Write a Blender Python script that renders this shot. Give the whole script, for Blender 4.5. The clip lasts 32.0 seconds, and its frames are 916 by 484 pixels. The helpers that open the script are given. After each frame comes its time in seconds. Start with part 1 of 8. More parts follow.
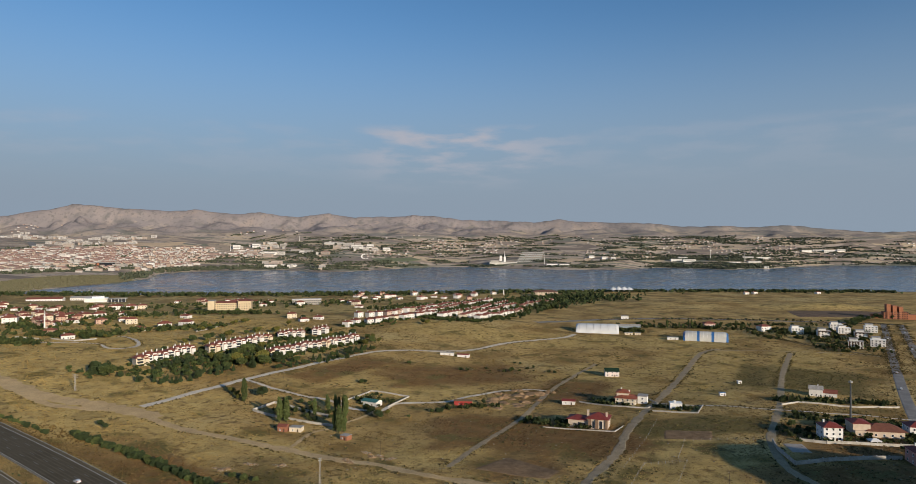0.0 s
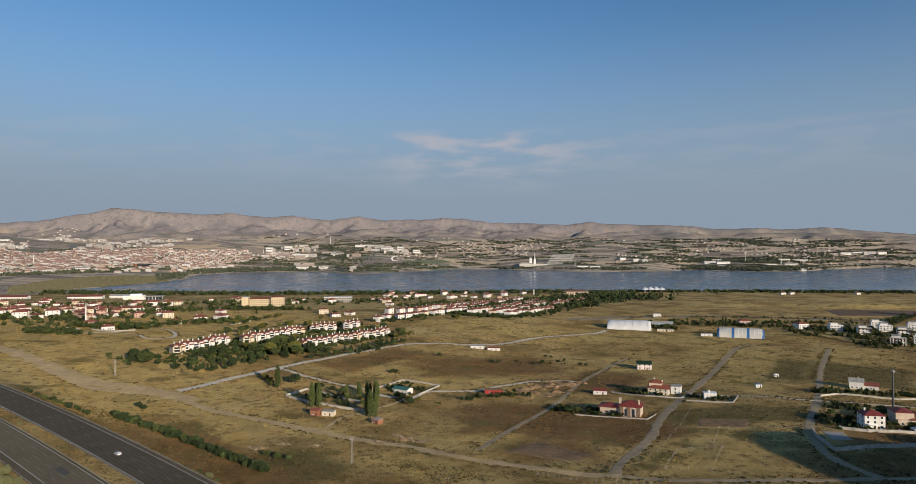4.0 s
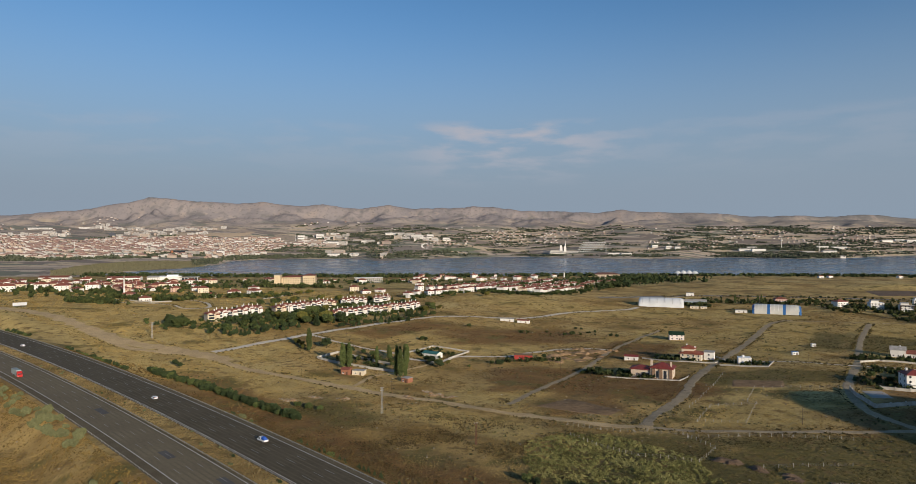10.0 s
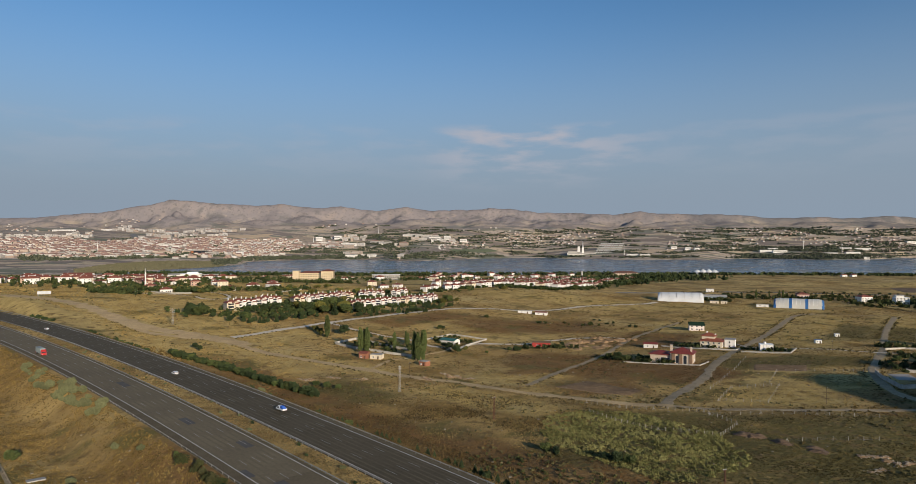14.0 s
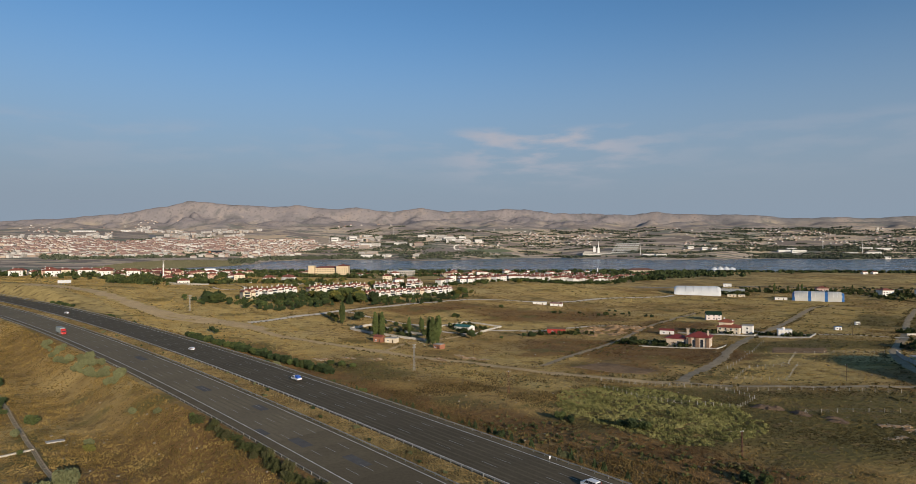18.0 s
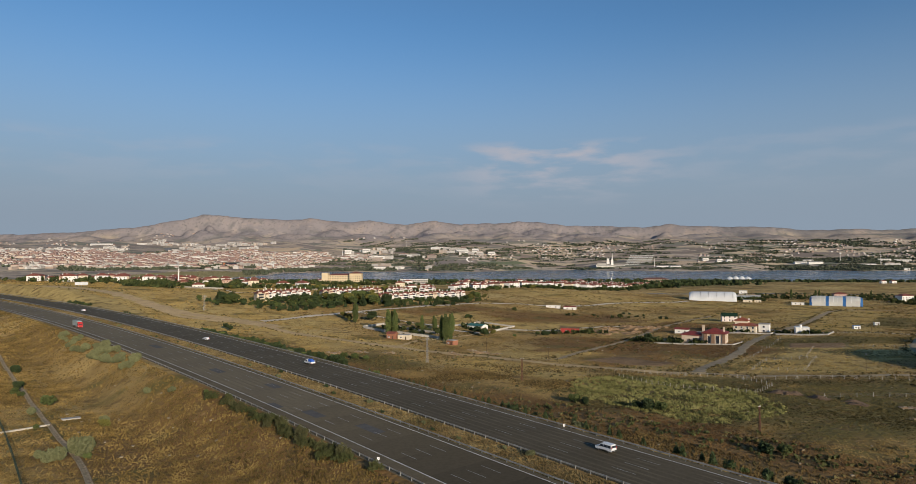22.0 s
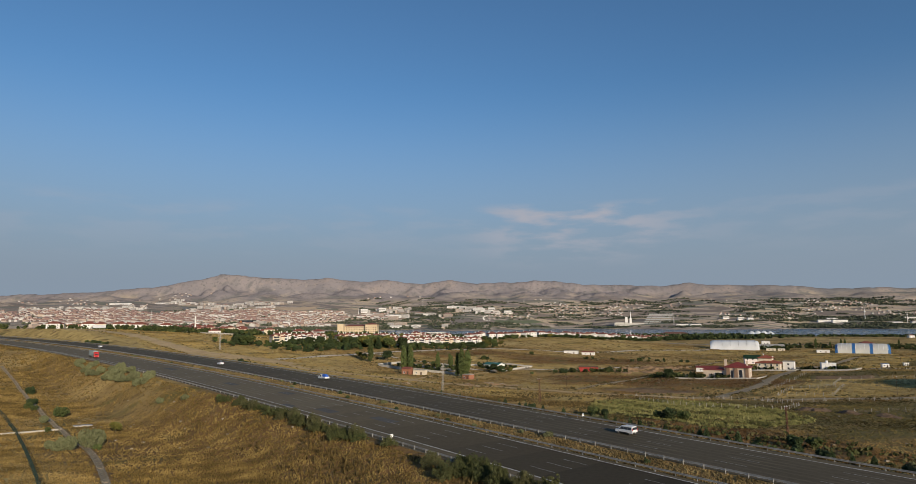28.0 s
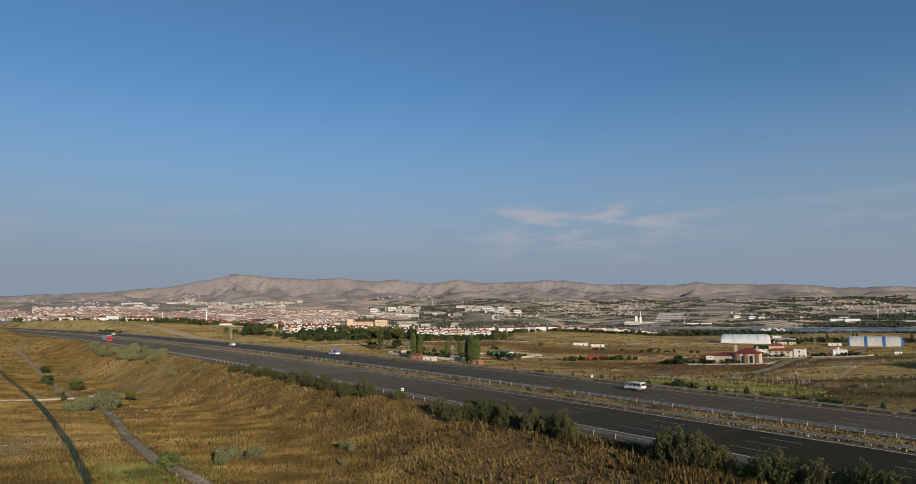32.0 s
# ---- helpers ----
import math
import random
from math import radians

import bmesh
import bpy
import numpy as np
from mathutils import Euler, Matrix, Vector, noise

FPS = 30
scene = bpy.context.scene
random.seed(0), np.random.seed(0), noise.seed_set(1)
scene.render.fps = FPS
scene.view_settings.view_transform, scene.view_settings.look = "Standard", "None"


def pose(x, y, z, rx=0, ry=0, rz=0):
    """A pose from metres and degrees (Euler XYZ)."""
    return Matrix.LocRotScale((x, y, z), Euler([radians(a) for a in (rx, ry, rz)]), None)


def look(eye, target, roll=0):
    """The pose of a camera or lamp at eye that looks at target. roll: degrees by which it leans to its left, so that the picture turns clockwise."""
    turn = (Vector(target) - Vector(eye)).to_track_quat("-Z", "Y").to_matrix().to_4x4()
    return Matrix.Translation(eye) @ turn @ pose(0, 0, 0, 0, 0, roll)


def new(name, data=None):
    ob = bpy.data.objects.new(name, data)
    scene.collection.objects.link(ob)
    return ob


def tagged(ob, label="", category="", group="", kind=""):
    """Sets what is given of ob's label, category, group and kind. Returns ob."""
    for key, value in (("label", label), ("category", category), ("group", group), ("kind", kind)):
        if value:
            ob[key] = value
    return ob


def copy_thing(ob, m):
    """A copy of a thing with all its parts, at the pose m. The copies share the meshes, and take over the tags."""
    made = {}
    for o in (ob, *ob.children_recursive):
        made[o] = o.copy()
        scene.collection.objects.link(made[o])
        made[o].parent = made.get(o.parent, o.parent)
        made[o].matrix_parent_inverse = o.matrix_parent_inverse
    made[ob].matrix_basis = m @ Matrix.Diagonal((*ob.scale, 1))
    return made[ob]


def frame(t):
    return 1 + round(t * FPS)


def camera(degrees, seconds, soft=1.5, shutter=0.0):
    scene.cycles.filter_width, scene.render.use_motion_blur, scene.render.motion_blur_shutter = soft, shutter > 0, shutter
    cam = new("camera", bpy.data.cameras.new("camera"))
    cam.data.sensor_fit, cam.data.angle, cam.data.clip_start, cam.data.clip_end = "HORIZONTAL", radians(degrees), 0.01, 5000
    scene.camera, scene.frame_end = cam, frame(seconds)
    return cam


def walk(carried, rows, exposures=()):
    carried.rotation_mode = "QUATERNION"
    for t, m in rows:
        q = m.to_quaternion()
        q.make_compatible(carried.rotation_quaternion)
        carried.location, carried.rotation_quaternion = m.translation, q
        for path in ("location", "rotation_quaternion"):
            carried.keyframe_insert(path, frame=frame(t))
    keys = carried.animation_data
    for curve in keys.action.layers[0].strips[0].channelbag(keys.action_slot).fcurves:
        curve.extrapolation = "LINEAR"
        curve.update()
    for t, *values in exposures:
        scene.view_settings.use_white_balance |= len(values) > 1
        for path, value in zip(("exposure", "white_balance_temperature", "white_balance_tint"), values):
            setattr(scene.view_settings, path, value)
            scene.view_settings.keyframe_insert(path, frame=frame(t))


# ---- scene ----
cam = camera(70.31, 32.0, 0.6)
PATH = [
    (0, 0.00, -0.00, 131.54, 0.002, 0.116, -0.036), (0.5, -0.01, 0.03, 130.03, 0.369, 0.153, -0.045), (1, -0.02, 0.01, 128.53, 0.748, 0.211, -0.050),
    (1.5, -0.04, -0.06, 127.01, 1.100, 0.247, -0.055), (2, -0.06, -0.21, 125.47, 1.444, 0.302, -0.056), (2.5, -0.12, -0.38, 123.89, 1.780, 0.346, -0.059),
    (3, -0.21, -0.58, 122.31, 2.063, 0.400, -0.059), (3.5, -0.39, -0.74, 120.75, 2.322, 0.438, -0.066), (4, -0.61, -0.85, 119.20, 2.610, 0.506, -0.071),
    (4.5, -0.79, -0.89, 117.58, 2.868, 0.548, -0.078), (6.5, -0.98, -0.74, 110.92, 3.775, 0.754, -0.098), (7, -0.94, -0.63, 109.15, 4.013, 0.796, -0.097),
    (7.5, -0.83, -0.49, 107.33, 4.208, 0.846, -0.100), (8, -0.62, -0.32, 105.51, 4.408, 0.868, -0.099), (8.5, -0.39, -0.15, 103.76, 4.626, 0.536, -0.108),
    (9, -0.21, 0.02, 102.09, 4.831, -0.301, -0.111), (9.5, -0.24, 0.16, 100.37, 5.030, -0.309, -0.121), (10, -0.33, 0.26, 98.72, 5.241, -0.276, -0.121),
    (10.5, -0.45, 0.34, 97.12, 5.437, -0.215, -0.123), (11, -0.57, 0.40, 95.52, 5.613, -0.174, -0.118), (11.5, -0.71, 0.47, 93.92, 5.792, -0.149, -0.115),
    (12, -0.81, 0.49, 92.30, 5.948, -0.112, -0.119), (12.5, -0.92, 0.52, 90.64, 6.134, -0.083, -0.119), (13, -0.93, 0.48, 88.95, 6.334, -0.061, -0.117),
    (13.5, -0.85, 0.53, 87.27, 6.558, -0.012, -0.118), (14, -0.74, 0.66, 85.60, 6.751, 0.049, -0.117), (14.5, -0.71, 0.76, 83.99, 6.921, 0.073, -0.128),
    (16.5, -0.67, 1.04, 77.69, 7.615, 0.188, -0.153), (17, -0.58, 1.02, 76.11, 7.767, 0.208, -0.161), (17.5, -0.47, 0.98, 74.55, 7.935, 0.249, -0.161),
    (18, -0.37, 0.88, 73.00, 8.078, 0.268, -0.166), (18.5, -0.30, 0.81, 71.46, 8.224, 0.312, -0.173), (19, -0.29, 0.81, 69.92, 8.367, 0.371, -0.181),
    (19.5, -0.27, 0.89, 68.41, 8.522, 0.518, -0.189), (20, -0.30, 1.01, 66.91, 8.688, 0.727, -0.201), (20.5, -0.38, 1.01, 65.47, 8.797, 0.908, -0.210),
    (21, -0.45, 0.99, 64.01, 8.921, 1.100, -0.217), (21.5, -0.47, 0.97, 62.52, 9.066, 1.275, -0.224), (22, -0.48, 0.94, 61.01, 9.207, 1.534, -0.232),
    (22.5, -0.47, 0.89, 59.44, 9.318, 2.278, -0.240), (23, -0.42, 0.85, 57.76, 9.438, 3.529, -0.251), (23.5, -0.38, 0.84, 56.04, 9.539, 4.802, -0.265),
    (24, -0.36, 0.84, 54.38, 9.678, 6.050, -0.283), (24.5, -0.18, 0.82, 52.78, 9.836, 6.911, -0.289), (25, -0.05, 0.82, 51.19, 9.931, 6.973, -0.290),
    (25.5, -0.02, 0.94, 49.66, 10.032, 6.991, -0.284), (27.5, -0.43, 1.93, 43.80, 10.492, 7.000, -0.285), (28, -0.47, 2.07, 42.29, 10.616, 6.974, -0.272),
    (28.5, -0.46, 2.17, 40.98, 10.701, 7.022, -0.276), (29, -0.42, 2.20, 39.68, 10.805, 7.021, -0.276), (29.5, -0.41, 2.14, 38.34, 10.896, 7.030, -0.275),
    (30, -0.51, 1.94, 36.95, 11.016, 7.035, -0.274), (30.5, -0.64, 1.71, 35.58, 11.114, 7.042, -0.272), (31, -0.71, 1.57, 34.34, 11.218, 7.054, -0.268),
    (31.5, -0.67, 1.60, 33.41, 11.340, 7.022, -0.269), (32, -0.54, 1.78, 32.82, 11.429, 7.058, -0.283),
]
rows = []
for t, x, y, z, yaw, pitch, roll in PATH:
    a, b = radians(yaw), radians(pitch)
    way = Vector((-math.sin(a) * math.cos(b), math.cos(a) * math.cos(b), math.sin(b)))
    rows.append((t, look((x, y, z), Vector((x, y, z)) + 100 * way, roll)))
walk(cam, rows, ((0, 0.0), (22, 0.0), (26, -0.09), (32, -0.09)))

# ================= world and light =================
SUN_AZ, SUN_EL = radians(143), radians(14)
world = bpy.data.worlds.new("world")
scene.world = world
world.use_nodes = True
wn, wl = world.node_tree.nodes, world.node_tree.links


def wnode(kind, **values):
    n = wn.new(kind)
    for k, v in values.items():
        n.inputs[int(k[1:])].default_value = v
    return n


def wmix(a, b, f, kind="MIX"):
    x = wn.new("ShaderNodeMix")
    x.data_type, x.blend_type = "RGBA", kind
    for sock, val in ((x.inputs[6], a), (x.inputs[7], b), (x.inputs[0], f)):
        if hasattr(val, "is_output"):
            wl.new(val, sock)
        else:
            sock.default_value = val
    return x.outputs[2]


def wrange(v, a, b, c=0.0, d=1.0, smooth=True):
    r = wn.new("ShaderNodeMapRange")
    if smooth:
        r.interpolation_type = "SMOOTHSTEP"
    for i, q in enumerate((a, b, c, d)):
        r.inputs[i + 1].default_value = q
    wl.new(v, r.inputs[0])
    return r.outputs[0]


def wmath(op, a, b=0.0):
    m = wn.new("ShaderNodeMath")
    m.operation = op
    for sock, val in ((m.inputs[0], a), (m.inputs[1], b)):
        if hasattr(val, "is_output"):
            wl.new(val, sock)
        else:
            sock.default_value = val
    return m.outputs[0]


sky = wn.new("ShaderNodeTexSky")
sky.sky_type = "NISHITA"
sky.sun_disc = False
sky.sun_elevation, sky.sun_rotation = SUN_EL, SUN_AZ
sky.altitude, sky.air_density, sky.dust_density, sky.ozone_density = 1000, 1.0, 1.2, 2.0
ways = wn.new("ShaderNodeTexCoord").outputs["Generated"]
sep = wn.new("ShaderNodeSeparateXYZ")
wl.new(ways, sep.inputs[0])
up = sep.outputs[2]
# hazy air low over the land, as a band round the whole horizon
tone = wmix(sky.outputs[0], (0.72, 1.02, 1.22, 1), 1.0, "MULTIPLY")
tone = wmix(tone, (2.6, 3.25, 4.05, 1), wrange(up, 0.36, 0.05))
# thin high cloud wisps low in the north
mp = wn.new("ShaderNodeMapping")
mp.inputs["Scale"].default_value = (11, 11, 46)
wl.new(ways, mp.inputs[0])
cl = wn.new("ShaderNodeTexNoise")
cl.inputs["Scale"].default_value, cl.inputs["Detail"].default_value = 1.0, 9
wl.new(mp.outputs[0], cl.inputs["Vector"])
thick = wmath("MULTIPLY", wrange(sep.outputs[0], -0.20, -0.06), wrange(sep.outputs[0], 0.22, 0.0))
band = wmath("MULTIPLY", wrange(up, 0.07, 0.145), wrange(up, 0.182, 0.165))
band = wmath("MULTIPLY", band, wmath("ADD", wmath("MULTIPLY", thick, 1.0), 0.2))
wisp = wmath("MULTIPLY", band, wrange(cl.outputs[0], 0.42, 0.66, 0.0, 0.85))
tone = wmix(tone, (4.2, 4.3, 4.9, 1), wisp)
wl.new(tone, wn["Background"].inputs[0])
wn["Background"].inputs[1].default_value = 0.10

lamp = bpy.data.lights.new("sun", "SUN")
lamp.energy, lamp.angle, lamp.color = 5.0, radians(0.6), (1.0, 0.85, 0.66)
sun = new("sun", lamp)
s_dir = Vector((math.sin(SUN_AZ) * math.cos(SUN_EL), math.cos(SUN_AZ) * math.cos(SUN_EL), math.sin(SUN_EL)))
sun.matrix_world = look(s_dir * 500, (0, 0, 0))

# ================= materials =================
def mat(name, c1, c2=None, size=1.0, rough=0.9, metal=0.0, bump=0.0, fine=0.0, c3=None, spread=(0.35, 0.65), coord="Object", rnd=0.0, spec=0.3, stretch=None):
    """Two or three colours mixed by noise of `size` metres, fine grain and relief."""
    m = bpy.data.materials.new(name)
    m.use_nodes = True
    n, l = m.node_tree.nodes, m.node_tree.links
    b = n["Principled BSDF"]
    b.inputs["Roughness"].default_value, b.inputs["Metallic"].default_value = rough, metal
    b.inputs["Specular IOR Level"].default_value = spec
    b.inputs["Base Color"].default_value = (*c1, 1)
    if c2 is None and not fine and not rnd:
        return m
    tc = n.new("ShaderNodeTexCoord").outputs[coord]
    if stretch:
        mp = n.new("ShaderNodeMapping")
        mp.inputs["Scale"].default_value = stretch
        l.new(tc, mp.inputs[0])
        tc = mp.outputs[0]

    def noise_tex(scale, detail=6.0):
        t = n.new("ShaderNodeTexNoise")
        t.inputs["Scale"].default_value, t.inputs["Detail"].default_value = scale, detail
        l.new(tc, t.inputs["Vector"])
        return t.outputs[0]

    def mix(a, b_, f, kind="MIX"):
        x = n.new("ShaderNodeMix")
        x.data_type, x.blend_type = "RGBA", kind
        for sock, val in ((x.inputs[6], a), (x.inputs[7], b_), (x.inputs[0], f)):
            if hasattr(val, "is_output"):
                l.new(val, sock)
            else:
                sock.default_value = val
        return x.outputs[2]

    def ramp(v, lo, hi):
        r = n.new("ShaderNodeMapRange")
        r.inputs[1].default_value, r.inputs[2].default_value = lo, hi
        l.new(v, r.inputs[0])
        return r.outputs[0]

    col = (*c1, 1)
    if c2 is not None:
        big = noise_tex(1 / size)
        col = mix(col, (*c2, 1), ramp(big, *spread))
        if c3 is not None:
            col = mix(col, (*c3, 1), ramp(noise_tex(2.7 / size, 4), 0.55, 0.72))
    if fine:
        g = noise_tex(14 / size if size > 2 else 9 / size, 3)
        col = mix(col, mix(col, (0.0, 0.0, 0.0, 1), 0.75), mix((0, 0, 0, 1), (fine, fine, fine, 1), ramp(g, 0.4, 0.75)))
    if rnd:
        oi = n.new("ShaderNodeObjectInfo")
        hsv = n.new("ShaderNodeHueSaturation")
        l.new(ramp(oi.outputs["Random"], 0, 1), hsv.inputs["Fac"])
        mr = n.new("ShaderNodeMapRange")
        mr.inputs[3].default_value, mr.inputs[4].default_value = 1 - rnd, 1 + rnd
        l.new(oi.outputs["Random"], mr.inputs[0])
        l.new(mr.outputs[0], hsv.inputs["Value"])
        hsv.inputs["Fac"].default_value = 1
        for k in list(hsv.inputs["Fac"].links):
            l.remove(k)
        if hasattr(col, "is_output"):
            l.new(col, hsv.inputs["Color"])
        else:
            hsv.inputs["Color"].default_value = col
        col = hsv.outputs[0]
    if hasattr(col, "is_output"):
        l.new(col, b.inputs["Base Color"])
    if bump:
        bn = n.new("ShaderNodeBump")
        bn.inputs["Strength"].default_value, bn.inputs["Distance"].default_value = bump, 0.3
        l.new(noise_tex(6 / size, 8), bn.inputs["Height"])
        l.new(bn.outputs[0], b.inputs["Normal"])
    return m


M_ASPHALT_WORN = mat("brownish worn asphalt", (0.198, 0.160, 0.099), (0.153, 0.123, 0.078), 18, 0.85, bump=0.1, fine=0.25, spec=0.15)
M_ASPHALT = mat("asphalt", (0.085, 0.070, 0.044), (0.106, 0.087, 0.056), 14, 0.85, bump=0.1, fine=0.3, spec=0.15)
M_ASPHALT_OLD = mat("old asphalt", (0.124, 0.099, 0.061), (0.153, 0.125, 0.079), 6, 0.95, fine=0.3, spec=0.15)
M_BOULEVARD = mat("pale boulevard asphalt", (0.26, 0.25, 0.235), (0.20, 0.19, 0.18), 8, 0.95, fine=0.2, spec=0.1)
M_ASPHALT_DARK = mat("dark asphalt", (0.036, 0.031, 0.021), (0.045, 0.038, 0.026), 12, 0.95, bump=0.1, fine=0.25, spec=0.06)
M_PATCH = mat("asphalt patch", (0.085, 0.08, 0.072), (0.11, 0.104, 0.095), 3, 0.9, fine=0.3)
M_LINE = mat("road paint", (0.66, 0.65, 0.61), (0.40, 0.39, 0.36), 1.2, 0.7)
M_LINE_WORN = mat("worn road paint", (0.42, 0.41, 0.38), (0.21, 0.20, 0.18), 0.9, 0.8)
M_STEEL = mat("galvanised steel", (0.36, 0.355, 0.34), (0.25, 0.245, 0.23), 2, 0.65, 0.35)
M_GRAVEL = mat("pale gravel", (0.68, 0.62, 0.52), (0.57, 0.50, 0.41), 8, 0.95, bump=0.3, fine=0.4, spec=0.1)
M_CLOD = mat("turned earth", (0.37, 0.245, 0.14), (0.26, 0.17, 0.095), 3, 0.95, bump=0.4, fine=0.5, spec=0.1)
M_DIRT = mat("dirt track", (0.60, 0.435, 0.235), (0.48, 0.345, 0.182), 9, 0.95, bump=0.3, fine=0.5, spec=0.1)
M_GREYDIRT = mat("grey dirt road", (0.43, 0.34, 0.222), (0.33, 0.258, 0.162), 5, 0.95, bump=0.4, fine=0.6, spec=0.1)
M_SOIL = mat("ploughed soil", (0.17, 0.115, 0.075), (0.12, 0.08, 0.05), 12, 1.0, bump=0.4, fine=0.5)
M_WHITE = mat("white plaster", (0.76, 0.74, 0.71), (0.66, 0.64, 0.61), 5, 0.85, fine=0.12, rnd=0.07)
M_CREAM = mat("cream plaster", (0.70, 0.61, 0.47), (0.60, 0.52, 0.40), 5, 0.85, fine=0.12)
M_BEIGE = mat("beige stucco", (0.58, 0.47, 0.37), (0.50, 0.40, 0.31), 3, 0.85, fine=0.15)
M_ORANGE = mat("orange brick cladding", (0.42, 0.175, 0.095), (0.34, 0.135, 0.07), 6, 0.85, fine=0.2)
M_YELLOW = mat("pale yellow plaster", (0.62, 0.50, 0.33), (0.55, 0.44, 0.29), 8, 0.85, fine=0.1)
M_ROOF = mat("red clay roof tiles", (0.27, 0.092, 0.060), (0.18, 0.062, 0.044), 2.0, 0.75, bump=0.3, fine=0.35, rnd=0.12)
M_GLASS = mat("window glass", (0.03, 0.035, 0.045), None, rough=0.12, spec=0.5)
M_TRIM = mat("white trim", (0.8, 0.8, 0.78), None, rough=0.6)
M_CONC = mat("weathered concrete", (0.42, 0.40, 0.37), (0.31, 0.29, 0.26), 2, 0.9, bump=0.1, fine=0.25)
M_MEMB = mat("white membrane", (0.66, 0.67, 0.67), (0.57, 0.58, 0.58), 9, 0.5, fine=0.05)
M_BLUE = mat("blue sheet", (0.045, 0.15, 0.36), (0.035, 0.12, 0.29), 6, 0.5)
M_GREYSHEET = mat("cream sheet", (0.60, 0.58, 0.52), (0.52, 0.50, 0.45), 8, 0.55, fine=0.08)
M_WOOD = mat("weathered wood", (0.10, 0.06, 0.04), (0.06, 0.04, 0.025), 1, 0.9, fine=0.3)
M_BARK = mat("bark", (0.10, 0.075, 0.05), (0.06, 0.045, 0.03), 0.5, 0.95, fine=0.4)
M_LEAF = mat("leaves", (0.060, 0.090, 0.026), (0.112, 0.128, 0.040), 0.8, 0.8, rnd=0.25)
M_LEAF_D = mat("dark leaves", (0.030, 0.050, 0.018), (0.056, 0.076, 0.027), 0.8, 0.8, rnd=0.25)
M_LEAF_Y = mat("yellowing leaves", (0.11, 0.115, 0.025), (0.15, 0.13, 0.03), 0.8, 0.8, rnd=0.25)
M_SAGE = mat("grey-green sage leaves", (0.165, 0.170, 0.085), (0.100, 0.110, 0.050), 0.8, 0.9, rnd=0.2)


def ground_material():
    m = bpy.data.materials.new("dry steppe")
    m.use_nodes = True
    n, l = m.node_tree.nodes, m.node_tree.links
    b = n["Principled BSDF"]
    b.inputs["Roughness"].default_value = 0.95
    b.inputs["Specular IOR Level"].default_value = 0.1
    tc = n.new("ShaderNodeTexCoord").outputs["Object"]

    def tex(scale, detail=5, sx=1.0, sy=1.0):
        mp = n.new("ShaderNodeMapping")
        mp.inputs["Scale"].default_value = (sx, sy, 1)
        l.new(tc, mp.inputs[0])
        t = n.new("ShaderNodeTexNoise")
        t.inputs["Scale"].default_value, t.inputs["Detail"].default_value = scale, detail
        l.new(mp.outputs[0], t.inputs["Vector"])
        return t.outputs[0]

    def rng(v, a, c):
        r = n.new("ShaderNodeMapRange")
        r.inputs[1].default_value, r.inputs[2].default_value = a, c
        l.new(v, r.inputs[0])
        return r.outputs[0]

    def mix(a, c, f, kind="MIX"):
        x = n.new("ShaderNodeMix")
        x.data_type, x.blend_type = "RGBA", kind
        for sock, val in ((x.inputs[6], a), (x.inputs[7], c), (x.inputs[0], f)):
            if hasattr(val, "is_output"):
                l.new(val, sock)
            else:
                sock.default_value = val
        return x.outputs[2]

    def zone(name):
        a = n.new("ShaderNodeAttribute")
        a.attribute_name = name
        return a.outputs["Fac"]

    def times(a, k):
        x = n.new("ShaderNodeMath")
        x.operation = "MULTIPLY"
        l.new(a, x.inputs[0])
        if hasattr(k, "is_output"):
            l.new(k, x.inputs[1])
        else:
            x.inputs[1].default_value = k
        return x.outputs[0]

    col = mix((0.53, 0.362, 0.148, 1), (0.265, 0.170, 0.066, 1), rng(tex(1 / 48, 7), 0.40, 0.60))
    col = mix(col, (0.55, 0.41, 0.185, 1), rng(tex(1 / 120, 6), 0.52, 0.68))
    # ground that grows gold, olive or rust-brown grass
    col = mix(col, mix((0.565, 0.41, 0.168, 1), (0.43, 0.306, 0.122, 1), rng(tex(1 / 11, 6), 0.4, 0.62)), times(zone("gold"), 0.95))
    col = mix(col, mix((0.135, 0.110, 0.040, 1), (0.195, 0.150, 0.056, 1), rng(tex(1 / 6, 6), 0.4, 0.62)), times(zone("olive"), 0.95))
    col = mix(col, mix((0.25, 0.142, 0.060, 1), (0.175, 0.100, 0.043, 1), rng(tex(1 / 9, 6), 0.4, 0.62)), times(zone("rust"), 0.95))
    col = mix(col, (0.175, 0.140, 0.052, 1), rng(tex(1 / 27, 7), 0.56, 0.66))
    col = mix(col, (0.20, 0.132, 0.058, 1), rng(tex(1 / 6, 7), 0.54, 0.68))
    col = mix(col, (0.44, 0.305, 0.135, 1), rng(tex(1 / 2.4, 7), 0.58, 0.82))
    col = mix(col, (0.135, 0.093, 0.04, 1), rng(tex(1 / 1.6, 4), 0.60, 0.74))
    col = mix(col, (0.925, 0.935, 0.87, 1), 1.0, "MULTIPLY")
    l.new(col, b.inputs["Base Color"])
    bn = n.new("ShaderNodeBump")
    bn.inputs["Strength"].default_value, bn.inputs["Distance"].default_value = 0.8, 0.9
    l.new(tex(1 / 2.0, 8), bn.inputs["Height"])
    l.new(bn.outputs[0], b.inputs["Normal"])
    return m


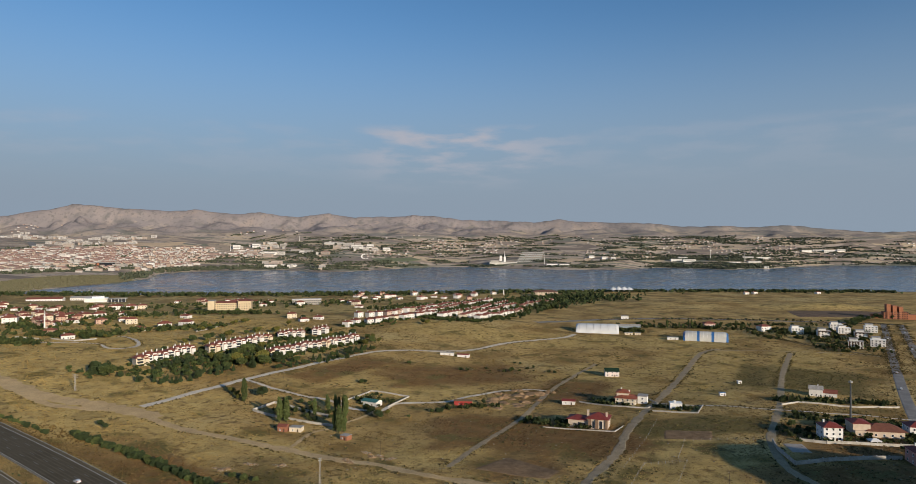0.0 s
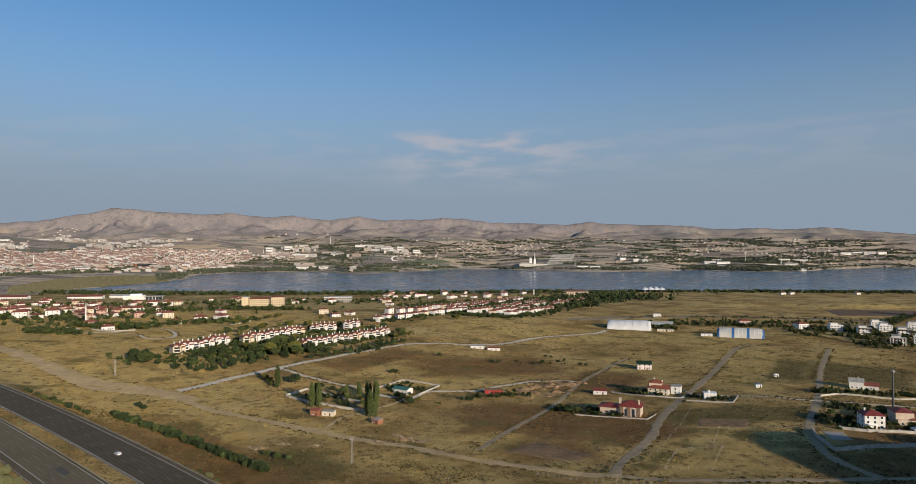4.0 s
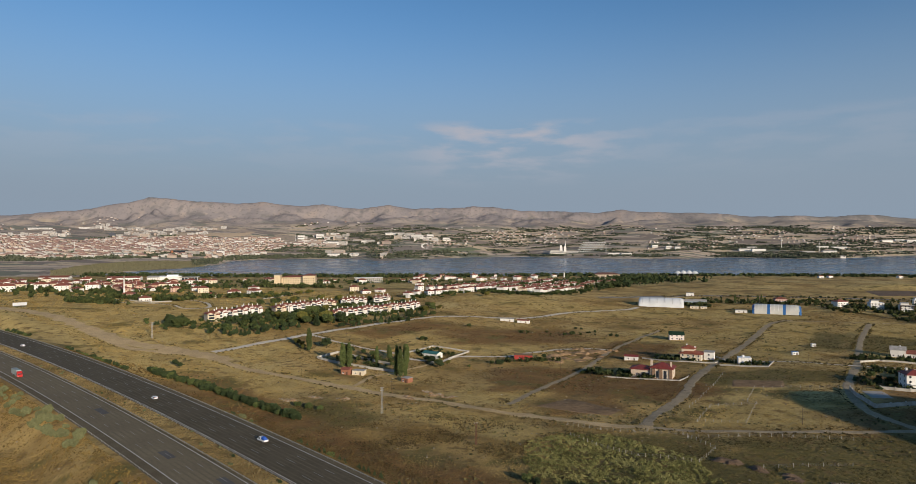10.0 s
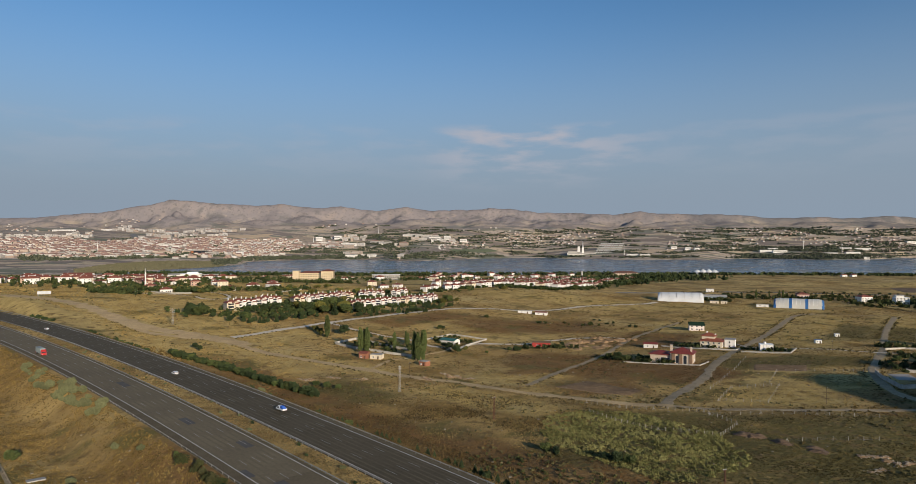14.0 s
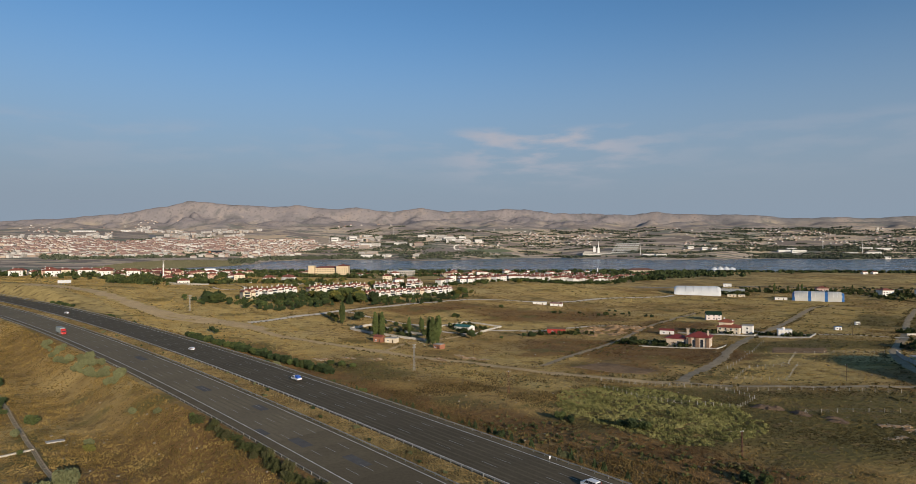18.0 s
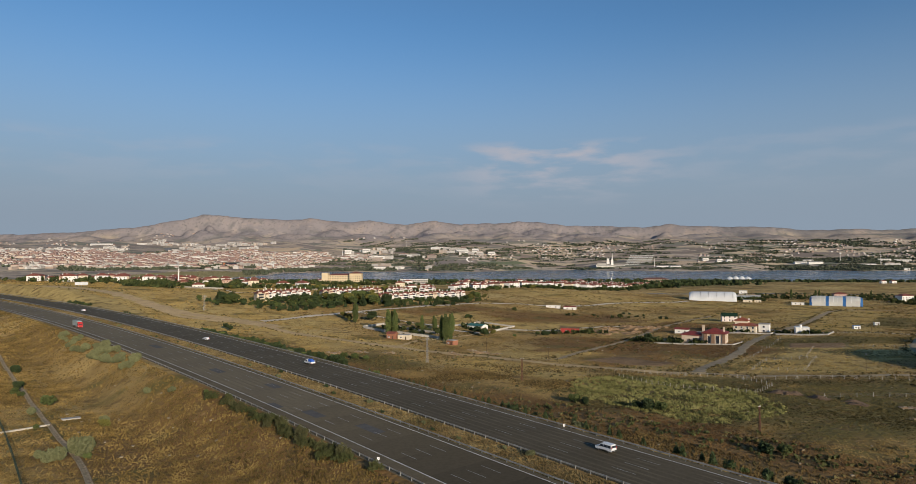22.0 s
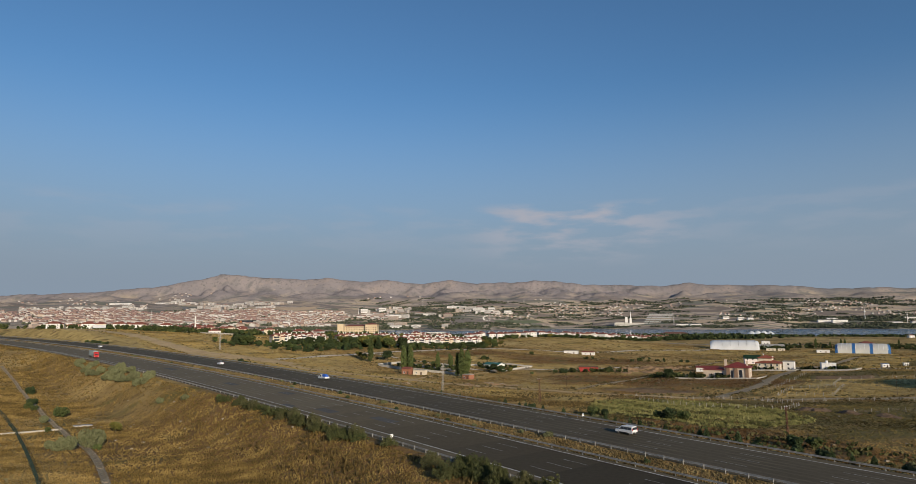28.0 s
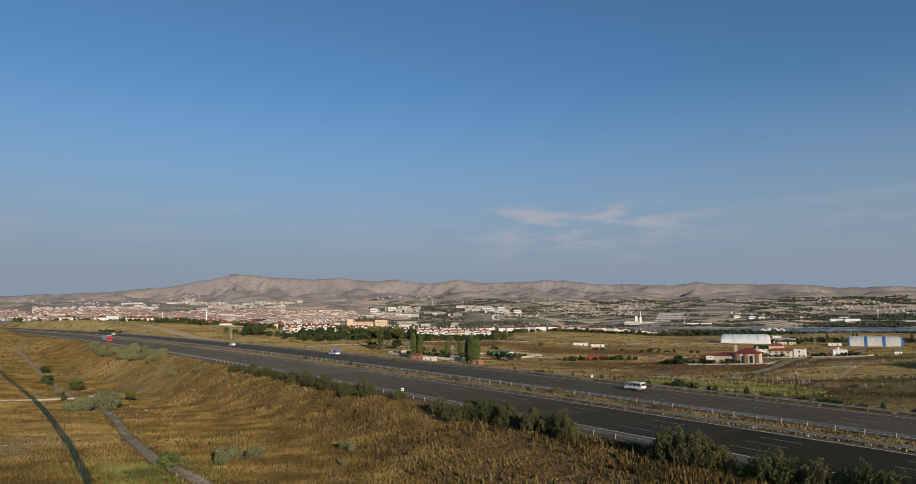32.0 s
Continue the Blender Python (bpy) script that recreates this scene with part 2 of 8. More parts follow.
def far_material():
    """Dry country across the lake: tan slopes, paled to mauve for haze, stubble strips, darker plots and scattered
    scrub.
    """
    m = bpy.data.materials.new("dry far country with haze tint")
    m.use_nodes = True
    n, l = m.node_tree.nodes, m.node_tree.links
    b = n["Principled BSDF"]
    b.inputs["Roughness"].default_value = 1.0
    b.inputs["Specular IOR Level"].default_value = 0.02
    tc = n.new("ShaderNodeTexCoord").outputs["Object"]

    def tex(scale, detail=6, sx=1.0, sy=1.0):
        mp = n.new("ShaderNodeMapping")
        mp.inputs["Scale"].default_value = (sx, sy, 1)
        l.new(tc, mp.inputs[0])
        t = n.new("ShaderNodeTexNoise")
        t.inputs["Scale"].default_value, t.inputs["Detail"].default_value = scale, detail
        l.new(mp.outputs[0], t.inputs["Vector"])
        return t.outputs[0]

    def mix(a, c, v, lo, hi):
        r = n.new("ShaderNodeMapRange")
        r.inputs[1].default_value, r.inputs[2].default_value = lo, hi
        l.new(v, r.inputs[0])
        x = n.new("ShaderNodeMix")
        x.data_type = "RGBA"
        for sock, val in ((x.inputs[6], a), (x.inputs[7], c)):
            if hasattr(val, "is_output"):
                l.new(val, sock)
            else:
                sock.default_value = val
        l.new(r.outputs[0], x.inputs[0])
        return x.outputs[2]

    # stubble strips and fallow plots of the plain
    col = mix((0.418, 0.335, 0.251, 1), (0.337, 0.275, 0.219, 1), tex(1 / 160, 8, 0.5, 1.0), 0.42, 0.58)
    for scale, way, lo, hi, tint in ((1 / 95, (0.5, 1.3, 1), 0.58, 0.60, (0.503, 0.405, 0.284, 1)), (1 / 75, (0.5, 1.3, 1), 0.68, 0.70, (0.242, 0.200, 0.166, 1)), (1 / 120, (0.4, 1.5, 1), 0.76, 0.78, (0.204, 0.205, 0.155, 1)), (1 / 60, (0.35, 1.6, 1), 0.80, 0.82, (0.475, 0.390, 0.310, 1))):
        mp = n.new("ShaderNodeMapping")
        mp.inputs["Scale"].default_value = way
        mp.inputs["Rotation"].default_value = (0, 0, 0.25 - 40 * scale)
        l.new(tc, mp.inputs[0])
        v = n.new("ShaderNodeTexVoronoi")
        v.inputs["Scale"].default_value = scale
        l.new(mp.outputs[0], v.inputs["Vector"])
        sep = n.new("ShaderNodeSeparateColor")
        l.new(v.outputs["Color"], sep.inputs[0])
        col = mix(col, tint, sep.outputs[0], lo, hi)
    col = mix(col, (0.180, 0.175, 0.144, 1), tex(1 / 26, 9), 0.57, 0.66)
    # bare hills, haze put into their mauve; dark patches for scrub and fold shade
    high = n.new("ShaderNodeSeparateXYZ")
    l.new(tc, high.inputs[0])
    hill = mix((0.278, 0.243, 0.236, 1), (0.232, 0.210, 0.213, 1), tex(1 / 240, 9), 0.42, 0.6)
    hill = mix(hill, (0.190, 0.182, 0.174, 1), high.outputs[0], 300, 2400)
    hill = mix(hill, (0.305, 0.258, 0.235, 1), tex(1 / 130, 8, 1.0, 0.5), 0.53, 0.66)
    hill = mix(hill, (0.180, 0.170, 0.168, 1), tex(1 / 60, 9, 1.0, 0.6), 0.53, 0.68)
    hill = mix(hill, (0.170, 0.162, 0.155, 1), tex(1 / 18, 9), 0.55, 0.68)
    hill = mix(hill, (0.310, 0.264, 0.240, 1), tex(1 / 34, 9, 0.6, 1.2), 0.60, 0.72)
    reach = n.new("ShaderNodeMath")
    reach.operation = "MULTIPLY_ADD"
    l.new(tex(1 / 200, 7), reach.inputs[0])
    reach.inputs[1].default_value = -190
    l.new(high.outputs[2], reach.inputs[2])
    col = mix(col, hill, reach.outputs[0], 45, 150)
    bn = n.new("ShaderNodeBump")
    bn.inputs["Strength"].default_value, bn.inputs["Distance"].default_value = 0.3, 12
    l.new(tex(1 / 90, 8), bn.inputs["Height"])
    l.new(bn.outputs[0], b.inputs["Normal"])
    l.new(col, b.inputs["Base Color"])
    return m


def water_material():
    m = bpy.data.materials.new("lake water")
    m.use_nodes = True
    n, l = m.node_tree.nodes, m.node_tree.links
    b = n["Principled BSDF"]
    b.inputs["Base Color"].default_value = (0.055, 0.110, 0.170, 1)
    b.inputs["Roughness"].default_value = 0.16
    tc = n.new("ShaderNodeTexCoord").outputs["Object"]
    mp = n.new("ShaderNodeMapping")
    mp.inputs["Scale"].default_value = (0.012, 0.05, 1)
    l.new(tc, mp.inputs[0])
    t = n.new("ShaderNodeTexNoise")
    t.inputs["Scale"].default_value, t.inputs["Detail"].default_value = 1.0, 6
    l.new(mp.outputs[0], t.inputs["Vector"])
    r = n.new("ShaderNodeMapRange")
    r.inputs[1].default_value, r.inputs[2].default_value = 0.4, 0.65
    r.inputs[3].default_value, r.inputs[4].default_value = 0.10, 0.34
    l.new(t.outputs[0], r.inputs[0])
    l.new(r.outputs[0], b.inputs["Roughness"])
    t2 = n.new("ShaderNodeTexNoise")
    t2.inputs["Scale"].default_value, t2.inputs["Detail"].default_value = 0.25, 3
    l.new(tc, t2.inputs["Vector"])
    bn = n.new("ShaderNodeBump")
    bn.inputs["Strength"].default_value, bn.inputs["Distance"].default_value = 0.25, 0.5
    l.new(t2.outputs[0], bn.inputs["Height"])
    l.new(bn.outputs[0], b.inputs["Normal"])
    return m


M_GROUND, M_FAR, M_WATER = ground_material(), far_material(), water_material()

# ================= geometry helpers =================
class Geo:
    """Vertices and faces of one part."""

    def __init__(self):
        self.v, self.f = [], []

    def add(self, verts, faces):
        k = len(self.v)
        self.v += [tuple(p) for p in verts]
        self.f += [tuple(i + k for i in q) for q in faces]
        return self

    def box(self, cx, cy, z0, sx, sy, sz, turn=0.0, taper=1.0):
        c, s = math.cos(turn), math.sin(turn)
        out = []
        for zz, k in ((z0, 1.0), (z0 + sz, taper)):
            for a, b in ((-1, -1), (1, -1), (1, 1), (-1, 1)):
                x, y = a * sx / 2 * k, b * sy / 2 * k
                out.append((cx + x * c - y * s, cy + x * s + y * c, zz))
        return self.add(out, [(3, 2, 1, 0), (4, 5, 6, 7), (0, 1, 5, 4), (1, 2, 6, 5), (2, 3, 7, 6), (3, 0, 4, 7)])

    def gable(self, cx, cy, z0, sx, sy, rise, over=0.5, thick=0.18):
        """A gable roof with its ridge along x."""
        a, b = sx / 2 + over, sy / 2 + over
        drop = rise * over / (sy / 2)
        for s in (-1, 1):
            e = [(cx - a, cy + s * b, z0 - drop), (cx + a, cy + s * b, z0 - drop), (cx + a, cy, z0 + rise), (cx - a, cy, z0 + rise)]
            t = [(x, y, z + thick) for x, y, z in e]
            self.add(e + t, [(0, 1, 2, 3), (7, 6, 5, 4), (0, 4, 5, 1), (1, 5, 6, 2), (2, 6, 7, 3), (3, 7, 4, 0)])
        return self

    def gable_ends(self, cx, cy, z0, sx, sy, rise):
        for s in (-1, 1):
            x = cx + s * (sx / 2 - 0.12)
            p = [(x - 0.12, cy - sy / 2, z0), (x - 0.12, cy + sy / 2, z0), (x - 0.12, cy, z0 + rise)]
            q = [(x + 0.12, a, b) for _, a, b in p]
            self.add(p + q, [(0, 1, 2), (5, 4, 3), (0, 3, 4, 1), (1, 4, 5, 2), (2, 5, 3, 0)])
        return self

    def hip(self, cx, cy, z0, sx, sy, rise, over=0.6, thick=0.2):
        """A hipped roof with a ridge along its longer side and a fascia."""
        a, b = sx / 2 + over, sy / 2 + over
        r = max(0.0, (a - b)) if a >= b else 0.0
        q = max(0.0, (b - a)) if b > a else 0.0
        e = [(cx - a, cy - b, z0), (cx + a, cy - b, z0), (cx + a, cy + b, z0), (cx - a, cy + b, z0)]
        t = [(x, y, z + thick) for x, y, z in e]
        top = [(cx - r, cy - q, z0 + thick + rise), (cx + r, cy + q, z0 + thick + rise)]
        f = [(3, 2, 1, 0), (0, 1, 5, 4), (1, 2, 6, 5), (2, 3, 7, 6), (3, 0, 4, 7)]
        if a >= b:
            f += [(4, 5, 9, 8), (5, 6, 9), (6, 7, 8, 9), (7, 4, 8)]
        else:
            f += [(4, 5, 8), (5, 6, 9, 8), (6, 7, 9), (7, 4, 8, 9)]
        return self.add(e + t + top, f)

    def tube(self, p, q, r0, r1, sides=8):
        p, q = Vector(p), Vector(q)
        d = (q - p).normalized()
        u = d.orthogonal().normalized()
        w = d.cross(u)
        ring = []
        for c, r in ((p, r0), (q, r1)):
            for i in range(sides):
                a = 2 * math.pi * i / sides
                ring.append(c + u * math.cos(a) * r + w * math.sin(a) * r)
        f = [(i, (i + 1) % sides, sides + (i + 1) % sides, sides + i) for i in range(sides)]
        f += [tuple(range(sides - 1, -1, -1)), tuple(range(sides, 2 * sides))]
        return self.add(ring, f)

    def weld(self):
        """Make corners that lie in one place one corner."""
        seen, to = {}, []
        for p in self.v:
            to.append(seen.setdefault(tuple(round(float(c), 4) for c in p), len(seen)))
        self.v = list(seen)
        self.f = [q for q in (tuple(to[i] for i in f) for f in self.f) if len(set(q)) == len(q)]
        return self

    def sheet(self, loop_a, loop_b):
        """A strip between two rows of points."""
        n = len(loop_a)
        return self.add(list(loop_a) + list(loop_b), [(i, i + 1, n + i + 1, n + i) for i in range(n - 1)])


def mesh_of(name, g, material, smooth=False):
    me = bpy.data.meshes.new(name)
    me.from_pydata(g.v, [], g.f)
    me.materials.append(material)
    if smooth:
        me.polygons.foreach_set("use_smooth", [True] * len(me.polygons))
    me.update()
    return me


def part(name, g, material, parent, label="", smooth=False):
    ob = new(name, mesh_of(name, g, material, smooth))
    ob.parent = parent
    if label:
        ob["label"] = label
    return ob


def thing(name, label, category, group="", kind="", at=None):
    ob = new(name)
    ob.empty_display_size = 0.5
    if at is not None:
        ob.matrix_basis = at
    return tagged(ob, label, category, group, kind)


def solid(name, g, material, label, category, group="", kind="", smooth=False):
    return tagged(new(name, mesh_of(name, g, material, smooth)), label, category, group, kind)


# ================= lie of the land =================
ALONG, ACROSS = (-0.7413, 0.6712), (0.6712, 0.7413)
TREND = (15.95, -16.90, -1.18, -0.16, 7.92, -2.42)
KNOLLS = [(-450, 560, 6.4), (-290, 520, -2.6), (-120, 440, -5.9), (0, 520, -5.9), (80, 440, -3.2), (200, 370, 8.8), (160, 490, 2.4), (300, 540, -0.6), (-160, 200, -11.3), (50, 200, 2.3), (-120, 780, -1.9), (0, 950, 7.7), (180, 930, -6.3), (330, 850, -3.4), (-400, 1050, 2.6), (150, 650, -5.0), (-600, 850, 5.6), (90, 330, -8.1), (-300, 320, -9.3), (60, 740, -5.9), (20, 240, 0.3)]


def smooth01(a, b, x):
    t = np.clip((x - a) / (b - a), 0, 1)
    return t * t * (3 - 2 * t)


def road_v(u):
    """Where the right-hand edge line of the highway lies across, for a place u along it."""
    k = u / 100
    return 123.03 + 1.202 * k - 0.954 * k**2 - 0.05 * k**3


def road_z(y):
    return 13.98 + 0.0253 * np.clip(y, -50, 640)


def highway_off(x, y):
    u = x * ALONG[0] + y * ALONG[1]
    return x * ACROSS[0] + y * ACROSS[1] - road_v(np.clip(u, -300, 900)), u


FAR_K = (-0.75, -0.70, -0.53, -0.48, -0.468, -0.41, -0.33, -0.265, -0.22, -0.166, -0.094, -0.04, 0.015, 0.08, 0.16, 0.24, 0.31, 0.36, 0.42, 0.48, 0.555, 0.75)
FAR_Y = (1600, 1720, 2140, 2390, 2740, 3020, 3150, 3200, 2960, 3020, 3370, 3600, 3600, 3370, 3220, 3220, 3500, 3370, 3220, 3370, 3800, 3800)
RIDGE_K = (-1.100, -1.000, -0.850, -0.760, -0.690, -0.650, -0.620, -0.592, -0.551, -0.496, -0.450, -0.405, -0.378, -0.332, -0.305, -0.278, -0.242, -0.197, -0.179, -0.134, -0.098, -0.071, -0.035, 0.001, 0.046, 0.091, 0.127, 0.154, 0.181, 0.207, 0.243, 0.270, 0.297, 0.341, 0.395, 0.439, 0.492, 0.537, 0.572, 0.625, 0.685)
RIDGE_Z = (246, 252, 268, 294, 324, 350, 374, 405, 390, 372, 361, 375, 356, 345, 358, 338, 327, 349, 332, 323, 328, 342, 329, 312, 299, 295, 290, 308, 294, 294, 281, 285, 281, 250, 263, 250, 263, 254, 237, 215, 215)
CREST_K, CREST_Y = (-1.0, -0.75, -0.5, -0.25, 0.0, 1.0), (4180, 4370, 4570, 4780, 4880, 4880)
FOOT_K, FOOT_Z = (-1.0, -0.7, -0.4, -0.1, 0.2, 0.45, 0.7), (160, 164, 172, 178, 174, 166, 154)


def far_frame(x, y):
    """Across the lake: bearing, shore, foot and crest of the hills, and heights of foot and crest."""
    bear = np.clip(x / np.maximum(y, 1), -1.1, 0.9)
    far, crest = np.interp(bear, FAR_K, FAR_Y), np.interp(bear, CREST_K, CREST_Y)
    return bear, far, crest - 470 + 60 * np.sin(bear * 17), crest, np.interp(bear, FOOT_K, FOOT_Z), np.interp(bear, RIDGE_K, RIDGE_Z)


def far_land(x, y):
    """Rising plain and rounded hills beyond the lake, compressed to fit the camera's view."""
    bear, far, foot, crest, zf, zr = far_frame(x, y)
    s = np.clip((y - far) / (foot - far), 0, 1.0)
    h = zf * (0.62 * s + 0.38 * s * s) + 7 * s * (1 - s) * np.sin(x / 173 + 2 * np.sin(y / 260)) + 3 * s * np.sin(x / 71 + y / 90)
    t = np.clip((y - foot) / (crest - foot), -0.6, 1.6)
    rise = (zr - zf) * np.exp(-((t - 1.0) / 0.24) ** 2)
    heap_ = np.maximum(rise, 0) ** 8
    rng_ = random.Random(8)
    for _ in range(300):
        bk, bt = rng_.uniform(-1.1, 0.8), rng_.uniform(0.2, 0.93)
        by = np.interp(bk, CREST_K, CREST_Y) - 470 * (1 - bt)
        bx = bk * by
        up = max(8.0, float(np.interp(bk, RIDGE_K, RIDGE_Z) - np.interp(bk, FOOT_K, FOOT_Z))) * (0.02 + 0.88 * bt) * rng_.uniform(0.55, 1.0)
        wx, wy = rng_.uniform(70, 220), rng_.uniform(60, 120)
        lean_ = rng_.uniform(-0.5, 0.5)
        heap_ = heap_ + (up * np.exp(-(((x - bx) - lean_ * (y - by)) / wx) ** 2 - ((y - by) / wy) ** 2)) ** 8
    h = h + heap_ ** 0.125
    gully = 0 * h
    for fx, fy, ph, w in ((0.013, 0.014, 0.3, 4), (-0.016, 0.011, 1.7, 3.5), (0.037, 0.021, 4.0, 2.2), (0.051, -0.03, 2.2, 1.5)):
        gully = gully + w * (np.abs(np.sin(x * fx + y * fy + ph + 1.5 * np.sin(x * fy * 0.7 - y * fx * 0.3))) - 0.64)
    return 1.0 + h + gully * np.clip(t + 0.25, 0, 1)


def near_shore(x):
    return 1720 + 0.06 * x + 40 * np.sin(x / 310)


def land(x, y):
    """Height of the ground, the lake's surface being 0."""
    x, y = np.asarray(x, float), np.asarray(y, float)
    xc, yc = np.clip(x, -900, 800), np.clip(y, -100, 1500)
    u, v = xc / 500, yc / 500 - 1
    h = TREND[0] + TREND[1] * u + TREND[2] * v + TREND[3] * u * u + TREND[4] * u * v + TREND[5] * v * v
    for a, b, up in KNOLLS:
        h = h + up * np.exp(-((xc - a) ** 2 + (yc - b) ** 2) / 24200)
    h = 2 + 2 * np.log1p(np.exp((h - 2) / 2))
    k = smooth01(1250, 1600, y)
    h = h * (1 - k) + (2.0 - 0.8 * np.clip(x / 600, -1, 1)) * k
    # unseen hill at the right, added to throw shade over the plots
    h = h + 66 * np.exp(-((x - 302) ** 2) / 4600 - ((y - 192) ** 2) / 7600)
    # low grassy mounds towards the lake
    h = h + 9 * np.exp(-(((x - 725) / 90) ** 2) - ((y - 1290) / 45) ** 2) + 7 * np.exp(-(((x - 505) / 150) ** 2) - ((y - 1370) / 70) ** 2)
    off, along = highway_off(x, y)
    d = np.maximum(np.maximum((off - 3.5) * 1.6, -51.0 - off), 0)
    h = h + (road_z(y) - h) * (1 - smooth01(0, 22, d)) * (np.abs(along) < 1500)
    # the lake and the slopes beyond it
    yy = np.maximum(y, 1)
    bear = np.clip(x / yy, -0.9, 0.9)
    far = np.interp(bear, FAR_K, FAR_Y)
    bed = smooth01(0, 25, y - near_shore(x)) * smooth01(0, 25, far - y)
    h = h * (1 - bed) - 3 * bed
    return np.where((y > 1500) & (y > far), far_land(x, y), h)


def rough_land(x, y):
    """The land with its small unevenness, for the ground sheet alone."""
    off, along = highway_off(x, y)
    calm = np.clip((np.maximum(off - 10, -60 - off)) / 30, 0, 1) * (y < 1500)
    small = 0.35 * np.sin(x / 9.1 + 2 * np.sin(y / 23.0)) * np.sin(y / 11.3 + 1.5 * np.sin(x / 17.0))
    return land(x, y) + calm * small


XS = np.concatenate([np.arange(-4800, -1000, 26.0), np.arange(-1000, -420, 12.0), np.arange(-420, 360, 4.0), np.arange(360, 1000, 12.0), np.arange(1000, 4401, 26.0)])
YS = np.concatenate([np.arange(-1500, -100, 70.0), np.arange(-100, 40, 10.0), np.arange(40, 620, 4.0), np.arange(620, 1300, 10.0), np.arange(1300, 3000, 40.0), np.arange(3000, 5100, 21.0)])
GX, GY = np.meshgrid(XS, YS)
GZ = rough_land(GX, GY)


def top(x, y):
    """Height of the ground sheet itself at a place."""
    i = int(np.clip(np.searchsorted(XS, x) - 1, 0, len(XS) - 2))
    j = int(np.clip(np.searchsorted(YS, y) - 1, 0, len(YS) - 2))
    a, b = (x - XS[i]) / (XS[i + 1] - XS[i]), (y - YS[j]) / (YS[j + 1] - YS[j])
    return float(GZ[j, i] * (1 - a) * (1 - b) + GZ[j, i + 1] * a * (1 - b) + GZ[j + 1, i] * (1 - a) * b + GZ[j + 1, i + 1] * a * b)


# stretches of different grass: middle, half-lengths, turn
ZONES = (
    ("gold", [(135, 345, 48, 24, 0), (132, 392, 26, 20, 0.1), (218, 560, 26, 62, -0.47), (262, 700, 48, 90, -0.5), (230, 850, 120, 50, 0), (365, 690, 30, 100, -0.5), (300, 560, 20, 60, -0.5), (-40, 560, 60, 40, 0), (140, 620, 40, 60, -0.4), (-330, 540, 90, 70, 0.3), (-430, 950, 160, 50, 0.1), (-560, 640, 70, 60, 0.2), (-640, 1130, 160, 40, 0.2), (-270, 430, 60, 16, -0.6), (-120, 590, 25, 50, -0.5), (-25, 325, 40, 16, -0.6), (-120, 400, 50, 14, -0.5), (-200, 480, 20, 40, -0.5), (-10, 395, 26, 30, -0.5), (60, 620, 40, 24, -0.5), (-160, 160, 25, 14, -0.7), (-92, 104, 20, 9, -0.75), (-520, 900, 220, 90, 0), (-350, 880, 130, 80, 0), (-330, 700, 130, 80, 0), (-430, 600, 150, 70, 0.3), (-640, 1230, 300, 90, 0), (-250, 1180, 160, 90, 0), (20, 870, 110, 50, -0.4), (725, 1290, 120, 50, 0), (-260, 480, 80, 50, -0.5), (-420, 520, 130, 60, 0.3), (-185, 405, 60, 18, -0.65), (-300, 450, 60, 14, -0.6), (-500, 700, 160, 60, 0.1)]),
    ("olive", [(250, 310, 60, 30, 0), (180, 300, 40, 10, 0), (160, 440, 30, 14, 0.2), (280, 620, 14, 70, -0.48), (35, 255, 26, 44, -0.5), (60, 290, 30, 20, 0), (150, 260, 60, 45, 0), (100, 235, 40, 40, 0), (-60, 82, 16, 12, -0.7), (-100, 330, 30, 20, -0.7), (165, 430, 50, 20, 0), (330, 600, 40, 60, -0.5), (120, 245, 75, 42, -0.1), (210, 235, 80, 60, 0)]),
    ("rust", [(205, 330, 50, 22, 0.05), (225, 370, 30, 12, 0), (100, 400, 22, 16, 0.4), (95, 560, 30, 50, -0.45), (-110, 300, 130, 20, -0.75), (0, 215, 60, 16, -0.75), (60, 170, 70, 16, -0.75), (35, 365, 24, 16, 0.2), (20, 440, 40, 40, 0), (70, 420, 30, 40, -0.4), (-110, 620, 20, 60, -0.5), (0, 620, 70, 40, 0.3), (-60, 130, 100, 34, -0.73), (40, 60, 90, 40, -0.7), (260, 400, 60, 30, 0)]),
)


def zone_at(spots, x, y):
    f = np.zeros(x.shape)
    for a, b, rx, ry, turn in spots:
        c, s = math.cos(turn), math.sin(turn)
        dx, dy = x - a, y - b
        f = np.maximum(f, 1 / (1 + np.abs(np.maximum(np.abs(dx * c + dy * s) / rx, np.abs(dy * c - dx * s) / ry) + 0.12 * np.sin(dx / 7.0) * np.sin(dy / 5.0)) ** 10))
    return f


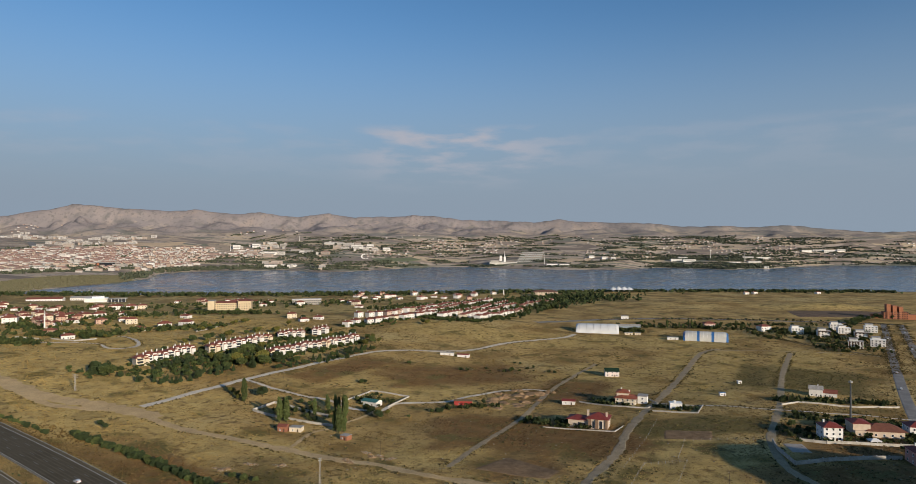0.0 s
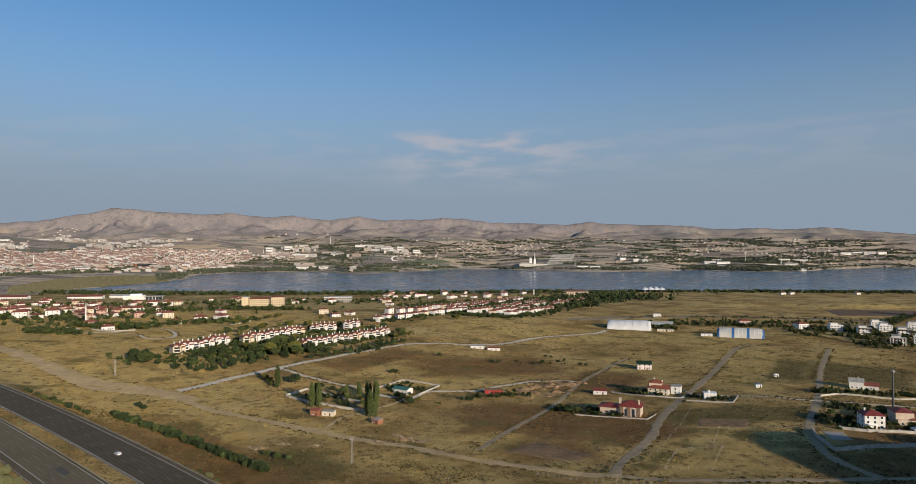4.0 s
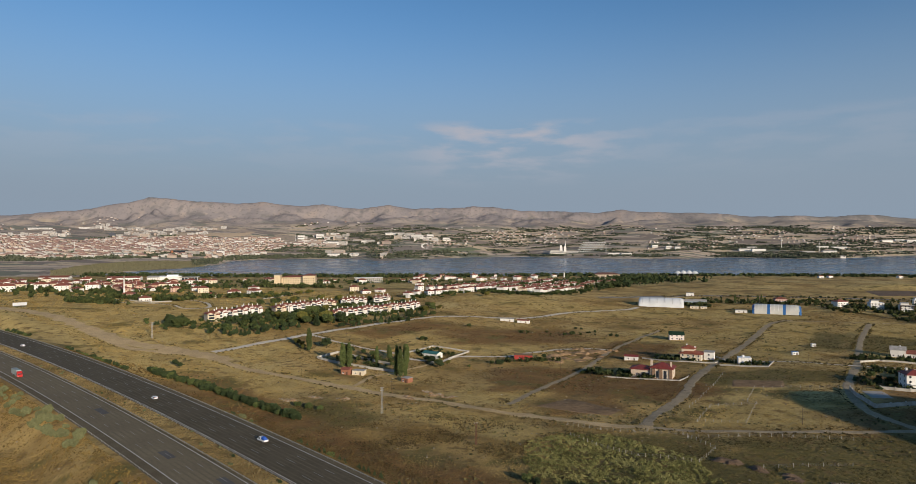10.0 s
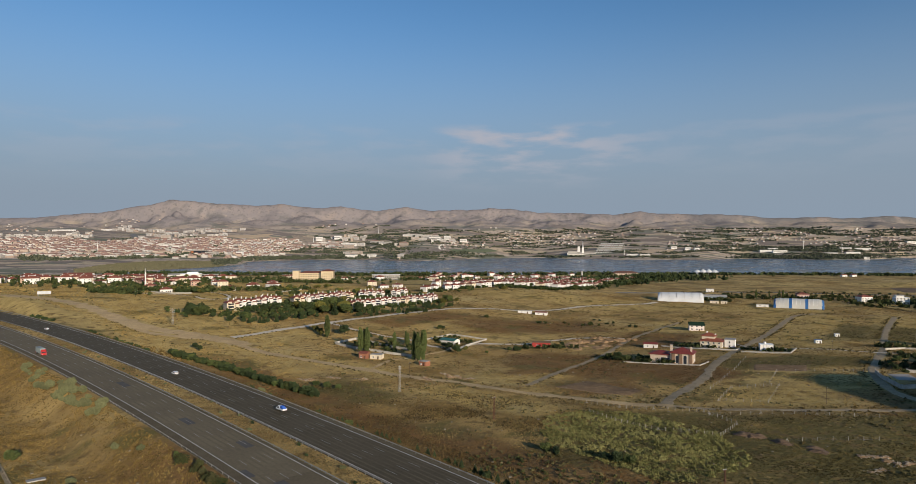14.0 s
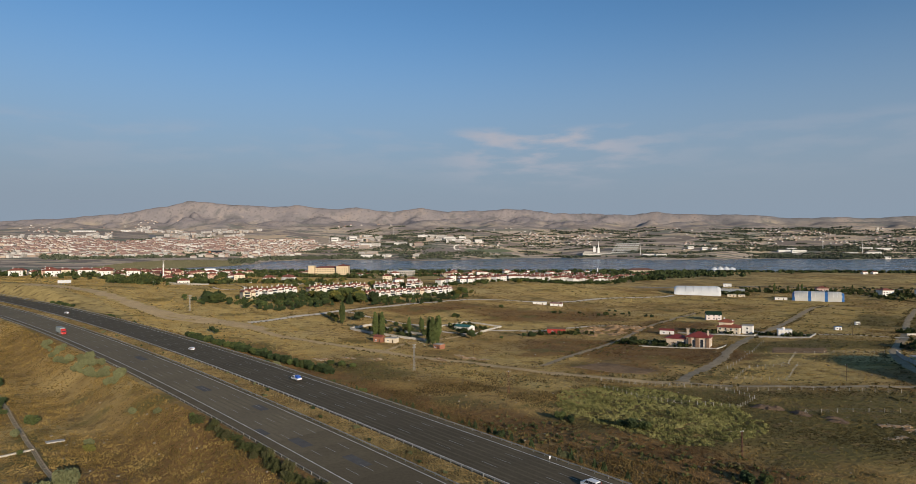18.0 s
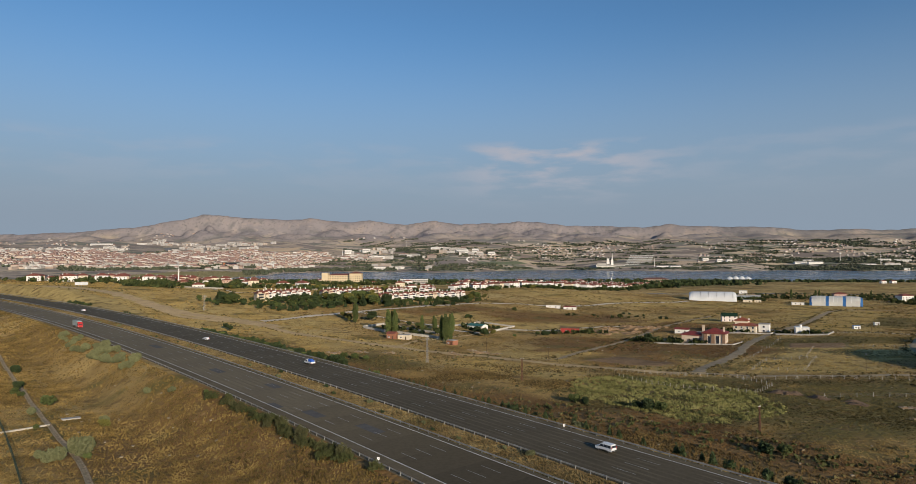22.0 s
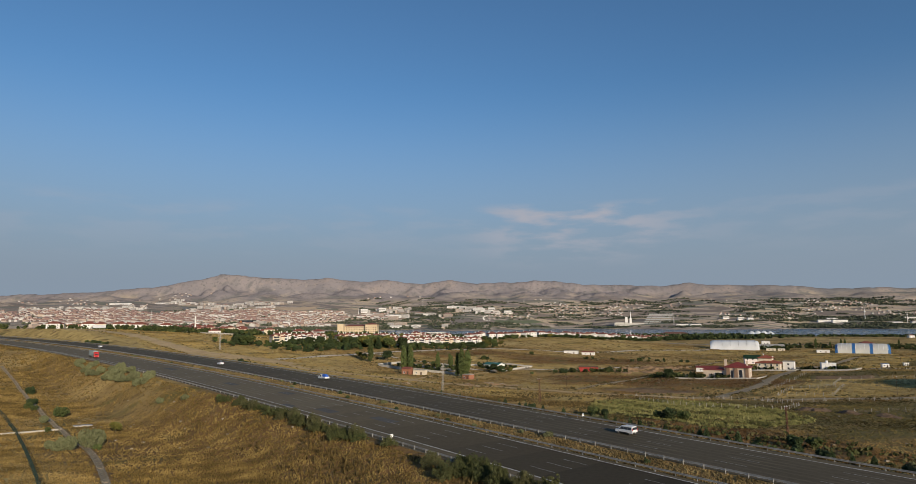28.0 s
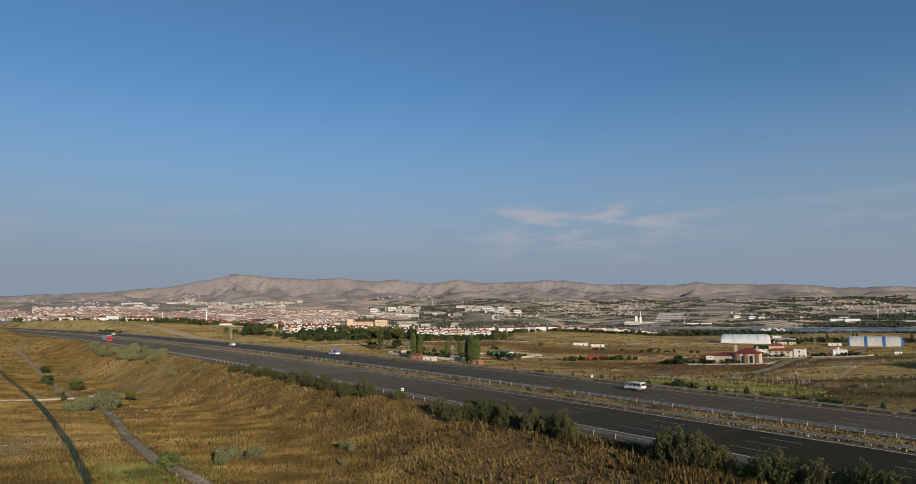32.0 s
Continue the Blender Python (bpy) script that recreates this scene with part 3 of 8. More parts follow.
def build_ground():
    nx, ny = len(XS), len(YS)
    me = bpy.data.meshes.new("ground")
    me.vertices.add(nx * ny)
    me.vertices.foreach_set("co", np.stack([GX, GY, GZ], -1).ravel())
    j, i = np.meshgrid(np.arange(ny - 1), np.arange(nx - 1), indexing="ij")
    a = (j * nx + i).ravel()
    q = np.stack([a, a + 1, a + nx + 1, a + nx], -1)
    me.loops.add(q.size)
    me.loops.foreach_set("vertex_index", q.ravel())
    me.polygons.add(len(q))
    me.polygons.foreach_set("loop_start", np.arange(0, q.size, 4))
    mid = GY.ravel()[a]
    bear = GX.ravel()[a] / np.maximum(mid, 1)
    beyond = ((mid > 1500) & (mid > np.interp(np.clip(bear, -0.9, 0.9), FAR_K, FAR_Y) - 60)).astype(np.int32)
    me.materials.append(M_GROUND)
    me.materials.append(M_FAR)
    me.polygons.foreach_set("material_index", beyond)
    me.polygons.foreach_set("use_smooth", np.ones(len(q), bool))
    for word, spots in ZONES:
        f = zone_at(spots, GX, GY)
        at = me.attributes.new(word, "FLOAT", "POINT")
        at.data.foreach_set("value", f.ravel().astype(np.float32))
    me.update(calc_edges=True)
    tagged(new("ground", me), "dry grassland sloping down to a lake, bare hills beyond", "ground", kind="structure")


build_ground()
solid("water", Geo().add([(-2600, 1300, 0), (3600, 1300, 0), (3600, 4200, 0), (-2600, 4200, 0)], [(0, 1, 2, 3)]), M_WATER, "calm blue-grey lake with faint ripples", "lake", kind="structure")


# ================= roads =================
def smooth_line(pts, step=4.0):
    """A rounded line through a few places."""
    p = [Vector((a, b, 0)) for a, b in pts]
    p = [2 * p[0] - p[1]] + p + [2 * p[-1] - p[-2]]
    out = []
    for i in range(1, len(p) - 2):
        n = max(2, int((p[i + 1] - p[i]).length / step))
        for k in range(n):
            t = k / n
            out.append(0.5 * (2 * p[i] + (p[i + 1] - p[i - 1]) * t + (2 * p[i - 1] - 5 * p[i] + 4 * p[i + 1] - p[i + 2]) * t * t + (3 * p[i] - p[i - 1] - 3 * p[i + 1] + p[i + 2]) * t**3))
    out.append(p[-2])
    return out


LANES = []


def track(name, pts, width, material, label, lift=0.12, ragged=0.0, kind_word="road"):
    line = smooth_line(pts)
    LANES.extend((p.x, p.y, width / 2) for p in line)
    rng = random.Random(len(pts) * 7 + int(width * 10))
    cols = max(3, int(width / 2) + 2)
    rows_ = []
    for i, c in enumerate(line):
        d = (line[min(i + 1, len(line) - 1)] - line[max(i - 1, 0)]).normalized()
        w = Vector((d.y, -d.x, 0))
        half = width / 2 * (1 + rng.uniform(-ragged, ragged))
        row = []
        for k in range(cols):
            q = c + w * (half * (2 * k / (cols - 1) - 1))
            edge = k in (0, cols - 1)
            row.append((q.x, q.y, top(q.x, q.y) + (-0.25 if edge else lift)))
        rows_.append(row)
    g = Geo()
    for a, b in zip(rows_, rows_[1:]):
        g.sheet(a, b)
    return solid(name, g, material, label, kind_word, kind="structure")


track("road", [(-500, 560), (-420, 540), (-352, 502), (-300, 474), (-250, 462), (-205, 446)], 16, M_DIRT, "broad bare dirt where tracks meet", ragged=0.35, lift=0.06)
track("road", [(-227, 466), (-205, 512), (-183, 558), (-148, 617), (-113, 680), (-76, 727), (7, 752), (57, 808), (139, 871), (163, 910)], 8.5, M_GRAVEL, "pale gravel road across the dry field", ragged=0.1)
track("road", [(-183, 558), (-152, 535), (-125, 520), (-108, 515), (-90, 501), (-77, 491), (-59, 489), (-47, 511), (-13, 520), (10, 539), (38, 560), (65, 565), (77, 561)], 6, M_GRAVEL, "pale gravel lane past the walled gardens", ragged=0.1)
track("road", [(-6, 367), (15, 412), (46, 473), (76, 552), (102, 608), (147, 694)], 6, M_GREYDIRT, "rutted grey dirt track through dry grass", ragged=0.3)
track("road", [(-352, 497), (-312, 471), (-282, 456), (-255, 455), (-227, 455), (-201, 437), (-171, 421), (-146, 412), (-115, 397), (-100, 391), (-73, 378), (-46, 369), (-20, 353), (4, 343), (38, 328), (65, 322)], 9, M_DIRT, "ochre dirt track with ragged edges", ragged=0.3)
track("road", [(65, 322), (87, 317), (125, 314), (162, 312), (183, 312), (260, 312)], 6, M_GREYDIRT, "grey dirt lane", ragged=0.2)
track("road", [(-102, 396), (-97, 425), (-86, 441), (-70, 470), (-62, 488)], 5, M_DIRT, "short dirt spur to the garden wall", ragged=0.2)
track("road", [(62, 326), (70, 346), (94, 386), (112, 430), (138, 479), (166, 529), (217, 629), (268, 731), (294, 773), (317, 790)], 8, M_GREYDIRT, "grey dirt road up the field", ragged=0.3)
track("road", [(183, 313), (177, 335), (178, 357), (188, 391), (207, 427), (246, 497), (312, 626), (387, 758)], 7.5, M_GREYDIRT, "grey dirt road beside the walled villa", ragged=0.28)
track("road", [(151, 503), (180, 492), (214, 480), (253, 466), (282, 462), (345, 452)], 5, M_GRAVEL, "narrow pale lane between plots", ragged=0.1)
track("road", [(673, 1029), (541, 816), (427, 632), (345, 497), (300, 420)], 11, M_BOULEVARD, "grey asphalt carriageway of the boulevard", kind_word="road")
track("road", [(700, 1029), (563, 806), (455, 630), (365, 490), (320, 415)], 11, M_BOULEVARD, "grey asphalt carriageway of the boulevard", kind_word="road")
track("road", [(296, 779), (379, 773), (438, 758), (480, 735)], 4, M_GREYDIRT, "thin dirt lane", ragged=0.1)
track("road", [(420, 941), (434, 853), (454, 790), (480, 738)], 7, M_ASPHALT_OLD, "villa street of grey asphalt")
track("road", [(120, 1010), (189, 1050), (272, 1081), (390, 1087), (568, 1060), (690, 1030)], 15, M_BOULEVARD, "grey asphalt lakeside road")
track("road", [(-401, 737), (-374, 734), (-342, 696), (-332, 664), (-348, 649), (-385, 674), (-470, 640)], 6, M_GRAVEL, "curving pale gravel lane", ragged=0.1)

# ================= highway =================
def on_road(u, off, up=0.0):
    """A place u metres along the highway and off metres right of its right-hand edge line."""
    v = float(road_v(np.clip(u, -300, 900))) + off
    x, y = ALONG[0] * u + ACROSS[0] * v, ALONG[1] * u + ACROSS[1] * v
    return Vector((x, y, float(road_z(y)) + up))


def strip(u0, u1, a, b, up, step=8.0):
    n = max(1, int((u1 - u0) / step))
    us = [u0 + (u1 - u0) * k / n for k in range(n + 1)]
    return [on_road(u, a, up) for u in us], [on_road(u, b, up) for u in us]


U0, U1 = -260, 900
for tar, a, b in ((M_ASPHALT, -19.0, 2.6), (M_ASPHALT_WORN, -49.4, -27.3)):
    g = Geo()
    la, lb = strip(U0, U1, a, b, 0.10)
    g.sheet(la, lb)
    g.sheet([p - Vector((0, 0, 0.5)) for p in la], la).sheet(lb, [p - Vector((0, 0, 0.5)) for p in lb])
    solid("road", g, tar, "worn asphalt highway carriageway with four lanes", "highway", kind="structure")
# a dark stretch, then nine strips grading along the road to a paler tone
solid("road", Geo().sheet(*strip(U0, 56, -45.2, -27.5, 0.104)), M_ASPHALT_DARK, "darker stretch of the highway", "highway", kind="structure")
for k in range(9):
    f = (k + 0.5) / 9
    tar = mat("graded asphalt", tuple(a + (b - a) * f for a, b in zip((0.036, 0.031, 0.021), (0.178, 0.143, 0.089))), tuple(a + (b - a) * f for a, b in zip((0.045, 0.038, 0.026), (0.153, 0.123, 0.078))), 12, 0.9, bump=0.1, fine=0.25, spec=0.1)
    solid("road", Geo().sheet(*strip(56 + 13 * k, 69 + 13 * k, -45.2, -27.5, 0.104)), tar, "stretch of the highway grading from dark to pale", "highway", kind="structure")
# lighter shoulders
for a, b in ((0.4, 2.5), (-49.2, -45.4), (-28.4, -27.4), (-18.9, -18.1)):
    solid("trim", Geo().sheet(*strip(U0, U1, a, b, 0.112)), M_ASPHALT_OLD, "paler asphalt shoulder of the highway", "road shoulder", kind="structure")
for off in (0.0, -17.7, -28.7, -45.0):
    solid("trim", Geo().sheet(*strip(U0, U1, off - 0.15, off + 0.15, 0.122)), M_LINE, "solid white edge line", "road marking", kind="structure")
# wheel tracks worn along the lanes
M_WEAR = mat("wheel-worn asphalt", (0.104, 0.085, 0.055), (0.134, 0.109, 0.069), 9, 0.85, fine=0.25, spec=0.15)
M_FAINT_WEAR = mat("faintly worn asphalt", (0.153, 0.125, 0.078), (0.183, 0.148, 0.092), 9, 0.85, fine=0.3, spec=0.15)
for lane in (-2.0, -6.2, -10.4, -15.0, -30.8, -34.8, -38.8, -43.0):
    for s in (-0.95, 0.95):
        solid("trim", Geo().sheet(*strip(U0 if lane > -20 else 173, U1, lane + s - 0.36, lane + s + 0.36, 0.106)), M_WEAR if lane > -20 else M_FAINT_WEAR, "darker wheel track worn into the asphalt", "wheel track", kind="structure")
DASHES = (-4.1, -8.3, -12.6, -32.8, -36.8, -40.9)
g_far = Geo()
dash_root = thing("trim", "broken white lane lines on the asphalt", "road marking", kind="structure")
for off in DASHES:
    u = U0
    while u < U1 - 10:
        la, lb = strip(u, u + 6, off - 0.075, off + 0.075, 0.124, 3)
        if 60 < u < 290:
            part("dash", Geo().sheet(la, lb), M_LINE_WORN, dash_root)
        else:
            g_far.sheet(la, lb)
        u += 18
tagged(part("far_dashes", g_far, M_LINE_WORN, dash_root), kind="stuff")
rng = random.Random(5)
for u, off, w, l in ((163, -40, 3.2, 9), (243, -37, 3.0, 10), (180, -44, 2.4, 7), (320, -35, 3, 12), (140, -36, 3, 10), (205, -33, 3, 8)):
    la, lb = strip(u, u + l, off - w / 2, off + w / 2, 0.116, 3)
    solid("trim", Geo().sheet(la, lb), M_PATCH, "paler repair patch in the asphalt", "road patch", kind="structure")


# guard rails: each a thing with its beam and its posts
def guard_rail(off, u0, u1, face):
    rail = thing("guard_rail", "galvanised steel guard rail along the highway", "guard rail", "highway guard rails")
    us = np.arange(u0, u1 + 0.1, 4.0)
    prof = [(0.0, 0.42), (0.06, 0.47), (0.0, 0.54), (0.0, 0.62), (0.06, 0.69), (0.0, 0.75), (-0.03, 0.75), (-0.03, 0.42)]
    rows_ = [[on_road(u, off + face * a, z + 0.1) for a, z in prof] for u in us]
    g = Geo()
    for a, b in zip(rows_, rows_[1:]):
        g.sheet(a + [a[0]], b + [b[0]])
    part("beam", g, M_STEEL, rail)
    post = mesh_of("post", Geo().box(0, 0, -0.4, 0.12, 0.14, 1.2), M_STEEL)
    far_posts = Geo()
    for u in us:
        p = on_road(u, off - face * 0.1, 0.1)
        if 70 < u < 330:
            o = new("post", post)
            o.location, o.parent = p, rail
            o.rotation_euler.z = math.atan2(ALONG[1], ALONG[0])
        elif u < 560:
            far_posts.box(p.x, p.y, p.z - 0.4, 0.12, 0.14, 1.1)
    tagged(part("far_posts", far_posts, M_STEEL, rail), kind="stuff")


guard_rail(2.0, U0, U1, -1)
guard_rail(-19.2, U0, U1, 1)
guard_rail(-27.5, U0, U1, -1)
guard_rail(-49.1, U0, U1, 1)

# ================= houses =================
def seat(x, y, deg, reach=6.0):
    """The pose of a thing that stands on the ground at a place."""
    z = min(top(x + a, y + b) for a in (-reach, 0, reach) for b in (-reach, 0, reach)) if reach else top(x, y)
    return pose(x, y, z, 0, 0, deg)


_window = {}


def window(parent, x, y, z, w, h, turn=0, deep=False):
    """A window set into a wall, turned about z: frame and pane."""
    key = (round(w, 2), round(h, 2), deep)
    if key not in _window:
        f, t = Geo(), 0.09
        for cx, cz, sx, sz in ((0, 0, w, t), (0, h - t, w, t), (-w / 2 + t / 2, t, t, h - 2 * t), (w / 2 - t / 2, t, t, h - 2 * t)):
            f.box(cx, -0.03, cz, sx, 0.12, sz)
        f.box(0, -0.08, -0.07, w + 0.2, 0.22, 0.07)
        _window[key] = (mesh_of("window", f, M_TRIM), mesh_of("pane", Geo().box(0, 0.0, t, w - 2 * t, 0.06, h - 2 * t), M_GLASS))
    frame_me, pane_me = _window[key]
    o = new("window", frame_me if deep else pane_me)
    o.parent, o.location, o.rotation_euler.z = parent, (x, y, z), radians(turn)
    if deep:
        p = new("pane", pane_me)
        p.parent = o
    return o


def bays(parent, w, d, floors, step, storey, n_front, n_side, ww=1.2, wh=1.4, deep=False, z0=1.0, sides="fblr"):
    for k in range(floors):
        z = z0 + k * storey
        for i in range(n_front):
            x = (i + 0.5) / n_front * w - w / 2
            if "f" in sides:
                window(parent, x, -d / 2 - 0.02, z, ww, wh, 0, deep)
            if "b" in sides:
                window(parent, -x, d / 2 + 0.02, z, ww, wh, 180, deep)
        for i in range(n_side):
            y = (i + 0.5) / n_side * d - d / 2
            if "r" in sides:
                window(parent, w / 2 + 0.02, y, z, ww, wh, 90, deep)
            if "l" in sides:
                window(parent, -w / 2 - 0.02, -y, z, ww, wh, -90, deep)


def chimney(parent, x, y, z, h, m=None):
    g = Geo().box(x, y, z, 0.8, 0.8, h).box(x, y, z + h, 1.0, 1.0, 0.15)
    part("chimney", g, m or M_WHITE, parent)


def terrace_unit(label, wall_m, group):
    """One white three-storey unit of a terrace with hipped roof, dormer gables and balconies."""
    t = thing("terraced_house", label, "house", group)
    part("wall", Geo().box(0, 0, -3.5, 11.0, 11, 11.6), wall_m, t)
    part("roof", Geo().hip(0, 0, 8.1, 11.6, 11, 2.6, 0.7), M_ROOF, t)
    g = Geo()
    for x in (-3, 3):
        g.box(x, -4.4, 8.1, 3.2, 3.6, 1.2)
    part("dormer", g, wall_m, t)
    g = Geo()
    for x in (-3, 3):
        g.hip(x, -4.4, 9.3, 3.2, 3.6, 1.1, 0.4, 0.12)
    part("dormer_roof", g, M_ROOF, t)
    part("bay", Geo().box(3.6, -6.2, -3.5, 3.6, 2.0, 10.6), wall_m, t)
    part("bay_roof", Geo().hip(3.6, -5.6, 7.1, 3.6, 3.2, 1.2, 0.45, 0.12), M_ROOF, t)
    part("loggia", Geo().box(-1.8, -5.52, 0.4, 4.6, 0.1, 2.0).box(-1.8, -5.52, 3.1, 4.6, 0.1, 2.0).box(-1.8, -5.52, 5.8, 4.6, 0.1, 1.7), M_GLASS, t, "dark glazed loggia doors")
    for x in (-2.6, 2.6):
        chimney(t, x, 1.2, 9.4, 2.4)
    for z in (2.6, 5.3):
        b = part("balcony", Geo().box(-1.8, -6.1, z, 5.0, 1.4, 0.18).box(-1.8, -6.75, z, 5.0, 0.1, 0.9).box(-4.25, -6.1, z, 0.1, 1.3, 0.9).box(0.65, -6.1, z, 0.1, 1.3, 0.9), wall_m, t)
    bays(t, 11.6, 11, 3, 0, 2.7, 3, 1, 1.4, 1.4, sides="fr")
    return t


def place_row(unit, line, spacing, deg_flip=0, jitter=0.6, seed=1):
    rng = random.Random(seed)
    first = True
    for (x0, y0), (x1, y1) in zip(line, line[1:]):
        L = math.hypot(x1 - x0, y1 - y0)
        n = max(1, int(L / spacing + 0.5))
        turn = math.degrees(math.atan2(y1 - y0, x1 - x0)) + deg_flip
        for k in range(n):
            f = (k + 0.5) / n
            x, y = x0 + (x1 - x0) * f + rng.uniform(-jitter, jitter), y0 + (y1 - y0) * f
            yield seat(x, y, turn)


unit_a = terrace_unit("white three-storey terraced house with red hipped roof", M_WHITE, "terraced houses above the field")
unit_c = terrace_unit("cream three-storey terraced house with red hipped roof", M_CREAM, "terraced houses above the field")
poses_ = []
for line in ([(-288, 578), (-268, 655)], [(-253, 655), (-238, 712)], [(-234, 715), (-217, 752)], [(-214, 770), (-190, 803)], [(-183, 812), (-165, 832)], [(-193, 640), (-174, 684), (-147, 733), (-121, 778)]):
    poses_ += [m @ Matrix.Translation((0, (-1.6, 0.8, -0.3)[k % 3], (-0.9, -0.3, -1.3)[k % 3])) @ Matrix.Rotation(radians(-32), 4, "Z") for k, m in enumerate(place_row(None, line, 14.0, 0, 0.5, 3))]
made = 0
for i, m in enumerate(poses_):
    u = unit_c if i % 6 == 0 else unit_a
    if i == 0:
        unit_c.matrix_basis = m
    elif i == 1:
        unit_a.matrix_basis = m
    else:
        copy_thing(u, m)


def small_house(label, w, d, h, wall_m, roof_m, group, rise=2.2, roof="hip", chim=1, floors=2, nf=3, ns=1, deep=False, cat="house", name="house"):
    t = thing(name, label, cat, group)
    part("wall", Geo().box(0, 0, -2, w, d, h + 2), wall_m, t)
    if roof == "hip":
        part("roof", Geo().hip(0, 0, h, w, d, rise, 0.6), roof_m, t)
    elif roof == "gable":
        part("roof", Geo().gable(0, 0, h, w, d, rise, 0.5), roof_m, t)
        part("gable_wall", Geo().gable_ends(0, 0, h, w, d, rise - 0.05), wall_m, t)
    else:
        g = Geo().box(0, 0, h, w + 0.3, d + 0.3, 0.25)
        for a, b, sx, sy in ((0, d / 2, w + 0.3, 0.25), (0, -d / 2, w + 0.3, 0.25), (w / 2, 0, 0.25, d), (-w / 2, 0, 0.25, d)):
            g.box(a, b, h + 0.25, sx, sy, 0.5)
        part("roof", g, roof_m, t)
    for k in range(chim):
        chimney(t, -w / 4 + k * w / 2.2, d / 6, h + rise * 0.3, rise * 0.9)
    bays(t, w, d, floors, 0, h / floors, nf, ns, 1.3, min(1.5, h / floors - 1.0), deep, sides="fblr" if deep else "fr")
    part("door", Geo().box(w * 0.18, -d / 2 - 0.03, 0, 1.1, 0.12, 2.1), M_WOOD, t)
    return t


# the estate behind the brow: long terraces and single houses
est_unit = small_house("white two-storey estate house with red tiled roof", 10.5, 10, 7.2, M_WHITE, M_ROOF, "estate houses by the lake", 2.4, chim=1, nf=2)
est_cream = small_house("cream estate house with red tiled roof", 10.5, 10, 7.2, M_CREAM, M_ROOF, "estate houses by the lake", 2.4, chim=1, nf=2)
est_red = small_house("salmon-pink estate house with red tiled roof", 10.5, 10, 7.2, mat("brick red plaster", (0.56, 0.43, 0.36), (0.48, 0.36, 0.30), 5, 0.9), M_ROOF, "estate houses by the lake", 2.4, chim=1)
rows_of = ([(27, 974), (111, 1158)], [(5, 985), (110, 1276)], [(-28, 985), (105, 1355)], [(-65, 1048), (74, 1440)], [(-152, 879), (-132, 915), (-105, 935), (-83, 975), (-57, 994), (-37, 1049)], [(-159, 998), (-112, 1047), (-85, 1117), (-40, 1210), (20, 1330)], [(118, 1239), (203, 1400)], [(140, 1300), (190, 1420)])
firsts = {}
rng = random.Random(11)
for r, line in enumerate(rows_of):
    for m in place_row(None, line, 13.5 if r < 4 else 17, 0, 1.2 if r < 4 else 5, r):
        kind_ = est_unit if r < 4 and rng.random() < 0.75 else rng.choice((est_unit, est_unit, est_cream, est_red))
        m = m @ pose(0, rng.uniform(-2.5, 2.5), rng.uniform(-1.2, 0.6), 0, 0, rng.choice((0, 0, 0, 90)))
        if kind_ not in firsts:
            kind_.matrix_basis = m
            firsts[kind_] = 1
        else:
            copy_thing(kind_, m)

# the settlement on the rise towards the lake's western end
villa_a = small_house("white villa with red tiled hipped roof among gardens", 16, 11, 7.0, M_WHITE, M_ROOF, "settlement villas", 3.0, chim=1, nf=3)
villa_b = small_house("low white house with red tiled roof", 13, 10, 4.2, M_WHITE, M_ROOF, "settlement villas", 2.2, floors=1, nf=3)
villa_c = small_house("cream villa with red tiled roof", 14, 11, 7.0, M_CREAM, M_ROOF, "settlement villas", 2.6, chim=1)
villa_d = small_house("reddish house with tiled roof", 13, 10, 6.0, mat("terracotta plaster", (0.52, 0.36, 0.28), (0.44, 0.30, 0.23), 5, 0.9), M_ROOF, "settlement villas", 2.2)
first_of = {}
spots = [(-559, 811), (-453, 722), (-420, 700), (-388, 791), (-372, 825), (-355, 850), (-798, 1143), (-703, 1076), (-570, 1091), (-494, 960), (-462, 842), (-431, 858), (-396, 947), (-302, 1018), (-253, 990), (-224, 945), (-209, 975), (-500, 907)]
rng = random.Random(21)
for k in range(84):
    f, e = rng.random(), rng.random()
    spots.append((-680 + 215 * f - 60 * e, 735 + 60 * f + 130 * e))
for k in range(26):
    f = rng.random()
    spots.append((-860 + 330 * f, 1010 + 110 * f + rng.uniform(-30, 30)))
spots += [(-505, 865), (-540, 888), (-452, 880), (-440, 872), (-425, 862), (-400, 796), (-362, 830)]
for k in range(30):
    spots.append((rng.uniform(-600, -180), rng.uniform(1210, 1420)))
for k in range(26):
    spots.append((rng.uniform(-250, 60), rng.uniform(1480, 1640)))
kept = []
for x, y in spots:
    if any(abs(x - a) < 15.5 and abs(y - b) < 15.5 for a, b in kept) or (-450 < x < -300 and 1000 < y < 1120):
        continue
    kept.append((x, y))
    kind_ = rng.choice((villa_a, villa_b, villa_b, villa_c, villa_d))
    m = seat(x, y, rng.choice((20, 30, 35, 60, -20)))
    if kind_ not in first_of:
        kind_.matrix_basis = m
        first_of[kind_] = 1
    else:
        copy_thing(kind_, m)

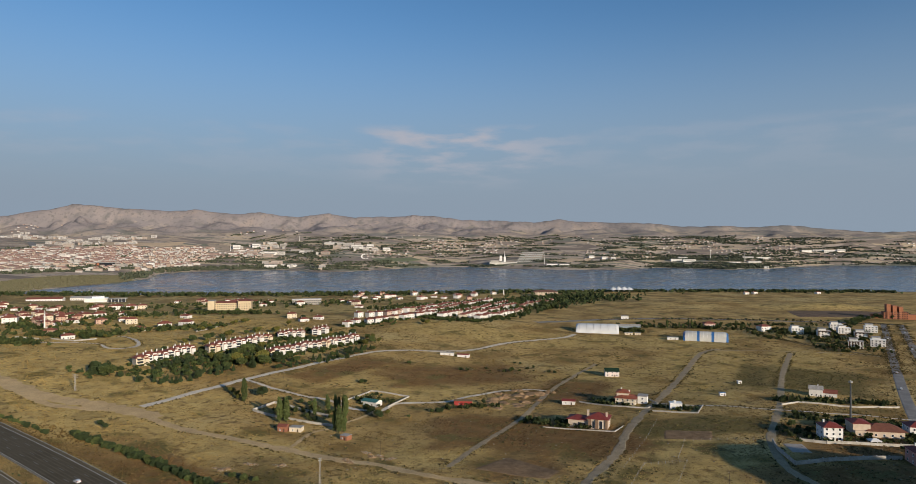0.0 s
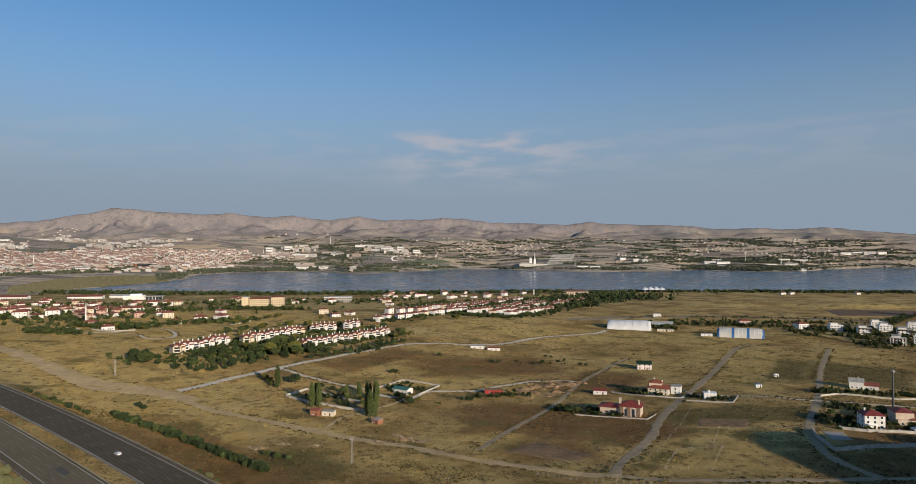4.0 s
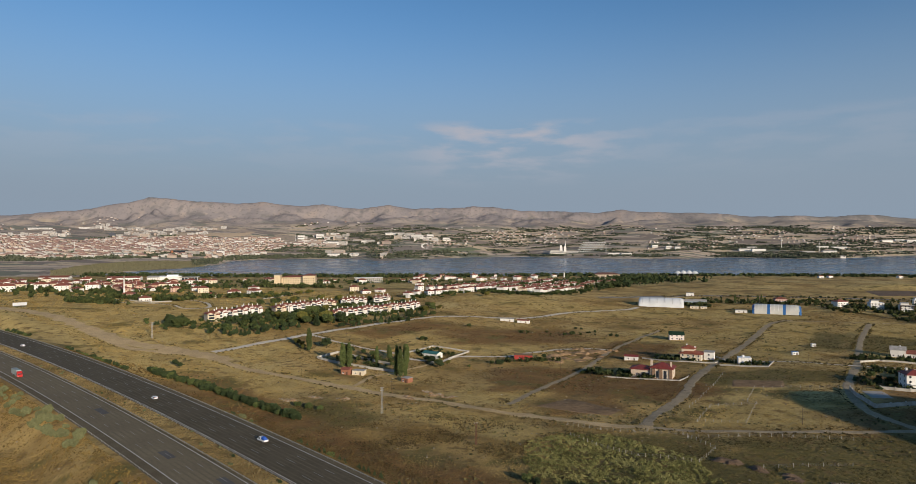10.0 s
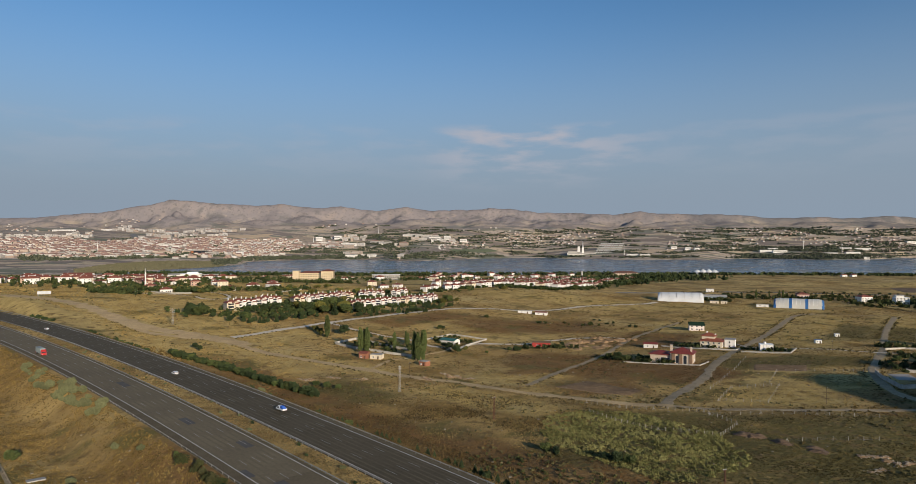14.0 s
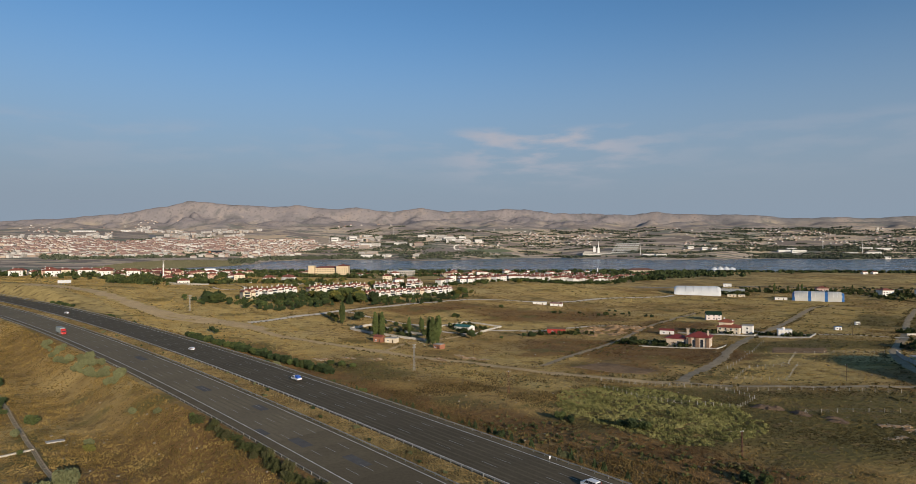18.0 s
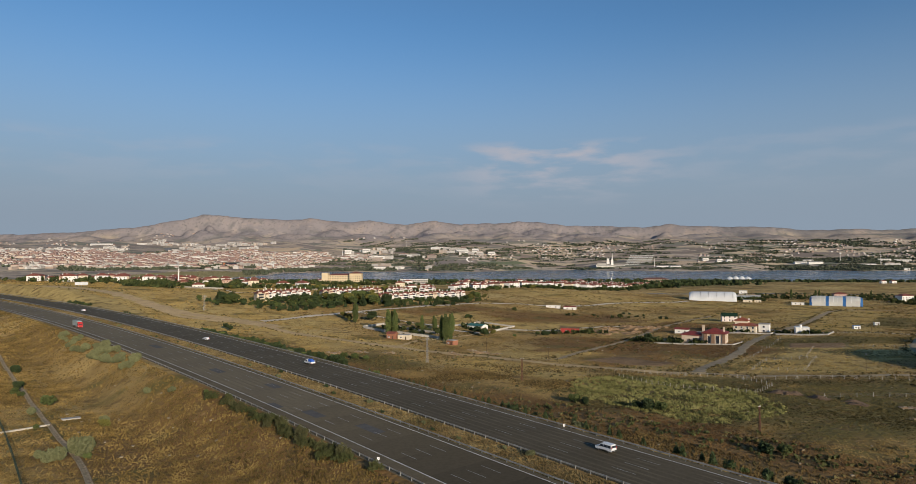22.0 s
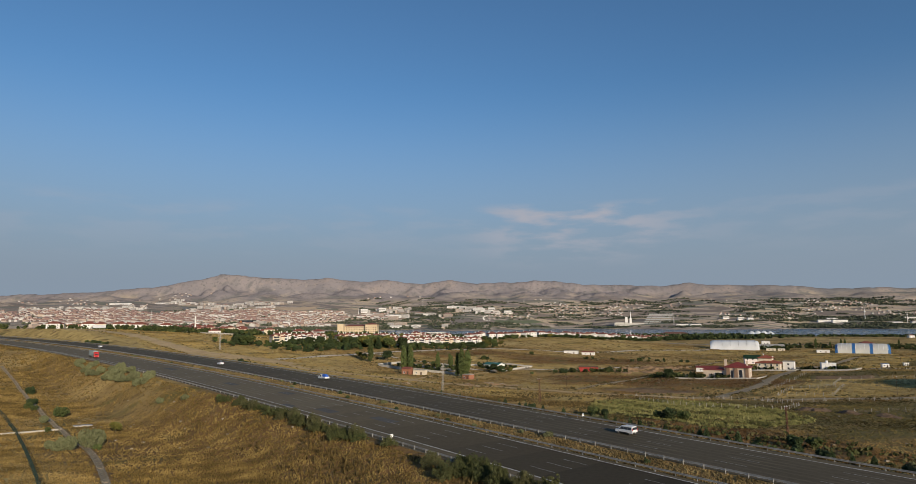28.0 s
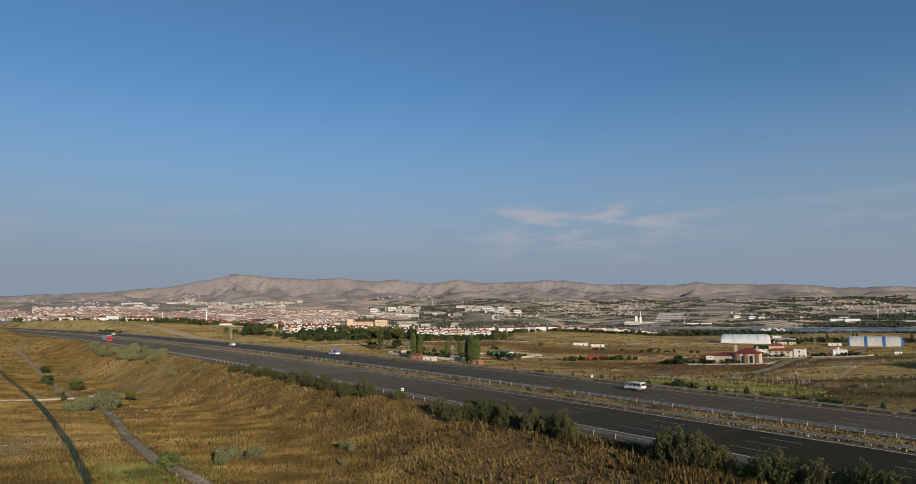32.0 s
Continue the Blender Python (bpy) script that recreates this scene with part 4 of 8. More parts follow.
# the pale yellow hotel
hotel = thing("hotel", "pale yellow five-storey hotel with red roofs", "hotel", at=seat(-372, 1060, 12, 20) @ Matrix.Translation((0, 0, -2.0)))
part("wall", Geo().box(0, 4, -3, 62, 16, 21), M_YELLOW, hotel)
part("wing", Geo().box(-27, -2, -3, 10, 22, 25), M_YELLOW, hotel)
part("wing", Geo().box(24, 2, -3, 20, 26, 24), M_YELLOW, hotel)
part("roof", Geo().hip(0, 4, 18, 44, 16, 2.5, 0.6).hip(24, 2, 21, 20, 26, 3, 0.7), M_ROOF, hotel)
part("roof_slab", Geo().box(-27, -2, 22, 10.6, 22.6, 0.5), M_CONC, hotel)
for k in range(5):
    for i in range(14):
        window(hotel, -21 + i * 2.75, -4.05, 1.2 + k * 3.4, 1.3, 1.6)
    for i in range(5):
        window(hotel, 16.5 + i * 3.7, -11.05, 1.2 + k * 3.6, 1.3, 1.6)
# low lakeside hall with dark glazed front
hall = thing("hall", "white flat-roofed hall with a dark glazed wing", "hall", at=seat(-735, 1350, 25, 20))
part("wall", Geo().box(-14, 0, -2, 42, 24, 12), M_WHITE, hall)
part("roof", Geo().box(-14, 0, 10, 44, 26, 0.8).box(-10, 0, 10.8, 22, 16, 3.2), M_TRIM, hall)
part("glazed_wing", Geo().box(24, -2, -2, 36, 20, 10), M_GLASS, hall)
part("canopy", Geo().box(24, -2, 8, 40, 24, 0.9), M_CONC, hall)
for i in range(6):
    part("pillar", Geo().box(8 + i * 6.4, -12.4, -1, 0.7, 0.7, 9), M_TRIM, hall)
lodge = thing("office_block", "grey-white flat office block with rows of windows", "building", at=seat(-300, 1290, 15, 15))
part("wall", Geo().box(0, 0, -2, 55, 18, 13), M_CONC, lodge)
part("roof", Geo().box(0, 0, 11, 57, 20, 0.7), M_WHITE, lodge)
bays(lodge, 55, 18, 3, 0, 3.4, 14, 4, 2.2, 1.8, sides="fr")
for k, (x, y, w, d, deg) in enumerate(((-900, 1420, 70, 22, 15), (-840, 1470, 60, 24, 18), (-980, 1300, 60, 18, 10))):
    w_ = thing("warehouse", "long low white shed with a red pitched roof", "warehouse", "lakeside sheds", at=seat(x, y, deg, 15))
    part("wall", Geo().box(0, 0, -2, w, d, 8), M_WHITE, w_)
    part("roof", Geo().gable(0, 0, 6, w, d, 3.2, 0.8), M_ROOF if k != 1 else M_CONC, w_)
    part("gable_wall", Geo().gable_ends(0, 0, 6, w, d, 3.1), M_WHITE, w_)
    bays(w_, w, d, 1, 0, 4, 12, 3, 2, 1.6, sides="fr", z0=2)
mosque = thing("minaret", "slender white minaret with a balcony and pointed cap", "minaret", at=seat(-478, 752, 0, 0))
part("shaft", Geo().tube((0, 0, -1), (0, 0, 20), 0.95, 0.7, 10), M_WHITE, mosque)
part("balcony", Geo().tube((0, 0, 16), (0, 0, 17.2), 0.85, 1.4, 10), M_WHITE, mosque)
part("cap", Geo().tube((0, 0, 20), (0, 0, 25), 1.1, 0.05, 10), M_CONC, mosque)

# ================= the two arched halls =================
def arch_hall(name, label, length, width, height, mats, at, ribs):
    t = thing(name, label, "arched hall", "arched halls", at=at)
    n = 18
    arc = [(width / 2 * math.cos(math.pi * (1 - k / n)), height * math.sin(math.pi * k / n)) for k in range(n + 1)]

    def shape(x):
        """The arch at a place along the hall: it sinks and narrows towards both ends."""
        f = float(np.interp(length / 2 - abs(x), (0, 1, 2.5, 4.5, 7), (0.84, 0.91, 0.96, 0.99, 1.0)))
        return [(y * (0.8 + 0.2 * f), z * f) for y, z in arc]

    x0 = -length / 2
    for i, (share, m_) in enumerate(mats):
        x1 = x0 + length * share
        g = Geo()
        cuts = sorted({x0, x1} | {c for c in (-length / 2 + 1, -length / 2 + 2.5, -length / 2 + 4.5, length / 2 - 1, length / 2 - 2.5, length / 2 - 4.5, length / 2 - 7) if x0 < c < x1})
        for a, b in zip(cuts, cuts[1:]):
            ra, rb = shape(a), shape(b)
            g.sheet([(a, y, z) for y, z in ra], [(b, y, z) for y, z in rb])
            g.sheet([(b, y * 0.985, z * 0.985) for y, z in rb], [(a, y * 0.985, z * 0.985) for y, z in ra])
            for k in (0, n):
                g.sheet([(a, *ra[k]), (b, *rb[k])], [(a, ra[k][0] * 0.985, ra[k][1] * 0.985), (b, rb[k][0] * 0.985, rb[k][1] * 0.985)])
        part("shell", g.weld(), m_, t, smooth=True)
        x0 = x1
    for s in (-1, 1):
        g = Geo()
        x = s * (length / 2 - 0.3)
        g.add([(x, 0, -1)] + [(x, y * 0.98, z * 0.98 if 0 < k < n else -1) for k, (y, z) in enumerate(shape(length / 2))], [(0, k + 1, k + 2) for k in range(n)])
        part("end_wall", g, mats[0][1], t)
        part("gate", Geo().box(x + s * 0.08, 0, -0.5, 0.2, width * 0.3, height * 0.4), M_CONC, t)
    for k in range(ribs):
        x = -length / 2 + length * (k + 0.5) / ribs
        g = Geo()
        bow = shape(x)
        for (y0, z0), (y1, z1) in list(zip(bow, bow[1:]))[3:16]:
            g.tube((x, y0 * 1.008, z0 * 1.008), (x, y1 * 1.008, z1 * 1.008), 0.16, 0.16, 4)
        part("rib", g, M_STEEL if ribs < 8 else M_TRIM, t)
    part("plinth", Geo().box(0, -width / 2, -2, length, 0.6, 2.6).box(0, width / 2, -2, length, 0.6, 2.6), M_CONC, t)
    return t


arch_hall("arched_hall", "white membrane arched sports hall with dark ribs", 60, 34, 14.0, [(1.0, M_MEMB)], pose(200.5, 938.5, 1.6, 0, 0, -11), 6)
arch_hall("arched_hall", "cream arched hall with blue bands", 56, 30, 13.5, [(0.05, M_BLUE), (0.26, M_GREYSHEET), (0.06, M_BLUE), (0.26, M_GREYSHEET), (0.06, M_BLUE), (0.26, M_GREYSHEET), (0.05, M_BLUE)], pose(329, 865, 0.6, 0, 0, -21), 12)
annex = thing("shed", "long low grey-blue sheet shed behind the hall", "shed", "low sheds", at=seat(258, 985, -8, 4))
part("wall", Geo().box(0, 0, -1, 34, 10, 5), mat("grey-blue sheet", (0.25, 0.30, 0.35), (0.2, 0.24, 0.28), 5, 0.6), annex)
part("roof", Geo().gable(0, 0, 4, 34, 10, 1.6, 0.5), M_CONC, annex)
for k, (x, y, w, d, h, m_) in enumerate(((240, 915, 11, 6, 3, M_CREAM), (252, 913, 8, 5, 3, M_CREAM), (287, 870, 14, 6, 3.2, M_WHITE), (278, 1085, 12, 9, 5, M_WHITE))):
    t = thing("shed", "small flat-roofed outbuilding beside the hall", "shed", "low sheds", at=seat(x, y, -12, 3))
    part("wall", Geo().box(0, 0, -1, w, d, h + 1), m_, t)
    part("roof", Geo().box(0, 0, h, w + 0.5, d + 0.5, 0.25), M_CONC, t)
    part("door", Geo().box(w * 0.2, -d / 2 - 0.04, 0, 1, 0.1, 2), M_WOOD, t)
    window(t, -w * 0.2, -d / 2 - 0.02, 1.1, 1.4, 1.1)
# white peaked tent roof on the shore
tent = thing("tent_pavilion", "white tensile tent pavilion with four peaks", "pavilion", at=seat(432, 1722, -5, 6) @ Matrix.Translation((0, 0, 2.0)))
g = Geo()
for k in range(4):
    x, n = -21 + k * 14, 8
    ring = [(x + 10.5 * math.cos(2 * math.pi * i / n), 11 * math.sin(2 * math.pi * i / n), 5.0 + 0.6 * (i % 2)) for i in range(n)]
    mid = [(x + 5.4 * math.cos(2 * math.pi * i / n), 4.5 * math.sin(2 * math.pi * i / n), 9.6 + (k in (1, 2))) for i in range(n)]
    k0 = len(g.v)
    g.add(ring + mid + [(x, 0, 12.5 + 1.5 * (k in (1, 2)))], [(i, (i + 1) % n, n + (i + 1) % n, n + i) for i in range(n)] + [(n + i, n + (i + 1) % n, 2 * n) for i in range(n)])
part("canopy", g, M_MEMB, tent, smooth=True)
for k in range(4):
    part("mast", Geo().tube((-21 + k * 14, 0, -3), (-21 + k * 14, 0, 13 + 1.5 * (k in (1, 2))), 0.3, 0.2, 6), M_TRIM, tent)

# ================= houses in the fields =================
# the beige house with the dark red hipped roofs
MOD = thing("house", "unfinished beige house with dark red hipped roofs behind a low wall", "house", at=pose(89.5, 446, 5.9, 0, 0, -21))
M_ROOF_D = mat("dark red metal tiles", (0.235, 0.048, 0.038), (0.17, 0.036, 0.028), 2, 0.6, bump=0.2, fine=0.2)
part("wing", Geo().box(-6.9, 1.5, -2, 13, 11, 7.2), M_BEIGE, MOD)
part("main_block", Geo().box(6.6, 1.0, -2, 14, 12.5, 9.0), M_BEIGE, MOD)
part("wing_roof", Geo().hip(-7.2, 1.5, 5.2, 13, 11, 2.0, 0.8, 0.25), M_ROOF_D, MOD)
part("main_roof", Geo().hip(6.6, 1.0, 7.0, 14, 12.5, 3.0, 0.9, 0.25), M_ROOF_D, MOD)
M_BROWN = mat("brown stone cladding", (0.26, 0.17, 0.115), (0.20, 0.13, 0.085), 1.5, 0.9, fine=0.3)
for x in (1.6, 6.2):
    part("pilaster", Geo().box(x, -5.5, -1, 2.0, 0.6, 7.6), M_BROWN, MOD)
part("corner_pier", Geo().box(12.6, -5.3, -1, 1.8, 0.8, 7.6), M_BROWN, MOD)
part("chimney", Geo().box(-0.2, -1.2, 5, 1.5, 1.2, 6.6).box(-0.2, -1.2, 11.6, 1.8, 1.5, 0.25), M_BEIGE, MOD)
part("chimney", Geo().box(12.2, -1.0, 7, 1.1, 1.1, 4.2), M_BEIGE, MOD)
window(MOD, -4.0, -4.05, 1.4, 5.2, 2.2, 0, True)
window(MOD, 9.0, -5.3, 0.2, 2.2, 5.6, 0, True)
window(MOD, 3.9, -5.3, 0.6, 1.6, 4.8, 0, True)
window(MOD, 13.65, 2.0, 1.2, 1.6, 1.6, 90, True)
window(MOD, 13.65, 2.0, 4.4, 1.6, 1.4, 90, True)


def garden_wall(pts, h, material, label, closed=False, thick=0.35, cap=True, piers=0.0, name="garden_wall"):
    t = thing(name, label, "wall", "garden walls")
    pts = list(pts) + ([pts[0]] if closed else [])
    for (x0, y0), (x1, y1) in zip(pts, pts[1:]):
        L = math.hypot(x1 - x0, y1 - y0)
        n = max(1, int(L / 6))
        a = math.atan2(y1 - y0, x1 - x0)
        g, gc = Geo(), Geo()
        for k in range(n):
            f0, f1 = k / n, (k + 1) / n
            xa, ya, xb, yb = x0 + (x1 - x0) * f0, y0 + (y1 - y0) * f0, x0 + (x1 - x0) * f1, y0 + (y1 - y0) * f1
            za, zb = top(xa, ya), top(xb, yb)
            nx, ny = -math.sin(a) * thick / 2, math.cos(a) * thick / 2
            v = [(xa - nx, ya - ny, za - 0.8), (xb - nx, yb - ny, zb - 0.8), (xb + nx, yb + ny, zb - 0.8), (xa + nx, ya + ny, za - 0.8)]
            v += [(p[0], p[1], p[2] + 0.8 + h) for p in v]
            f = [(4, 5, 6, 7), (0, 1, 5, 4), (2, 3, 7, 6)] + ([(3, 0, 4, 7)] if k == 0 else []) + ([(1, 2, 6, 5)] if k == n - 1 else [])
            g.add(v, f)
            if cap:
                nx, ny = nx * 1.35, ny * 1.35
                v = [(xa - nx, ya - ny, za + h), (xb - nx, yb - ny, zb + h), (xb + nx, yb + ny, zb + h), (xa + nx, ya + ny, za + h)]
                v += [(p[0], p[1], p[2] + 0.1) for p in v]
                gc.add(v, [(3, 2, 1, 0), (4, 5, 6, 7), (0, 1, 5, 4), (2, 3, 7, 6)])
        part("wall_panel", g, material, t)
        if cap:
            part("coping", gc, M_CONC, t)
        if piers:
            m = int(L / piers) + 1
            for k in range(m):
                x, y = x0 + (x1 - x0) * k / m, y0 + (y1 - y0) * k / m
                part("pier", Geo().box(x, y, top(x, y) - 0.5, 0.6, 0.6, h + 1.0, a), material, t)
    return t


M_WALLW = mat("weathered whitewash", (0.52, 0.49, 0.44), (0.36, 0.33, 0.28), 3, 0.9, fine=0.3)
garden_wall([(58, 446), (76, 440), (103, 429), (112, 441)], 0.7, M_WALLW, "low white retaining wall in front of the beige house")
# the house with the stepped red roofs and its white annex
H2 = thing("house", "cream two-storey house with stepped red hipped roofs", "house", at=seat(131, 507, -22, 5))
part("wall", Geo().box(0, 0, -2, 15, 13, 7.5), M_CREAM, H2)
part("upper_wall", Geo().box(-2.5, 1.5, 5.5, 9, 8, 3.2), M_CREAM, H2)
M_ROOF_O = mat("orange-red clay tiles", (0.34, 0.105, 0.055), (0.24, 0.072, 0.042), 2.0, 0.75, bump=0.3, fine=0.35)
part("roof", Geo().hip(0, 0, 5.5, 15, 13, 2.0, 1.1), M_ROOF_O, H2)
part("upper_roof", Geo().hip(-2.5, 1.5, 8.7, 9, 8, 2.0, 0.9), M_ROOF_O, H2)
chimney(H2, -4, 3, 9.2, 2.2)
chimney(H2, 2, 2, 7.5, 2.6)
bays(H2, 15, 13, 2, 0, 2.7, 4, 3, 1.3, 1.5, True, 0.8, "fr")
part("annex", Geo().box(12, 5, -2, 7, 9, 8.4), M_WHITE, H2, "white flat-roofed annex")
part("annex_roof", Geo().box(12, 5, 6.4, 7.6, 9.6, 0.3), M_CONC, H2)
window(H2, 12, 0.45, 1.2, 1.4, 1.4, 0, True)
window(H2, 12, 0.45, 4.0, 1.4, 1.4, 0, True)
garden_wall([(96, 517), (118, 497), (142, 487), (154, 503), (150, 522)], 0.9, M_WALLW, "low white wall round the yard of the cream house")
# white house with the dark green gable roof
WH = small_house("pinkish white two-storey house with dark green gable roof", 13, 8, 5.4, mat("pinkish white plaster", (0.74, 0.66, 0.63), (0.66, 0.58, 0.55), 4, 0.9), mat("dark green sheet", (0.018, 0.042, 0.028), (0.014, 0.032, 0.02), 3, 0.9, spec=0.05), "", 2.6, "gable", 0, 2, 3, 1, True)
WH.matrix_basis = seat(148, 627, -6, 5)
# white sheet-metal cube with a water tank
CU = thing("pump_house", "white sheet-clad cube building with a tank on top", "utility building", at=seat(161, 482, -10, 4))
part("wall", Geo().box(0, 0, -1.5, 8.6, 7, 6.3), M_WHITE, CU)
part("roof", Geo().box(0, 0, 4.8, 9, 7.4, 0.25), M_TRIM, CU)
part("tank", Geo().tube((-0.8, 0, 5.05), (-0.8, 0, 6.5), 0.9, 0.9, 12), M_WHITE, CU)
g = Geo()
for k in range(5):
    g.box(-4.3 + k * 2.15, -3.54, 0, 0.12, 0.12, 4.8)
part("panel_seam", g, M_CONC, CU)
window(CU, 2, -3.52, 1.2, 1.2, 1.2)
garden_wall([(142, 476), (171, 464), (184, 489)], 1.0, M_CONC, "grey concrete plot wall beside the cube building")
# bungalow with hedge and long wall
BG = thing("house", "white two-storey house with a red side roof behind a hedge", "house", at=seat(297, 533, -28, 5))
part("wall", Geo().box(-3.5, 0, -2, 10, 10, 8), M_WHITE, BG)
part("gable_wall", Geo().gable_ends(-3.5, 0, 6, 10, 10, 2.1), M_WHITE, BG)
part("roof", Geo().gable(-3.5, 0, 6, 10, 10, 2.2, 0.5), M_CONC, BG)
part("side_wing", Geo().box(6.5, 1, -2, 10, 8, 5.6), M_WHITE, BG)
part("side_roof", Geo().gable(6.5, 1, 3.6, 10, 8, 2.0, 0.6), M_ROOF, BG)
bays(BG, 16, 10, 1, 0, 3, 5, 2, 1.2, 1.3, True, 0.9, "fr")
chimney(BG, -2, 0, 7.5, 1.6)
garden_wall([(243, 489), (262, 501), (300, 488), (335, 494)][::1], 1.2, M_WALLW, "long whitewashed wall along the lane")
# the walled villa and its neighbours
VI = small_house("white three-storey villa with dark red hipped roof", 11, 11, 8.2, M_WHITE, M_ROOF_D, "", 2.4, "hip", 1, 3, 3, 2, True)
VI.matrix_basis = seat(226, 396, -8, 4)
part("balcony", Geo().box(-1.5, -6.3, 2.9, 5.0, 1.5, 0.18).box(-1.5, -7.0, 2.9, 5.0, 0.1, 0.9), M_TRIM, VI)
BR = thing("house", "low beige building with a broad brown pitched roof", "house", at=seat(262, 409, -10, 5))
part("wall", Geo().box(0, 0, -2, 28, 14, 6), M_BEIGE, BR)
part("tower_wall", Geo().box(-10, 0, 4, 10, 12, 4), M_BEIGE, BR)
part("roof", Geo().hip(4, 0, 4, 22, 14, 3.4, 0.8), mat("brown roof tiles", (0.20, 0.08, 0.05), (0.15, 0.06, 0.04), 2, 0.8, bump=0.2, fine=0.3), BR)
part("tower_roof", Geo().hip(-10, 0, 8, 10, 12, 1.6, 0.6), M_ROOF_D, BR)
bays(BR, 28, 14, 1, 0, 3, 6, 3, 1.4, 1.5, True, 0.9, "fr")
VW = small_house("white villa with red hipped roof and a terrace", 15, 12, 6.5, M_WHITE, M_ROOF_D, "", 2.6, "hip", 0, 2, 3, 2, True)
VW.matrix_basis = seat(292, 412, -14, 5)
PK = small_house("pink two-storey house with dark red roof", 14, 12, 7.5, mat("pink plaster", (0.50, 0.27, 0.23), (0.43, 0.23, 0.20), 4, 0.9), M_ROOF_D, "", 2.6, "hip", 1, 2, 3, 2, True)
PK.matrix_basis = seat(251, 350, -10, 4)
garden_wall([(189, 391), (185, 377), (183, 353), (223, 358), (243, 356)], 2.0, M_WALLW, "white compound wall with piers round a bare yard", piers=9)
garden_wall([(206, 392), (219, 386), (260, 382), (300, 378)], 1.6, M_WALLW, "white wall in front of the villa garden", piers=9)
tent2 = thing("gazebo", "small white pitched garden gazebo", "gazebo", at=seat(247, 386, -8, 2))
part("roof", Geo().hip(0, 0, 2.4, 6, 5, 1.4, 0.4), M_WHITE, tent2)
for a in (-2.6, 2.6):
    for b in (-2.1, 2.1):
        part("post", Geo().box(a, b, -0.6, 0.2, 0.2, 3.0), M_TRIM, tent2)
# boxes in the fields
def hut(x, y, deg, w, d, h, wall_m, roof_m, label, roof="slab", rise=1.0, group="field huts"):
    t = thing("hut", label, "hut", group, at=seat(x, y, deg, 2))
    part("wall", Geo().box(0, 0, -1, w, d, h + 1), wall_m, t)
    if roof == "slab":
        part("roof", Geo().box(0, 0, h, w + 0.5, d + 0.5, 0.18), roof_m, t)
    else:
        part("roof", Geo().gable(0, 0, h, w, d, rise, 0.35, 0.1), roof_m, t)
        part("gable_wall", Geo().gable_ends(0, 0, h, w, d, rise - 0.03), wall_m, t)
    part("door", Geo().box(w * 0.22, -d / 2 - 0.04, 0, 0.9, 0.1, min(2.0, h - 0.2)), M_WOOD, t)
    window(t, -w * 0.2, -d / 2 - 0.02, 0.9, 1.2, 1.0, 0, True)
    return t


M_REDSHEET = mat("red sheet", (0.36, 0.045, 0.04), (0.28, 0.04, 0.03), 3, 0.6)
M_TEAL = mat("teal sheet", (0.05, 0.16, 0.155), (0.04, 0.13, 0.125), 3, 0.85, spec=0.1)
M_BRICK = mat("bare brick", (0.33, 0.145, 0.085), (0.27, 0.115, 0.07), 1.2, 0.95, bump=0.2, fine=0.3)
hut(4, 513, -4, 14, 4.5, 3.4, M_REDSHEET, M_SOIL, "red sheet-walled shed with a dull brown roof", "gable", 0.9)
hut(87, 512, -14, 10, 6, 3.0, M_WHITE, M_ROOF_D, "small white hut with red roof", "gable", 1.0)
hut(-67, 505, -30, 14, 8, 3.6, M_WHITE, M_TEAL, "white garden house with a teal roof", "gable", 1.3)
hut(-115.5, 430, -8, 6, 5, 3.6, M_BRICK, M_ROOF, "bare brick hut with a tiled roof", "gable", 1.2)
hut(-107, 431, -8, 8, 5.5, 3.0, M_CREAM, M_CONC, "plastered hut with a flat concrete roof")
hut(-72, 417, -30, 5.5, 5, 3.0, M_BRICK, M_CONC, "small brick pump hut with flat roof")
hut(-12, 722, -8, 15, 5, 3.0, M_WHITE, M_CONC, "white site cabin in the field")
hut(6, 716, -10, 13, 5, 3.0, M_WHITE, M_ROOF_D, "white site cabin with red roof", "gable", 0.8)
hut(214, 527, 0, 4.5, 3, 2.6, M_WHITE, M_BLUE, "white field cabin with a blue stripe")
hut(252, 583, 0, 3.5, 2.5, 2.4, M_WHITE, M_WHITE, "tiny white hut in the field")
# tree-lined gardens with white walls
garden_wall([(-149, 472), (-139, 493), (-124, 486), (-86, 462), (-84, 444), (-107, 450), (-130, 460), (-149, 472)], 1.6, M_WALLW, "white wall round the poplar garden")
garden_wall([(-92, 505), (-72, 545), (-40, 532), (-54, 498)], 1.2, M_WALLW, "white wall round the vegetable garden")
garden_wall([(-322, 800), (-316, 862)], 1.6, M_WALLW, "long white boundary wall on the slope")
garden_wall([(-470, 690), (-440, 683)], 1.4, M_WALLW, "short white boundary wall")
garden_wall([(-432, 690), (-400, 678), (-392, 706)], 1.4, M_WALLW, "white boundary wall of a villa plot")
